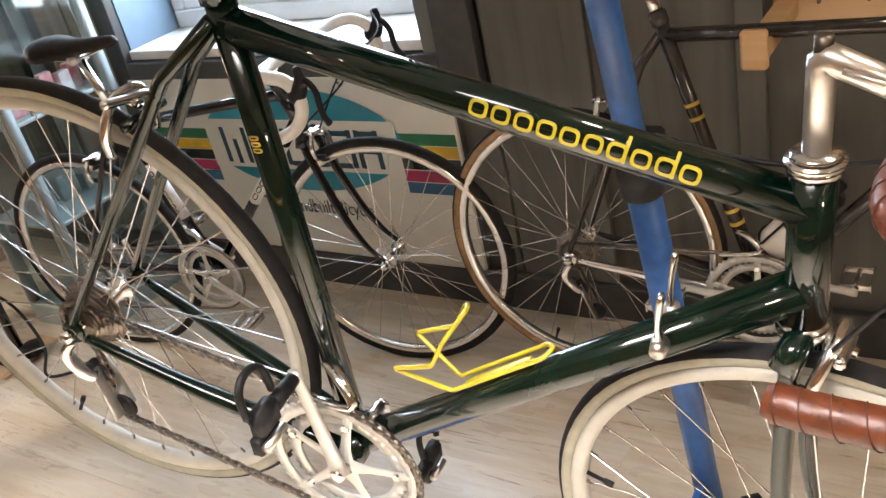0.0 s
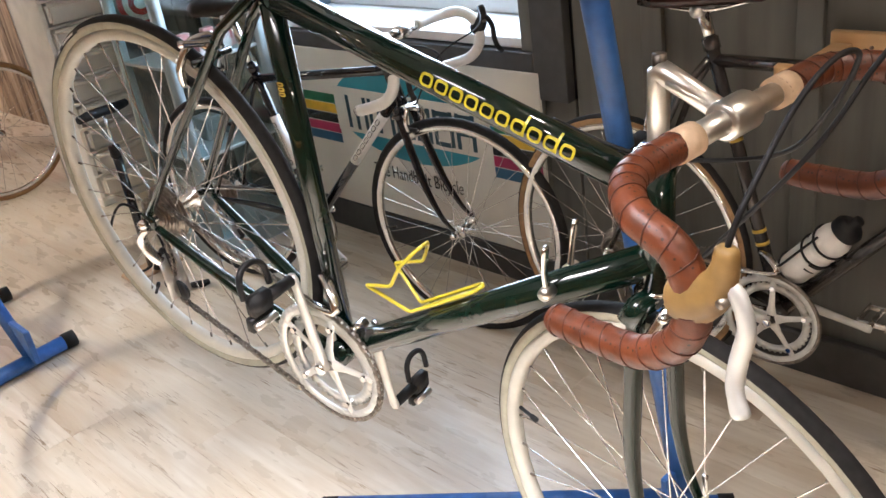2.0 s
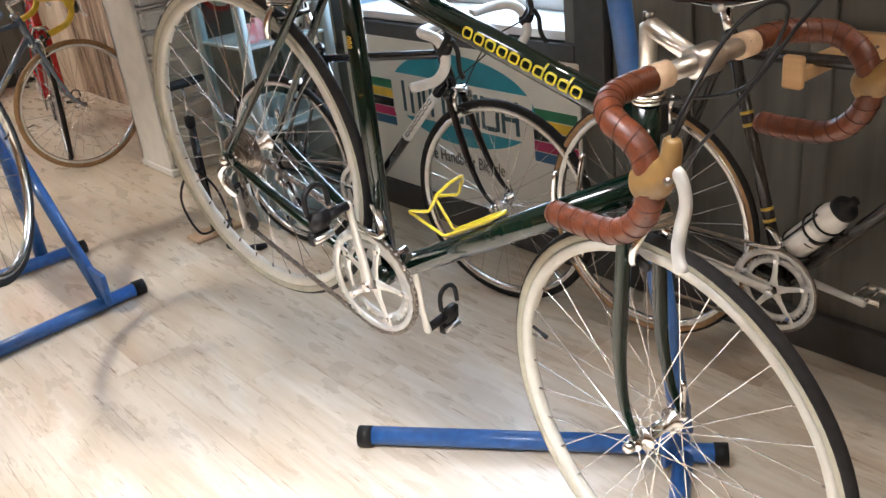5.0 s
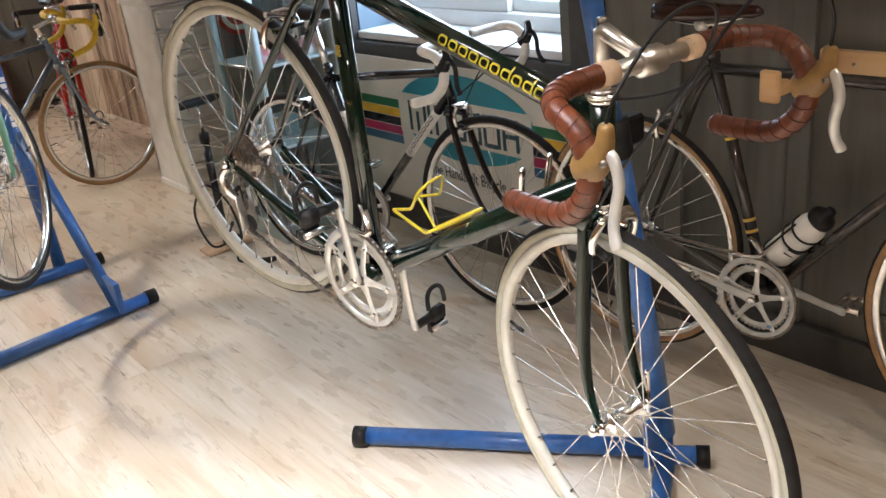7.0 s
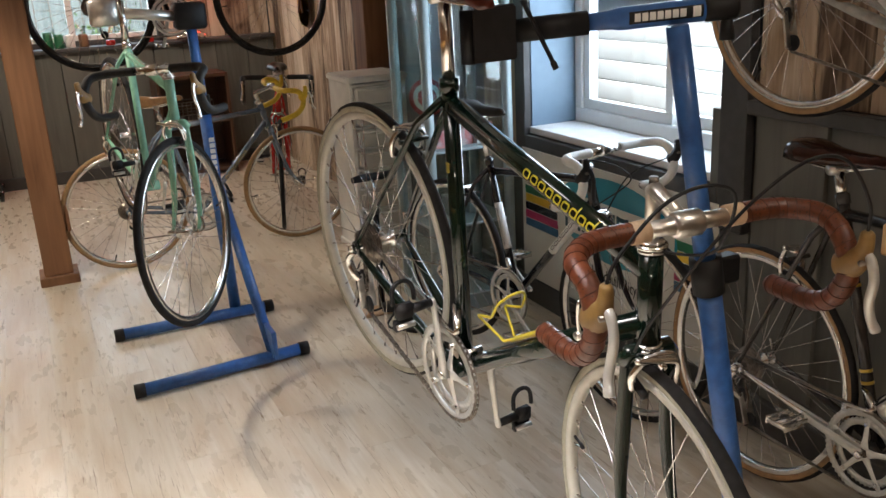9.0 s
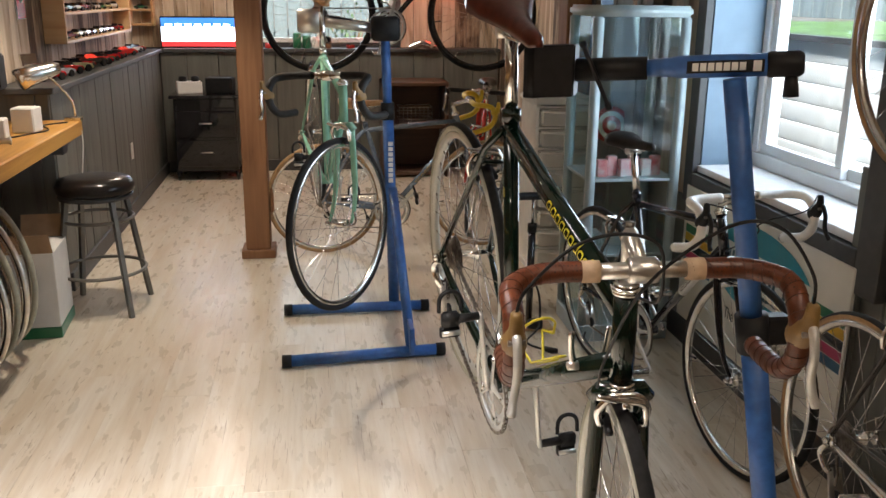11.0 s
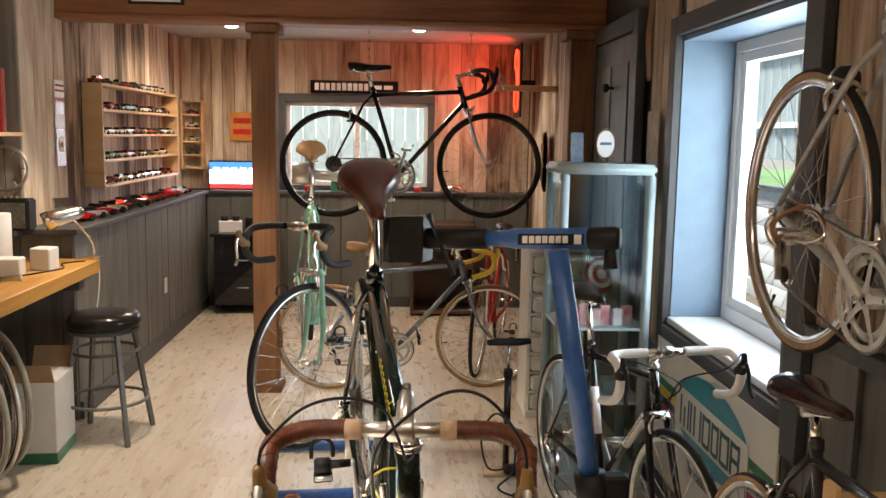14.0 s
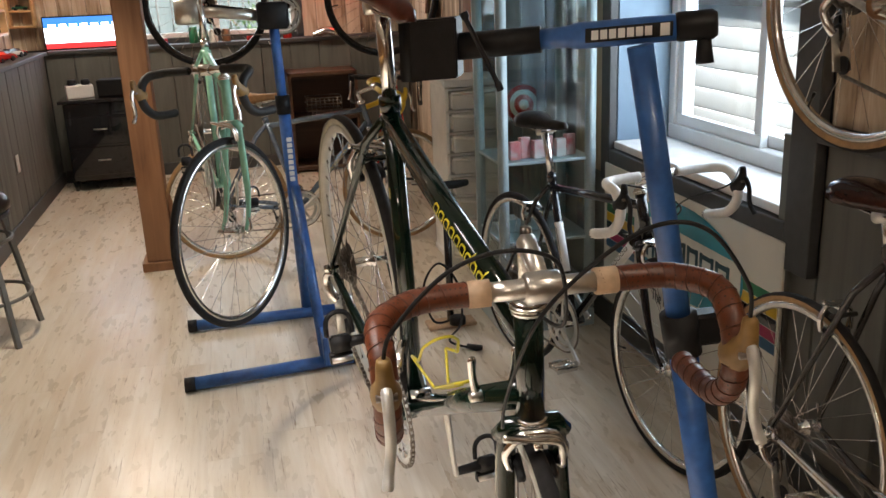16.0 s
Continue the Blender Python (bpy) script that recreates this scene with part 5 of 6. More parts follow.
rf = part("rear_lamp", tb([V["top"] * 0.62 + V["R"] * 0.38 + Vector((-0.045, 0, 0.05)), V["top"] * 0.62 + V["R"] * 0.38 + Vector((-0.075, 0, 0.05))], [0.030, 0.026], 20), M_BLACK, wb)
part("lamp_rim", tb([V["top"] * 0.62 + V["R"] * 0.38 + Vector((-0.072, 0, 0.05)), V["top"] * 0.62 + V["R"] * 0.38 + Vector((-0.079, 0, 0.05))], [0.0285, 0.026], 20), M_CHROME, rf)
for sgn, ang in ((-1, 150.0), (1, 330.0)):
    q = Vector((0.17 * math.cos(radians(ang)), sgn * 0.127, 0.17 * math.sin(radians(ang))))
    part("toe_strap", tb(smooth_path([q + Vector(v) for v in ((-0.012, -0.046, -0.004), (-0.012, 0, -0.014), (-0.012, 0.046, -0.004), (-0.010, 0.050, 0.032), (-0.006, 0, 0.062), (-0.010, -0.050, 0.032))], 5, closed=True), 0.006, 8, closed=True, flat=0.3), M_OLD, wb, "brown leather strap")
    part("toe_clip", tb(smooth_path([q + Vector(v) for v in ((0.03, -0.028, 0.0), (0.085, -0.022, 0.012), (0.105, 0, 0.035), (0.06, 0, 0.064), (0.0, 0, 0.058))], 5), 0.003, 6), M_CHROME, wb)
REDB = pose(0.62, 3.9, 0.265, -3, 0, -105)
rb, RR = bicycle("bicycle", REDB, "red racing bicycle with black bars by the far wall", M_RED, seat=0.54, wall=M_RUBBER)
saddle("saddle", REDB @ Matrix.Translation(RR["top"] + RR["up"] * 0.11), M_BLKLEATHER, "black racing saddle on a silver post")


# ---- enamel sign under the window ----
M_TEAL = mat("teal_sign_paint", (0.012, 0.25, 0.34), 0.3, 0, 0.08, 8, 0, 0.3)
M_NAVY = mat("dark_teal_letter", (0.01, 0.05, 0.07), 0.35, 0, 0.08, 8)
M_SIGN = mat("cream_sign_enamel", (0.70, 0.68, 0.61), 0.32, 0, 0.06, 5, 0, 0.3)
M_SGREEN = mat("green_stripe", (0.02, 0.16, 0.07), 0.4)
M_SYEL = mat("yellow_stripe", (0.72, 0.46, 0.03), 0.4)
M_SRED = mat("magenta_stripe", (0.42, 0.02, 0.10), 0.4)
M_SBLU = mat("blue_stripe", (0.02, 0.10, 0.20), 0.4)
SG = Matrix(((0, 0, -1, 1.094), (-1, 0, 0, 1.43), (0, 1, 0, 0.125), (0, 0, 0, 1)))
sign = thing("enamel_sign", SG, "cream and teal enamel sign with striped ends, leaning on the wall", "sign")
part("board", bx(0, 1.265, 0, 0.60, -0.012, 0, bevel=0.003), M_SIGN, sign, smooth=False)
for u0, u1 in ((0.03, 0.300), (1.060, 1.255)):
    for k, mt in enumerate((M_SBLU, M_SRED, M_BLKPAINT, M_SYEL, M_SGREEN)):
        part("stripe", bx(u0, u1, 0.245 + 0.038 * k, 0.280 + 0.038 * k, 0, 0.0012), mt, sign, smooth=False)
bm = bmesh.new()
bm.faces.new([bm.verts.new((0.685 + 0.39 * math.cos(a), 0.40 + 0.17 * math.sin(a), 0.0022)) for a in [2 * math.pi * k / 64 for k in range(64)]])
part("ellipse", bm, M_TEAL, sign, smooth=False)
part("band", bx(0.300, 1.060, 0.302, 0.468, 0.0022, 0.0036), M_SIGN, sign, smooth=False)
u = 0.364
for k, w in enumerate((0.11, 0.03, 0.085, 0.085, 0.075, 0.09, 0.085)):
    # plain upright bars for each character of the name
    bm = bmesh.new()
    t = 0.017
    box(bm, u, u + t, 0.318, 0.440, 0.0036, 0.0046)
    if w > 0.05:
        box(bm, u + w - t, u + w, 0.318, 0.440, 0.0036, 0.0046)
    if w > 0.1:
        box(bm, u + w / 2 - t / 2, u + w / 2 + t / 2, 0.315, 0.40, 0.0036, 0.0046)
    if k > 2:
        box(bm, u + t, u + w - t, 0.420, 0.437, 0.0036, 0.0046)
        box(bm, u + t, u + w - t, *((0.315, 0.332) if k < 6 else (0.365, 0.382)), 0.0036, 0.0046)
    part("name_block", bm, M_NAVY, sign, smooth=False)
    u += w + 0.012
words("tagline", "The Handbuilt Bicycle", 0.068, M_BLKPAINT, sign, pose(0.685, 0.172, 0.0028), 0.0006, 0.74)

# ---- wainscot, boards and trim on the walls ----
def boards(parent, name, m0, length, height, width, material, seed, thick=0.02, gap=0.004, vary=0.25, skip=None):
    """Upright boards side by side along the local x axis of m0, each one an object; alike widths share a mesh."""
    r, x, sizes = random.Random(seed), 0.0, [width * (1 + vary * k / 2) for k in (-2, -1, 0, 1, 2)]
    while x < length - 0.01:
        w = min(r.choice(sizes), length - x)
        if not (skip and skip(x, x + w)):
            key = f"board_{material.name}_{w:.3f}_{height:.3f}"
            me = kept(key, lambda: box(bmesh.new(), 0, w - gap, -thick, 0, 0, height, bevel=0.0025))
            hung(name, me, material, parent, m=m0 @ pose(x, r.uniform(-0.002, 0.001), 0))
        x += w


TO_LEFT = lambda x, y0, z: Matrix(((0, 1, 0, x), (1, 0, 0, y0), (0, 0, 1, z), (0, 0, 0, 1)))       # faces +x
TO_RIGHT = lambda x, y0, z: Matrix(((0, -1, 0, x), (1, 0, 0, y0), (0, 0, 1, z), (0, 0, 0, 1)))     # faces -x
TO_NEAR = lambda x0, y, z: Matrix(((1, 0, 0, x0), (0, -1, 0, y), (0, 0, 1, z), (0, 0, 0, 1)))      # faces -y

# east wall
boards(wall_e, "panel", TO_RIGHT(1.13, FRONT_Y, 0.0), -FRONT_Y + WIN_Y0 - 0.125, 1.03, 0.40, M_GREY, 3, vary=0.0)
for k in range(11):
    part("batten", bx(1.112, 1.1295, FRONT_Y + 0.37 + 0.40 * k, FRONT_Y + 0.43 + 0.40 * k, 0.12, 1.03, bevel=0.002), M_GREY, wall_e, smooth=False)
boards(wall_e, "panel", TO_RIGHT(1.13, WIN_Y0 - 0.12, 0.0), 1.70, SILL_Z - 0.17, 0.40, M_GREY, 4, vary=0.0)
boards(wall_e, "barn_board", TO_RIGHT(1.13, FRONT_Y, 1.075), -FRONT_Y + WIN_Y0 - 0.125, CEIL - 1.076, 0.15, M_BARN, 5)
boards(wall_e, "barn_board", TO_RIGHT(1.13, WIN_Y1 + 0.09, SILL_Z - 0.16), 0.36, CEIL - SILL_Z + 0.15, 0.15, M_BARN, 6)
boards(wall_e, "barn_board", TO_RIGHT(1.13, 3.12, 0), 2.72, CEIL - 0.001, 0.13, M_BARN, 7)
boards(wall_e, "barn_board", TO_RIGHT(1.13, WIN_Y0, HEAD_Z + 0.105), 1.22, CEIL - HEAD_Z - 0.107, 0.15, M_BARN, 8)
structure("trim", bx(1.09, 1.13, FRONT_Y, WIN_Y0 - 0.125, 1.031, 1.074, bevel=0.004), M_TRIM, "dark grey painted cap rail along the wall", "trim")
structure("baseboard", bx(1.098, 1.128, FRONT_Y, 2.0, 0.0, 0.118, bevel=0.004), M_TRIM, "dark grey painted baseboard along the wall", "baseboard")
door = structure("door_1", bx(1.09, 1.129, 2.06, 2.88, 0.02, 2.12, bevel=0.004), M_GREY, "grey painted plank door with a dark knob", "door")
for a in ((1.96, 2.05, 0, 2.22), (2.885, 2.925, 0, 2.22), (2.052, 2.883, 2.13, 2.22)):
    part("door_frame", bx(1.08, 1.13, *a, bevel=0.004), M_TRIM, door, smooth=False)
for y in (2.13, 2.50):
    part("door_panel", bx(1.083, 1.0895, y, y + 0.31, 0.2, 1.98, bevel=0.003), M_GREY, door, smooth=False)
part("door_knob", lt([(0.008, 0.0), (0.008, -0.03), (0.022, -0.035), (0.026, -0.05), (0.018, -0.062), (0.0, -0.064)], 18, "X", (1.088, 2.42, 1.86)), M_BLACK, door)
# west wall
boards(wall_w, "panel", TO_LEFT(LEFT_X - 0.003, 2.42, 0.0), 3.26, LEDGE - 0.032, 0.19, M_GREY, 9, vary=0.1, gap=0.006)
boards(wall_w, "barn_board", TO_LEFT(UPPER_LEFT, 2.42, LEDGE), 3.44, CEIL - LEDGE - 0.001, 0.14, M_BARN, 10)
boards(wall_w, "barn_board", TO_NEAR(NEAR_LEFT, 2.40, LEDGE), 0.235, CEIL - LEDGE - 0.001, 0.13, M_GREYBARN, 11)
boards(wall_w, "panel", TO_NEAR(NEAR_LEFT, 2.40, 0), 0.485, LEDGE - 0.032, 0.21, M_GREY, 12, vary=0)
# near boards mostly out of view; dark timber chosen to cut reflections and bounce
boards(wall_w, "barn_board", TO_LEFT(NEAR_LEFT, FRONT_Y, 0), 2.40 - FRONT_Y, CEIL - 0.001, 0.17, M_OLD, 13)
structure("trim", bx(UPPER_LEFT, LEFT_X + 0.028, 2.37, BACK_Y - 0.03, LEDGE - 0.031, LEDGE, bevel=0.004), M_TRIM, "dark grey ledge board along the wall", "ledge")
structure("trim", bx(NEAR_LEFT, UPPER_LEFT - 0.001, 2.28, 2.399, LEDGE - 0.031, LEDGE, bevel=0.004), M_TRIM, "dark grey ledge board along the wall", "ledge")
structure("baseboard", bx(LEFT_X - 0.002, LEFT_X + 0.016, 2.42, BACK_Y - 0.02, 0.0, 0.10, bevel=0.004), M_TRIM, "dark grey painted baseboard along the wall", "baseboard")
# north wall
boards(wall_n, "panel", TO_NEAR(LEFT_X + 0.003, BACK_Y, 0.0), 2.92, LEDGE - 0.032, 0.24, M_GREY, 14, vary=0.1, gap=0.006)
boards(wall_n, "barn_board", TO_NEAR(UPPER_LEFT, UPPER_BACK, LEDGE), 0.88, CEIL - LEDGE - 0.001, 0.11, M_BARN, 15)
boards(wall_n, "barn_board", TO_NEAR(BWIN[1] + 0.06, UPPER_BACK, LEDGE), 0.88, CEIL - LEDGE - 0.001, 0.12, M_BARN, 16)
boards(wall_n, "barn_board", TO_NEAR(BWIN[0] - 0.06, UPPER_BACK, BWIN[3] + 0.071), 1.43, CEIL - BWIN[3] - 0.072, 0.12, M_BARN, 17)
structure("trim", bx(LEFT_X + 0.03, 1.12, BACK_Y - 0.03, UPPER_BACK, LEDGE - 0.031, LEDGE, bevel=0.004), M_TRIM, "dark grey ledge board along the wall", "ledge")
structure("baseboard", bx(LEFT_X + 0.02, 1.12, BACK_Y - 0.018, BACK_Y, 0.0, 0.10, bevel=0.004), M_TRIM, "dark grey painted baseboard along the wall", "baseboard")
# floor planks, running along the room
r = random.Random(21)
PW, PL = 0.182, 1.22
me_plank = kept("floor_plank", lambda: box(bmesh.new(), 0.00015, PW - 0.00015, 0.00015, PL - 0.00015, -0.011, 0, bevel=0.0004))
for i in range(21):
    y = FRONT_Y - r.uniform(0, PL)
    while y < 6.0:
        hung("plank", me_plank, M_FLOOR, floor, m=pose(-2.6 + PW * i, y, r.uniform(-0.0003, 0.0)))
        y += PL

# ---- glass cabinet, drawers, pump ----
def plain_box(name, label, category, m, sx, sy, sz, material, group=""):
    t = thing(name, m, label, category, group)
    part("body", bx(-sx / 2, sx / 2, -sy / 2, sy / 2, 0, sz, bevel=min(sx, sy, sz) * 0.06), material, t, smooth=False)
    return t


cab = thing("glass_cabinet", pose(0.63, 1.42, 0), "pale blue-grey metal display cabinet with glass sides", "cabinet")
CW, CD, CH = 0.42, 0.38, 1.48
for x in (0, CW - 0.04):
    for y in (0, CD - 0.035):
        part("corner_post", bx(x, x + 0.04, y, y + 0.035, 0.08, CH - 0.045, bevel=0.006, seg=2), M_CAB, cab)
part("top_panel", bx(-0.004, CW + 0.004, -0.004, CD, CH - 0.045, CH, bevel=0.012, seg=3), M_CAB, cab)
part("plinth", bx(0, CW, 0, CD, 0, 0.08, bevel=0.004), M_CAB, cab, smooth=False)
part("back_panel", bx(0.04, CW - 0.04, CD - 0.012, CD - 0.006, 0.08, CH - 0.045), M_CABGLASS, cab, smooth=False)
for z in (0.40, 0.74, 1.08):
    part("glass_shelf", bx(0.01, CW - 0.01, 0.01, CD - 0.014, z, z + 0.012, bevel=0.002), M_CAB if z < 0.8 else M_CABGLASS, cab, smooth=False)
for a in ((0.04, CW - 0.04, 0.012, 0.016), (0.012, 0.016, 0.035, CD - 0.035), (CW - 0.016, CW - 0.012, 0.035, CD - 0.035)):
    g = part("pane", bx(*a, 0.08, CH - 0.045), M_CABGLASS, cab, smooth=False)
M_PKG = mat("red_white_packet", (0.50, 0.05, 0.06), 0.4, 0, 0.5, 22, dark=(0.75, 0.70, 0.68))
M_CARD = mat("brown_cardboard", (0.36, 0.23, 0.13), 0.8, 0, 0.12, 14, 0.1)
M_BOXW = mat("white_card_box", (0.66, 0.65, 0.62), 0.6, 0, 0.05, 10)
M_DKWOOD = wood("dark_stained_wood", ((0.03, 0.014, 0.008), (0.07, 0.033, 0.018), (0.11, 0.055, 0.03)), 0, 0.4, 12, 0.15, 0.5, 0.2)
for k in range(6):
    plain_box("packet", "small red and white parts packet on the shelf", "packet", pose(0.72 + 0.05 * k, 1.50 + 0.02 * (k % 2), 0.752, 0, 0, 6 * (k % 3)), 0.044, 0.03, 0.075 + 0.012 * (k % 2), M_PKG, "packets in the cabinet")
for k in range(3):
    plain_box("parts_box", "small grey component box on the shelf", "box", pose(0.73 + 0.1 * k, 1.62, 0.412), 0.075, 0.09, 0.06 + 0.03 * (k % 2), M_CAB, "boxes in the cabinet")
bad = thing("round_sign", pose(1.03, 2.30, 0.86, 90, 0, -37), "red and white ringed tin sign hung by the door", "sign")
for k, rr in enumerate((0.10, 0.076, 0.052, 0.026)):
    part("ring", lt([(rr, -0.003 + 0.0007 * k), (rr, -0.0022 + 0.0007 * k)], 28, "Z"), (M_RED, M_WHITEP)[k % 2], bad)
card = plain_box("blue_card", "small blue printed card on the cabinet", "card", pose(0.73, 1.58, 1.481, -8, 0, 0), 0.055, 0.006, 0.135, M_BLUEGREY)
badge = thing("badge_sign", pose(0.86, 1.60, 1.481), "white oval enamel badge on a brown stand", "badge")
part("plate", bx(-0.008, 0.008, -0.004, 0.004, 0, 0.03), M_OLD, badge, smooth=False)
part("rim", tb([(0, -0.004, 0.085), (0, 0.004, 0.085)], 0.068, 36, flat=0.68), M_OLD, badge, smooth=False)
part("face", tb([(0, -0.007, 0.085), (0, -0.0035, 0.085)], 0.060, 36, flat=0.66), M_WHITEP, badge, smooth=False)
part("print_bar", bx(-0.026, 0.026, -0.0085, -0.0065, 0.081, 0.093), M_BLUEGREY, badge, smooth=False)

tw = thing("drawer_tower", pose(0.66, 2.47, 0), "tall white plastic drawer tower beside the cabinet", "drawers")
part("tower_frame", bx(0.0, 0.022, 0.0, 0.34, 0.03, 0.95, bevel=0.004), M_DRAWER, tw, smooth=False)
for x, y in ((0.30, 0.0), (0.30, 0.32), (0.0, 0.32)):
    part("tower_frame", bx(x, x + 0.022, y, y + 0.02, 0.03, 0.95, bevel=0.004), M_DRAWER, tw, smooth=False)
part("tower_top", bx(-0.01, 0.335, -0.012, 0.35, 0.95, 0.985, bevel=0.008, seg=2), M_DRAWER, tw, smooth=False)
for k in range(8):
    z = 0.045 + 0.113 * k
    dr = part("drawer", bx(0.026, 0.296, -0.022, 0.32, z, z + 0.092, bevel=0.012, seg=2), M_DRAWER, tw, smooth=False)
    part("drawer_lip", tb(smooth_path([(0.03, -0.022, z + 0.085), (0.16, -0.05, z + 0.08), (0.292, -0.022, z + 0.085)], 6), 0.009, 8), M_DRAWER, dr)
    part("tower_rung", bx(0.0, 0.322, -0.005, 0.012, z + 0.095, z + 0.108, bevel=0.002), M_DRAWER, tw, smooth=False)
part("tower_base", bx(-0.005, 0.327, -0.012, 0.35, 0.0, 0.04, bevel=0.006), M_DRAWER, tw, smooth=False)

pump = thing("floor_pump", pose(0.45, 1.63, 0), "black floor pump with a wooden foot plate and hose", "pump")
part("foot_plate", bx(-0.11, 0.11, -0.05, 0.05, 0, 0.018, bevel=0.006), M_CLOTH, pump, smooth=False)
part("barrel", tb([(0, 0, 0.018), (0, 0, 0.49)], 0.0165, 18), M_BLKPAINT, pump)
part("collar", tb([(0, 0, 0.47), (0, 0, 0.51)], 0.021, 18), M_BLACK, pump)
part("rod", tb([(0, 0, 0.505), (0, 0, 0.63)], 0.006, 10), M_CHROME, pump)
part("handle", tb([(-0.10, -0.02, 0.64), (-0.05, 0, 0.64), (0.05, 0, 0.64), (0.10, 0.02, 0.64)], [0.014, 0.018, 0.018, 0.014], 14), M_BLACK, pump)
part("gauge", lt([(0.036, 0.0), (0.036, 0.03), (0.03, 0.034)], 24, "Z", (0.02, -0.045, 0.02)), M_BLACK, pump)
part("hose", tb(smooth_path([(0.02, -0.03, 0.04), (-0.09, -0.06, 0.05), (-0.12, -0.02, 0.2), (-0.05, -0.02, 0.30), (0.03, -0.03, 0.2), (0.02, -0.12, 0.06), (-0.06, -0.22, 0.02), (0.0, -0.30, 0.012)], 8), 0.0052, 8), M_BLACK, pump)
part("pump_head", tb([(0.0, -0.29, 0.014), (0.03, -0.32, 0.014), (0.055, -0.325, 0.014)], [0.011, 0.014, 0.010], 10), M_BLACK, pump)

# ---- workbench and what is on and under it ----
bench = thing("workbench", pose(0, 0, 0), "long workbench with a thick orange pine top", "workbench")
part("worktop", bx(NEAR_LEFT + 0.003, -1.66, -2.2, 2.36, 0.835, 0.907, bevel=0.006), M_BENCH, bench, smooth=False)
for y in (-2.1, 0.1, 2.2):
    part("leg", bx(NEAR_LEFT + 0.05, NEAR_LEFT + 0.14, y, y + 0.09, 0, 0.834, bevel=0.004), M_TRIM, bench, smooth=False)
    part("bearer", bx(NEAR_LEFT + 0.05, -1.72, y, y + 0.09, 0.76, 0.833, bevel=0.004), M_TRIM, bench, smooth=False)
pr = thing("paper_roll", pose(-2.02, 1.98, 0.907), "white paper towel roll standing on the bench", "paper roll")
part("roll", lt([(0.02, 0.0), (0.062, 0.0), (0.064, 0.004), (0.064, 0.268), (0.062, 0.272), (0.02, 0.272)], 32, "Z"), M_BOXW, pr)
wbx = plain_box("white_box", "small white card box on the bench", "box", pose(-1.90, 1.78, 0.907, 0, 0, 8), 0.15, 0.10, 0.085, M_BOXW)
plain_box("white_box", "small white open box behind the roll", "box", pose(-1.80, 1.98, 0.907, 0, 0, -6), 0.10, 0.10, 0.11, M_BOXW)
pl = thing("plate", pose(-1.93, 1.22, 0.907), "white china plate with small parts on it", "plate")
part("dish", lt([(0.0, 0.004), (0.06, 0.005), (0.105, 0.016), (0.11, 0.018), (0.108, 0.012), (0.065, 0.0), (0.0, 0.0)], 36, "Z"), M_WHITEP, pl)
bw = thing("parts_tray", pose(-2.08, 1.42, 0.907), "blue and white oval tray of small parts", "tray")
part("tray", lt([(0.0, 0.004), (0.085, 0.005), (0.11, 0.03), (0.114, 0.03), (0.092, 0.0), (0.0, 0.0)], 32, "Z"), M_BLUEGREY, bw)
for k in range(7):
    a = k * 0.9
    pb = thing("metal_part", pose(-2.08 + 0.05 * math.cos(a), 1.42 + 0.05 * math.sin(a), 0.915, 0, 0, 50 * k), "small shiny bicycle part in the tray", "bike part", "parts in the tray")
    part("piece", lt([(0.01, 0.0), (0.018, 0.004), (0.018, 0.016), (0.008, 0.022), (0.008, 0.036), (0.0, 0.036)], 14, "Z"), M_ALLOY, pb)
tl = thing("hand_tool", pose(-1.86, 1.55, 0.925, 0, 0, 35), "black and steel hand tool on the bench", "tool")
part("grip", tb([(-0.06, 0, 0), (-0.03, 0, 0), (0.03, 0, 0)], [0.016, 0.019, 0.015], 12), M_BLACK, tl)
part("shaft", tb([(0.03, 0, 0), (0.11, 0, 0), (0.12, 0, 0)], [0.012, 0.012, 0.02], 12), M_SATIN, tl)
cbl = thing("cable_coil", pose(-1.78, 1.75, 0.911), "thin black cable lying on the bench", "cable")
part("wire", tb(smooth_path([(-0.2, -0.25, 0), (-0.1, -0.1, 0), (0.0, 0.1, 0), (0.06, 0.25, 0), (0.0, 0.4, 0), (0.08, 0.5, 0.0)], 8), 0.0035, 6), M_BLACK, cbl)
lp = thing("clamp_lamp", pose(-1.70, 2.33, 0.907), "silver clamp lamp on a bent arm at the bench corner", "lamp")
part("clamp", bx(-0.03, 0.05, -0.02, 0.02, 0, 0.02, bevel=0.004), M_ALLOY, lp, smooth=False)
part("arm", tb(smooth_path([(0.02, 0, 0.02), (0.015, -0.02, 0.1), (-0.06, -0.03, 0.2), (-0.12, -0.03, 0.235)], 8), 0.006, 8), M_ALLOY, lp)
part("lamp_shade", tb([(-0.20, -0.08, 0.20), (-0.15, -0.05, 0.225), (-0.06, -0.0, 0.25), (-0.03, 0.01, 0.255)], [0.052, 0.05, 0.035, 0.022], 24), M_ALLOY, lp)
part("lamp_wire", tb(smooth_path([(0.03, 0, 0.0), (0.04, 0.01, -0.1), (0.02, 0.0, -0.3), (0.0, 0.0, -0.5)], 6), 0.003, 6), M_WHITEP, lp)
for k in range(6):
    wh = wheel("spare_wheel", None, (0, 0, 0), M_CREAM if k % 2 else M_SATIN, M_CREAM if k % 2 else M_RUBBER, M_ALLOY)
    wh.matrix_basis = pose(-2.0 + 0.008 * k, 1.05 + 0.135 * k, 0.339, 0, 0, -24 - 3 * k)
    tagged(wh, "spare bicycle wheel stacked under the bench", "wheel", "spare wheels")
sb = thing("shipping_box", pose(-1.80, 1.90, 0, 0, 0, 4), "tall white card box with a green foot, flaps open", "box")
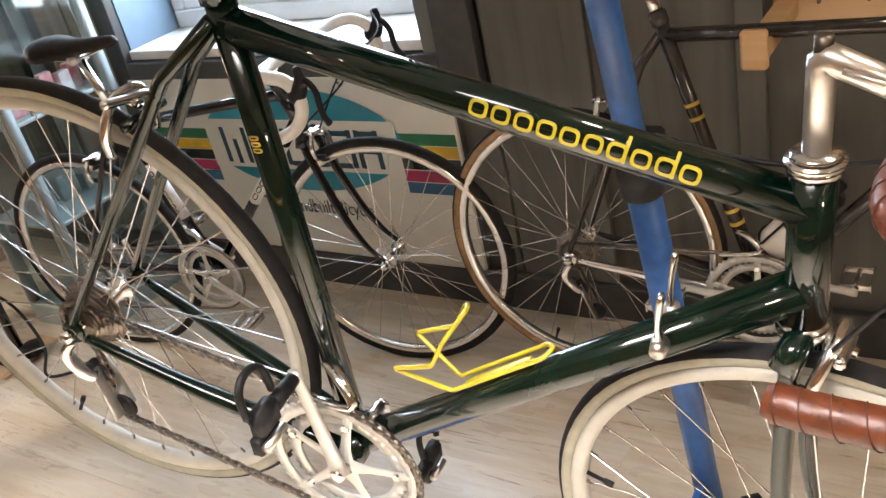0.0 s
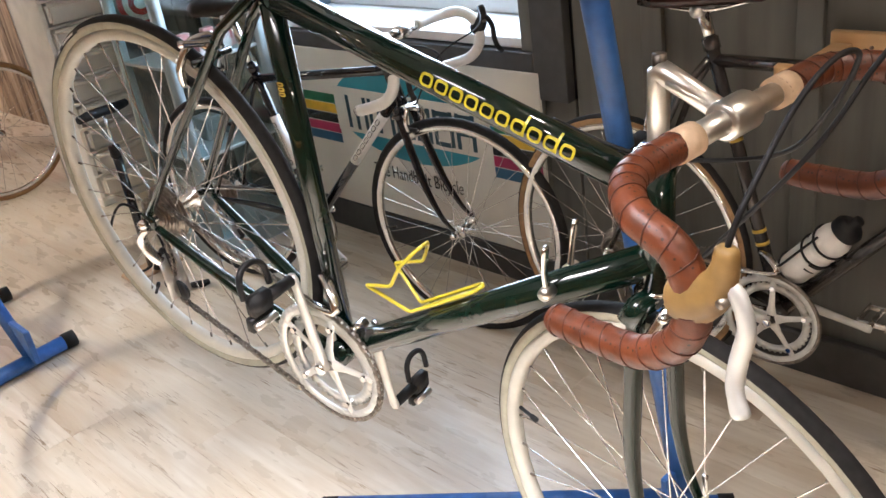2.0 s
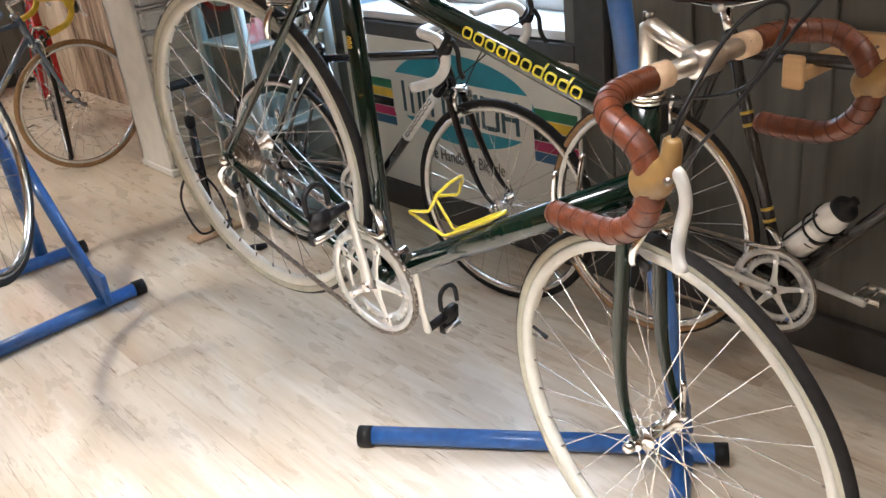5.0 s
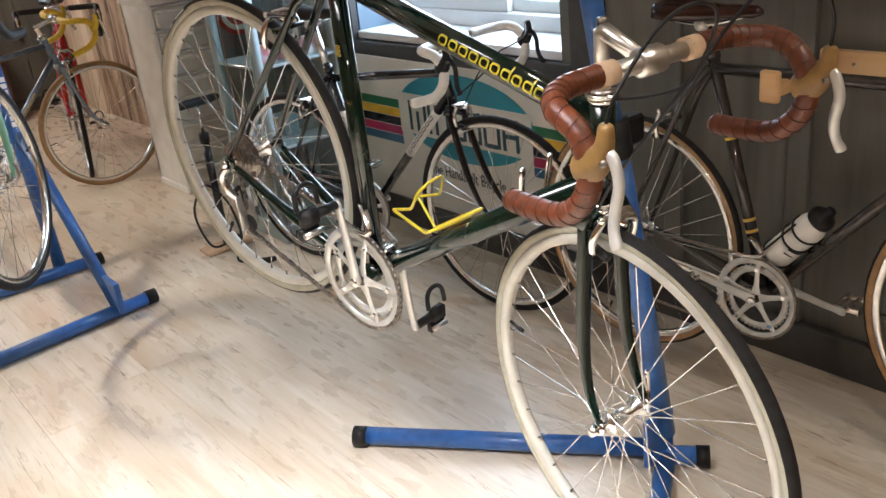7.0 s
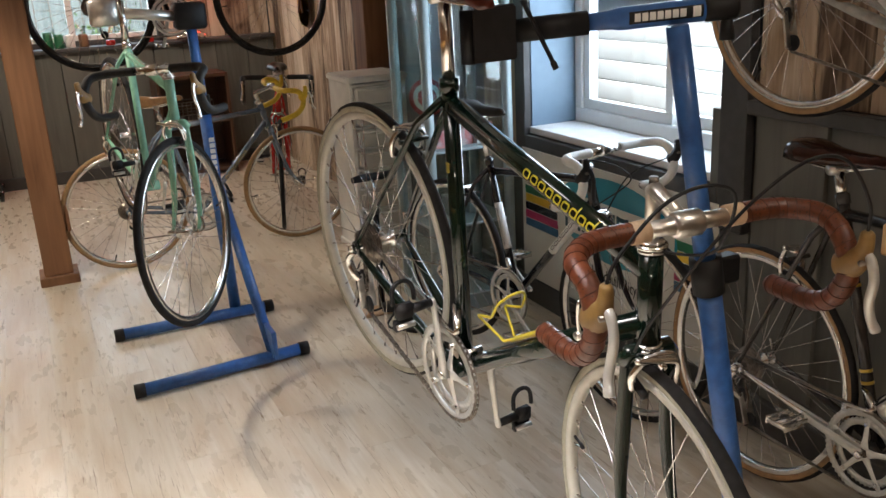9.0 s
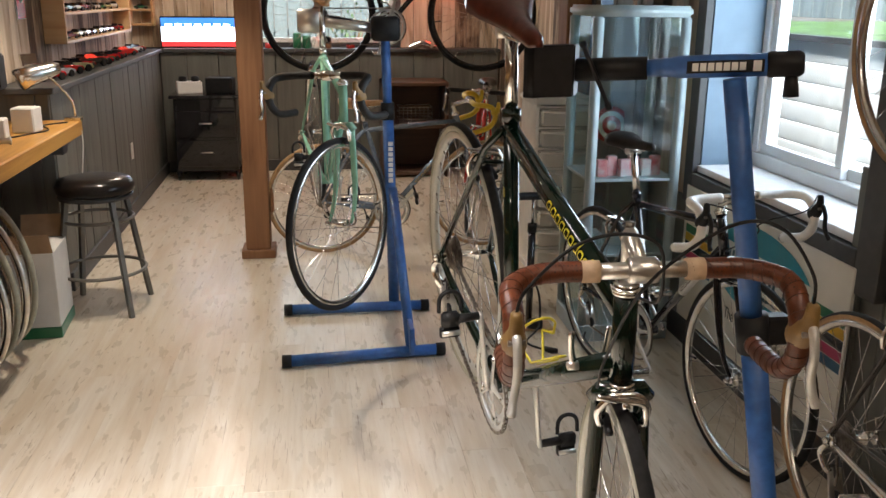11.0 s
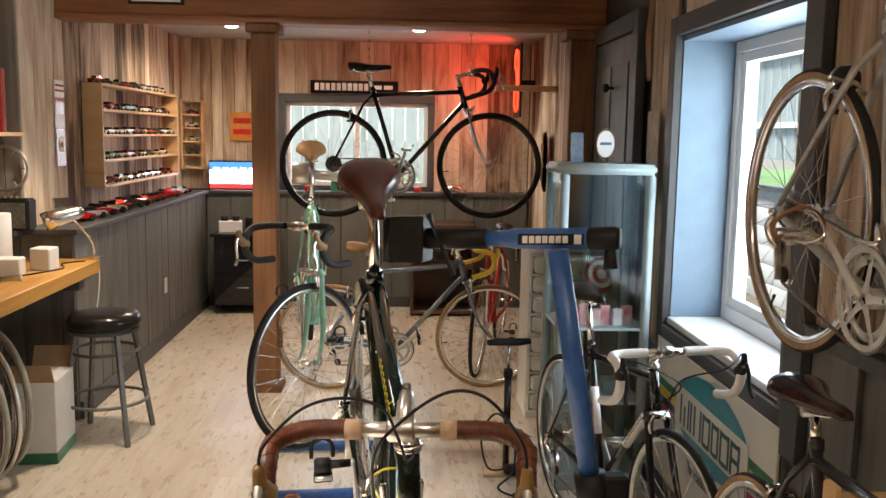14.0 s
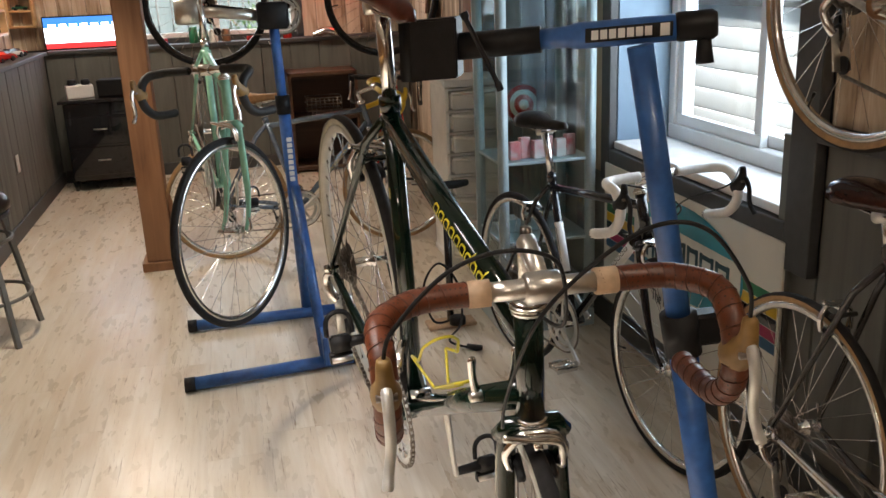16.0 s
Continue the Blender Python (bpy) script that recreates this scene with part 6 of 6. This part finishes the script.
part("carton", bx(-0.10, 0.10, -0.15, 0.15, 0.052, 0.40, bevel=0.003), M_BOXW, sb, smooth=False)
part("green_foot", bx(-0.103, 0.103, -0.153, 0.153, 0, 0.052, bevel=0.003), M_SGREEN, sb, smooth=False)
for s in (-1, 1):
    bm = bx(-0.10, 0.10, -0.001, 0.001, 0, 0.11)
    part("flap", bm, M_CARD, sb, m=pose(0, s * 0.15, 0.40, -s * 28, 0, 0), smooth=False)
stl = thing("bar_stool", pose(-1.585, 2.17, 0), "grey metal stool with a round black padded seat", "stool")
part("cushion", lt([(0.0, 0.665), (0.10, 0.664), (0.165, 0.652), (0.185, 0.625), (0.182, 0.595), (0.165, 0.582), (0.0, 0.58)], 40, "Z"), M_BLKLEATHER, stl)
part("seat_ring", lt([(0.16, 0.56), (0.175, 0.562), (0.175, 0.579), (0.16, 0.58)], 36, "Z", closed=True), M_TRIM, stl)
M_GUNMETAL = mat("grey_stool_metal", (0.19, 0.185, 0.17), 0.4, 0.5, 0.1, 20)
for k in range(4):
    a = radians(40 + 90 * k)
    c, s = math.cos(a), math.sin(a)
    lg = part("leg", tb([(0.15 * c, 0.15 * s, 0.57), (0.245 * c, 0.245 * s, 0.0)], 0.0155, 4), M_GUNMETAL, stl, smooth=False)
for z, rr in ((0.20, 0.205), (0.46, 0.165)):
    part("foot_ring", tb([(rr * math.cos(a), rr * math.sin(a), z) for a in [2 * math.pi * k / 40 for k in range(40)]], 0.009, 8, closed=True), M_GUNMETAL, stl)

# ---- shelves with model cars ----
def shelf(name, label, m, L, H, D, levels):
    t = thing(name, m, label, "shelf")
    for x in (0, L - 0.02):
        part("side_panel", bx(x, x + 0.02, -D, 0, 0, H, bevel=0.002), M_PINE, t, smooth=False)
    for k in range(levels):
        z = (H - 0.018) * k / (levels - 1)
        part("shelf_board", bx(0.021, L - 0.021, -D, -0.002, z, z + 0.018, bevel=0.002), M_PINE, t, smooth=False)
    return t


SH1 = Matrix(((0, -1, 0, UPPER_LEFT + 0.004), (1, 0, 0, 3.3), (0, 0, 1, 1.22), (0, 0, 0, 1)))
shelf("wall_shelf", "pine wall shelf with rows of model cars", SH1, 1.9, 0.66, 0.125, 5)
SH2 = pose(-2.05, UPPER_BACK - 0.002, 1.24)
shelf("wall_shelf", "narrow pine wall shelf in the corner", SH2, 0.2, 0.62, 0.1, 6)
CARS = [mat("model_car_" + n, c, 0.2, 0, 0.05, 40, 0, 1.0) for n, c in (("red", (0.40, 0.01, 0.01)), ("dark", (0.015, 0.015, 0.02)), ("white", (0.6, 0.58, 0.54)), ("green", (0.03, 0.12, 0.06)), ("chrome", (0.4, 0.4, 0.42)), ("maroon", (0.16, 0.01, 0.02)), ("cream", (0.5, 0.4, 0.22)))]
me_wheel = kept("model_wheel", lambda: lathe(bmesh.new(), [(0.006, -0.005), (0.010, -0.005), (0.011, -0.003), (0.011, 0.003), (0.010, 0.005), (0.006, 0.005)], 12))


def model_car(m, k, s):
    c = thing("model_car", m @ Matrix.Scale(s, 4), "small glossy die-cast model car", "model car", "model cars")
    ln = 0.058 + 0.01 * (k % 3)

    def shell():
        bm = bmesh.new()
        side = [(-ln, 0.009), (-ln, 0.022), (-ln * 0.8, 0.027), (-ln * 0.2, 0.029), (ln * 0.6, 0.027), (ln * 0.95, 0.022), (ln, 0.010)]
        a = [bm.verts.new((x, -0.022, z)) for x, z in side]
        b = [bm.verts.new((x, 0.022, z)) for x, z in side]
        n = len(side)
        for i in range(n):
            bm.faces.new((a[i], a[(i + 1) % n], b[(i + 1) % n], b[i]))
        bm.faces.new(a[::-1]), bm.faces.new(b)
        bmesh.ops.bevel(bm, geom=list(bm.edges), offset=0.003, segments=1, affect="EDGES")
        return bm

    hung("car_body", kept(f"car_{k % 3}_{k % 7}", shell), CARS[k % 7], c)

    def cabin():
        bm = bmesh.new()
        lo = [bm.verts.new(v) for v in ((-ln * 0.62, -0.019, 0.027), (ln * 0.35, -0.019, 0.027), (ln * 0.35, 0.019, 0.027), (-ln * 0.62, 0.019, 0.027))]
        hi = [bm.verts.new(v) for v in ((-ln * 0.42, -0.015, 0.041), (ln * 0.08, -0.015, 0.041), (ln * 0.08, 0.015, 0.041), (-ln * 0.42, 0.015, 0.041))]
        bm.faces.new(hi)
        for i in range(4):
            bm.faces.new((lo[i], lo[(i + 1) % 4], hi[(i + 1) % 4], hi[i]))
        return bm

    hung("cabin", kept(f"cabin_{k % 3}", cabin), M_BLKPAINT, c)
    for x in (-ln * 0.6, ln * 0.62):
        for y in (-0.02, 0.02):
            hung("wheel", me_wheel, M_CHROME if k % 4 == 0 else M_RUBBER, c, m=pose(x, y, 0.011))


r = random.Random(9)
k = 0
for lev in range(5):
    z = 1.22 + (0.66 - 0.018) * lev / 4 + 0.018
    y = 3.40
    while y < 5.12:
        k += r.choice((1, 2, 3))
        model_car(pose(UPPER_LEFT + 0.068, y, z, 0, 0, 90 + r.uniform(-14, 14)), k, r.uniform(0.95, 1.25))
        y += r.uniform(0.17, 0.21)
for lev in range(1, 5):
    model_car(pose(-1.95, UPPER_BACK - 0.055, 1.24 + (0.62 - 0.018) * lev / 5 + 0.018, 0, 0, r.uniform(-10, 10)), lev * 3, 1.0)
y = 2.78
while y < 5.4:
    k += 1
    model_car(pose(UPPER_LEFT + 0.14, y, LEDGE, 0, 0, 60 + r.uniform(-12, 12)), (0 if k % 2 else k), r.uniform(1.75, 2.1) if y < 4 else r.uniform(1.4, 1.7))
    y += r.uniform(0.15, 0.2)

# ---- things on and by the walls ----
amp = thing("guitar_amp", pose(-2.13, 2.335, LEDGE), "small black amplifier with a grey grille on the ledge", "amplifier")
part("case", bx(-0.135, 0.135, -0.045, 0.06, 0, 0.165, bevel=0.008, seg=2), M_BLACK, amp, smooth=False)
M_GRILLE = mat("grey_grille_cloth", (0.10, 0.10, 0.085), 0.9, 0, 0.3, 180, 0.3)
part("grille", bx(-0.118, 0.118, -0.049, -0.0455, 0.012, 0.145, bevel=0.001), M_GRILLE, amp, smooth=False)
part("name_bar", bx(-0.04, 0.04, -0.052, -0.0495, 0.075, 0.092, bevel=0.001), M_WHITEP, amp, smooth=False)
for k in range(5):
    part("knob", lt([(0.006, 0.165), (0.006, 0.176)], 10, "Z", (-0.06 + 0.03 * k, 0, 0)), M_GOLD, amp)
ck = thing("rim_clock", pose(-2.14, 2.378, 1.38), "round wall clock made of a small silver ring", "clock")
part("ring", tb([(0.115 * math.cos(a), 0, 0.115 * math.sin(a)) for a in [2 * math.pi * k / 48 for k in range(48)]], 0.009, 8, closed=True), M_SATIN, ck)
for k in range(6):
    part("tick", tb([(0.075 * math.cos(k * 1.047), 0, 0.075 * math.sin(k * 1.047)), (0.107 * math.cos(k * 1.047), 0, 0.107 * math.sin(k * 1.047))], 0.005, 6), M_SATIN, ck)
plain_box("black_speaker", "small black box on the wall", "speaker", pose(-2.25, 2.34, 1.31), 0.09, 0.07, 0.12, M_BLACK)
ps = thing("wall_shelf", pose(-2.15, 1.9, 1.55), "short pine shelf of red and white packets", "shelf")
part("shelf_board", bx(-0.148, 0.13, -0.4, 0.45, 0, 0.02, bevel=0.003), M_PINE, ps, smooth=False)
for k in range(9):
    plain_box("packet", "red and white packet on the wall shelf", "packet", pose(-2.20 + 0.11 * (k % 2), 2.27 - 0.075 * k, 1.57, 0, 0, 12 * (k % 3)), 0.07, 0.1, 0.16 + 0.08 * ((k * 2) % 3), (M_PKG, M_RED, M_SGREEN, M_PKG, M_WHITEP)[k % 5], "packets on the wall shelf")
for k in range(7):
    ht = thing("hanging_tool", pose(NEAR_LEFT + 0.02, 2.28 - 0.10 * k, 1.25), "wooden handled tool hung on the wall", "tool", "tools on the wall")
    part("handle", tb([(0, 0, -0.26), (0, 0, -0.12), (0, 0, -0.05)], [0.012, 0.015, 0.01], 10), M_PINE if k % 2 else M_BLACK, ht)
    part("head", tb([(0, -0.03, -0.02), (0, 0.03, -0.02)], 0.016, 10), M_SATIN, ht)
plain_box("wall_poster", "white printed card with plain bars on the wall", "poster", Matrix.Translation((NEAR_LEFT + 0.004, 2.15, 1.28)), 0.006, 0.26, 0.18, M_WHITEP)
part("print_bar", bx(NEAR_LEFT + 0.008, NEAR_LEFT + 0.0095, 2.06, 2.25, 1.35, 1.39), M_BLACK, bpy.data.objects["wall_poster"], smooth=False, m=Matrix.Translation((NEAR_LEFT + 0.004, 2.15, 1.28)).inverted())
oilsign = thing("oil_sign", pose(UPPER_LEFT + 0.004, 2.92, 1.37), "tall red and white tin sign on the boards", "sign")
part("plate", bx(0, 0.006, -0.07, 0.07, 0, 0.5, bevel=0.002), M_WHITEP, oilsign, smooth=False)
for z0, z1, mt in ((0.0, 0.22, M_RED), (0.30, 0.40, M_RED), (0.43, 0.445, M_RED), (0.46, 0.475, M_RED)):
    part("red_field", bx(0.006, 0.0075, -0.066, 0.066, z0 + 0.004, z1), mt, oilsign, smooth=False)
part("disc", lt([(0.045, 0.0075), (0.045, 0.009)], 28, "X", (0, 0, 0.13)), M_WHITEP, oilsign)
part("star", lt([(0.02, 0.009), (0.02, 0.010)], 5, "X", (0, 0, 0.13)), M_RED, oilsign)
frm = plain_box("photo_frame", "small silver photo frame on the ledge", "frame", pose(UPPER_LEFT + 0.12, 2.62, LEDGE, -10, 0, 60), 0.10, 0.012, 0.15, M_ALLOY)

dr = thing("dresser", pose(-1.42, 5.45, 0), "black dresser on short feet with two drawers", "dresser")
part("carcass", bx(-0.25, 0.25, -0.17, 0.2, 0.08, 0.68, bevel=0.006), M_BLKPAINT, dr, smooth=False)
part("dresser_top", bx(-0.28, 0.28, -0.2, 0.22, 0.681, 0.71, bevel=0.006), M_BLKPAINT, dr, smooth=False)
for z in (0.12, 0.36):
    d = part("drawer", bx(-0.24, 0.24, -0.182, -0.171, z, z + 0.22, bevel=0.004), M_BLKPAINT, dr, smooth=False)
    part("handle", tb([(-0.05, -0.195, z + 0.12), (0.05, -0.195, z + 0.12)], 0.006, 8), M_SATIN, d)
for x in (-0.24, 0.24):
    for y in (-0.14, 0.16):
        part("foot", tb([(x, y, 0.08), (x, y, 0.0)], [0.025, 0.014], 10), M_BLKPAINT, dr)
tk = plain_box("model_truck", "white model truck on the dresser", "model truck", pose(-1.55, 5.42, 0.71, 0, 0, 12), 0.20, 0.13, 0.10, M_WHITEP)
plain_box("radio", "black and chrome radio on the dresser", "radio", pose(-1.30, 5.44, 0.71, 0, 0, -8), 0.22, 0.14, 0.13, M_BLACK)
for x in (-1.6, -1.5):
    pt = thing("small_pot", pose(x, 5.42, 0.8105), "small black round pot on the truck", "pot", "small pots")
    part("pot", lt([(0.0, 0.0), (0.03, 0.0), (0.034, 0.02), (0.03, 0.04), (0.0, 0.042)], 16, "Z"), M_BLACK, pt)

M_SCREEN = glow("sign_white_light", (0.75, 0.85, 1.0), 2.2)
M_SCRBLUE = glow("sign_blue_light", (0.05, 0.25, 0.9), 0.35)
M_SCRRED = glow("sign_red_light", (0.9, 0.05, 0.05), 0.28)
ls = thing("light_box_sign", pose(-1.48, 5.76, LEDGE), "lit box sign in blue, white and red on the ledge", "sign")
part("case", bx(-0.325, 0.325, 0.0, 0.05, 0, 0.26, bevel=0.006), M_BLACK, ls, smooth=False)
part("blue_field", bx(-0.315, 0.315, -0.004, -0.001, 0.175, 0.25), M_SCRBLUE, ls, smooth=False)
part("white_field", bx(-0.315, 0.315, -0.004, -0.001, 0.055, 0.174), M_SCREEN, ls, smooth=False)
part("red_field", bx(-0.315, 0.315, -0.004, -0.001, 0.012, 0.054), M_SCRRED, ls, smooth=False)
for k in range(7):
    part("name_block", bx(-0.28 + 0.08 * k, -0.225 + 0.08 * k, -0.0065, -0.0045, 0.09, 0.20), M_SCREEN, ls, smooth=False)
orange = mat("orange_sign_paint", (0.52, 0.20, 0.03), 0.4)
os_ = thing("orange_sign", pose(-1.51, UPPER_BACK - 0.021, 1.50), "orange tin sign with dark red bars on the boards", "sign")
part("plate", bx(-0.11, 0.11, -0.006, 0, 0, 0.26, bevel=0.002), orange, os_, smooth=False)
for z in (0.16, 0.06):
    part("print_bar", bx(-0.08, 0.08, -0.0075, -0.006, z, z + 0.05), M_RED, os_, smooth=False)
vw = thing("street_sign", pose(-0.49, UPPER_BACK - 0.024, 1.95), "black street sign with pale bars over the window", "sign")
part("plate", bx(-0.40, 0.40, -0.008, 0, 0, 0.115, bevel=0.003), M_BLKPAINT, vw, smooth=False)
for k in range(10):
    part("name_block", bx(-0.36 + 0.05 * k, -0.322 + 0.05 * k, -0.0095, -0.008, 0.025, 0.09), M_WHITEP, vw, smooth=False)
for k in range(2):
    part("print_bar", bx(0.17 + 0.1 * k, 0.25 + 0.1 * k, -0.0095, -0.008, 0.04, 0.075), M_WHITEP, vw, smooth=False)
fg = thing("framed_picture", pose(-1.48, 2.918, 2.31), "framed black and white striped picture on the beam", "picture")
part("frame", bx(-0.16, 0.16, -0.012, 0, 0, 0.1, bevel=0.003), M_BLACK, fg, smooth=False)
for k in range(3):
    part("stripe", bx(-0.14, 0.14, -0.014, -0.012, 0.015 + 0.028 * k, 0.03 + 0.028 * k), M_WHITEP, fg, smooth=False)
M_NEON = glow("red_neon", (1.0, 0.035, 0.012), 1.3)
ne = thing("neon_sign", pose(0.93, 5.35, 1.75), "upright red neon sign on a dark board", "neon sign")
part("backing", bx(0.01, 0.03, -0.2, 0.2, 0, 0.62, bevel=0.003), M_BLACK, ne, smooth=False)
part("neon_tube", tb(smooth_path([(0, -0.03, 0.05), (0, 0.07, 0.12), (0, 0.05, 0.22), (0, -0.06, 0.28), (0, -0.04, 0.38), (0, 0.06, 0.44), (0, 0.05, 0.52), (0, -0.02, 0.58)], 8), 0.008, 8), M_NEON, ne)
part("neon_tube", tb(smooth_path([(0, -0.13, 0.06), (0, -0.15, 0.3), (0, -0.12, 0.56)], 8), 0.008, 8), M_NEON, ne)
part("bracket", bx(0.03, 0.165, -0.02, 0.02, 0.28, 0.32), M_BLACK, ne, smooth=False)
li = new("neon_light", bpy.data.lights.new("neon_light", "AREA"))
li.data.shape, li.data.size, li.data.size_y, li.data.energy, li.data.color = "RECTANGLE", 0.25, 0.55, 1.9, (1.0, 0.06, 0.03)
li.matrix_world = look((0.90, 5.35, 2.05), (0.0, 5.6, 2.1))
wbk = thing("wood_bracket", pose(0.9, 4.4, 1.93), "pale wooden arm fixed to the boards", "bracket")
part("arm", bx(-0.25, 0.22, -0.03, 0.03, 0, 0.045, bevel=0.004), M_PINE, wbk, smooth=False)
sd = thing("wooden_sled_sign", pose(1.08, 4.6, 1.15), "yellow oval board with a dark cross on the wall", "sign")
bm = bmesh.new()
bm.faces.new([bm.verts.new((0, 0.14 * math.copysign(abs(math.cos(a)) ** 0.6, math.cos(a)), 0.24 + 0.24 * math.copysign(abs(math.sin(a)) ** 0.6, math.sin(a)))) for a in [2 * math.pi * k / 40 for k in range(40)]])
bmesh.ops.solidify(bm, geom=list(bm.faces), thickness=0.02)
part("board", bm, M_SYEL, sd, smooth=False)
for a in (-0.5, 0.5, 1.4):
    part("dark_bar", tb([(-0.022, -0.1 * math.sin(a), 0.24 - 0.16 * math.cos(a)), (-0.022, 0.1 * math.sin(a), 0.24 + 0.16 * math.cos(a))], 0.014, 6, flat=0.4), M_OLD, sd)
crate = thing("low_cupboard", pose(0.32, 5.45, 0), "dark wooden cupboard with an open shelf by the far wall", "cupboard")
for z in (0.02, 0.42, 0.78):
    part("shelf_board", bx(-0.28, 0.28, -0.2, 0.2, z, z + 0.03, bevel=0.003), M_DKWOOD, crate, smooth=False)
for x in (-0.28, 0.255):
    part("side_panel", bx(x, x + 0.025, -0.2, 0.2, 0, 0.81, bevel=0.003), M_DKWOOD, crate, smooth=False)
part("back_panel", bx(-0.255, 0.255, 0.185, 0.2, 0.05, 0.78), M_DKWOOD, crate, smooth=False)
bk = thing("wire_basket", pose(0.32, 5.36, 0.45), "dark wire basket with a plain plate on the shelf", "basket")
for z in (0.0, 0.05, 0.1, 0.15):
    part("wire", tb([(-0.14, -0.1, z), (0.14, -0.1, z), (0.14, 0.1, z), (-0.14, 0.1, z)], 0.004, 6, closed=True), M_STEEL, bk)
for k in range(9):
    x = -0.14 + 0.035 * k
    part("wire", tb([(x, -0.1, 0), (x, -0.1, 0.15)], 0.003, 6), M_STEEL, bk)
for k, (x, mt, hh) in enumerate(((-0.9, M_RED, 0.05), (-0.66, M_SGREEN, 0.13), (-0.58, M_SGREEN, 0.11), (-0.5, M_WHITEP, 0.1), (-0.40, M_OLD, 0.1), (-0.2, M_RED, 0.04), (0.1, M_RED, 0.05))):
    jb = thing("small_tin", pose(x, 5.74, LEDGE), "small coloured tin on the window ledge", "tin", "tins on the ledge")
    part("tin", lt([(0.0, 0.0), (0.034, 0.0), (0.036, 0.004), (0.036, hh - 0.006), (0.03, hh), (0.0, hh)], 18, "Z"), mt, jb)
ch = thing("chrome_model", pose(0.42, 5.62, LEDGE), "chrome model car on the ledge corner", "model car")
part("car_body", tb(smooth_path([(-0.12, 0, 0.02), (-0.06, 0, 0.035), (0.0, 0, 0.05), (0.06, 0, 0.035), (0.12, 0, 0.02)], 5), [0.02] * 4 + [0.035] * 13 + [0.02] * 4, 12), M_CHROME, ch)
ol = thing("outlet", pose(LEFT_X - 0.002, 4.22, 0.38), "white wall outlet plate on the panels", "outlet")
part("plate", bx(0, 0.006, -0.036, 0.036, 0, 0.115, bevel=0.002), M_WHITEP, ol, smooth=False)
for z in (0.03, 0.072):
    part("socket", bx(0.006, 0.0075, -0.015, 0.015, z, z + 0.026, bevel=0.0005), M_SILL, ol, smooth=False)
# pine hook on the wall that carries the grey bicycle by its top tube
wk = thing("wooden_hook", pose(0, -0.682, 0.862), "pine hook bracket screwed to the grey wall", "bracket")
part("back_block", bx(1.090, 1.111, -0.22, 0.028, -0.045, 0.035, bevel=0.003), M_PINE, wk, smooth=False)
part("arm", bx(0.838, 1.089, -0.022, 0.022, -0.020, 0.012, bevel=0.003), M_PINE, wk, smooth=False)
part("peg", bx(0.818, 0.837, -0.024, 0.024, -0.034, 0.040, bevel=0.005), M_PINE, wk, smooth=False)
for y in (-0.15, -0.06):
    part("screw", lt([(0.004, 1.086), (0.004, 1.091)], 10, "X", (0, y, 0.005)), M_STEEL, wk)
rd = thing("antler_rope", pose(1.10, 1.72, 1.86), "bundle of brown straps hung by the window", "strap")
for k in range(4):
    part("strap", tb(smooth_path([(-0.01, -0.03 + 0.02 * k, 0.45), (-0.03, -0.04 + 0.026 * k, 0.2), (-0.02, -0.02 + 0.012 * k, 0.0)], 6), 0.009, 8, flat=0.4), M_OLD, rd)
mp = plain_box("map_print", "faded paper map pinned on the barn boards", "print", Matrix.Translation((1.10, 1.68, 1.30)), 0.004, 0.18, 0.42, mat("faded_map_paper", (0.48, 0.40, 0.30), 0.7, 0, 0.25, 26, dark=(0.30, 0.33, 0.30)))
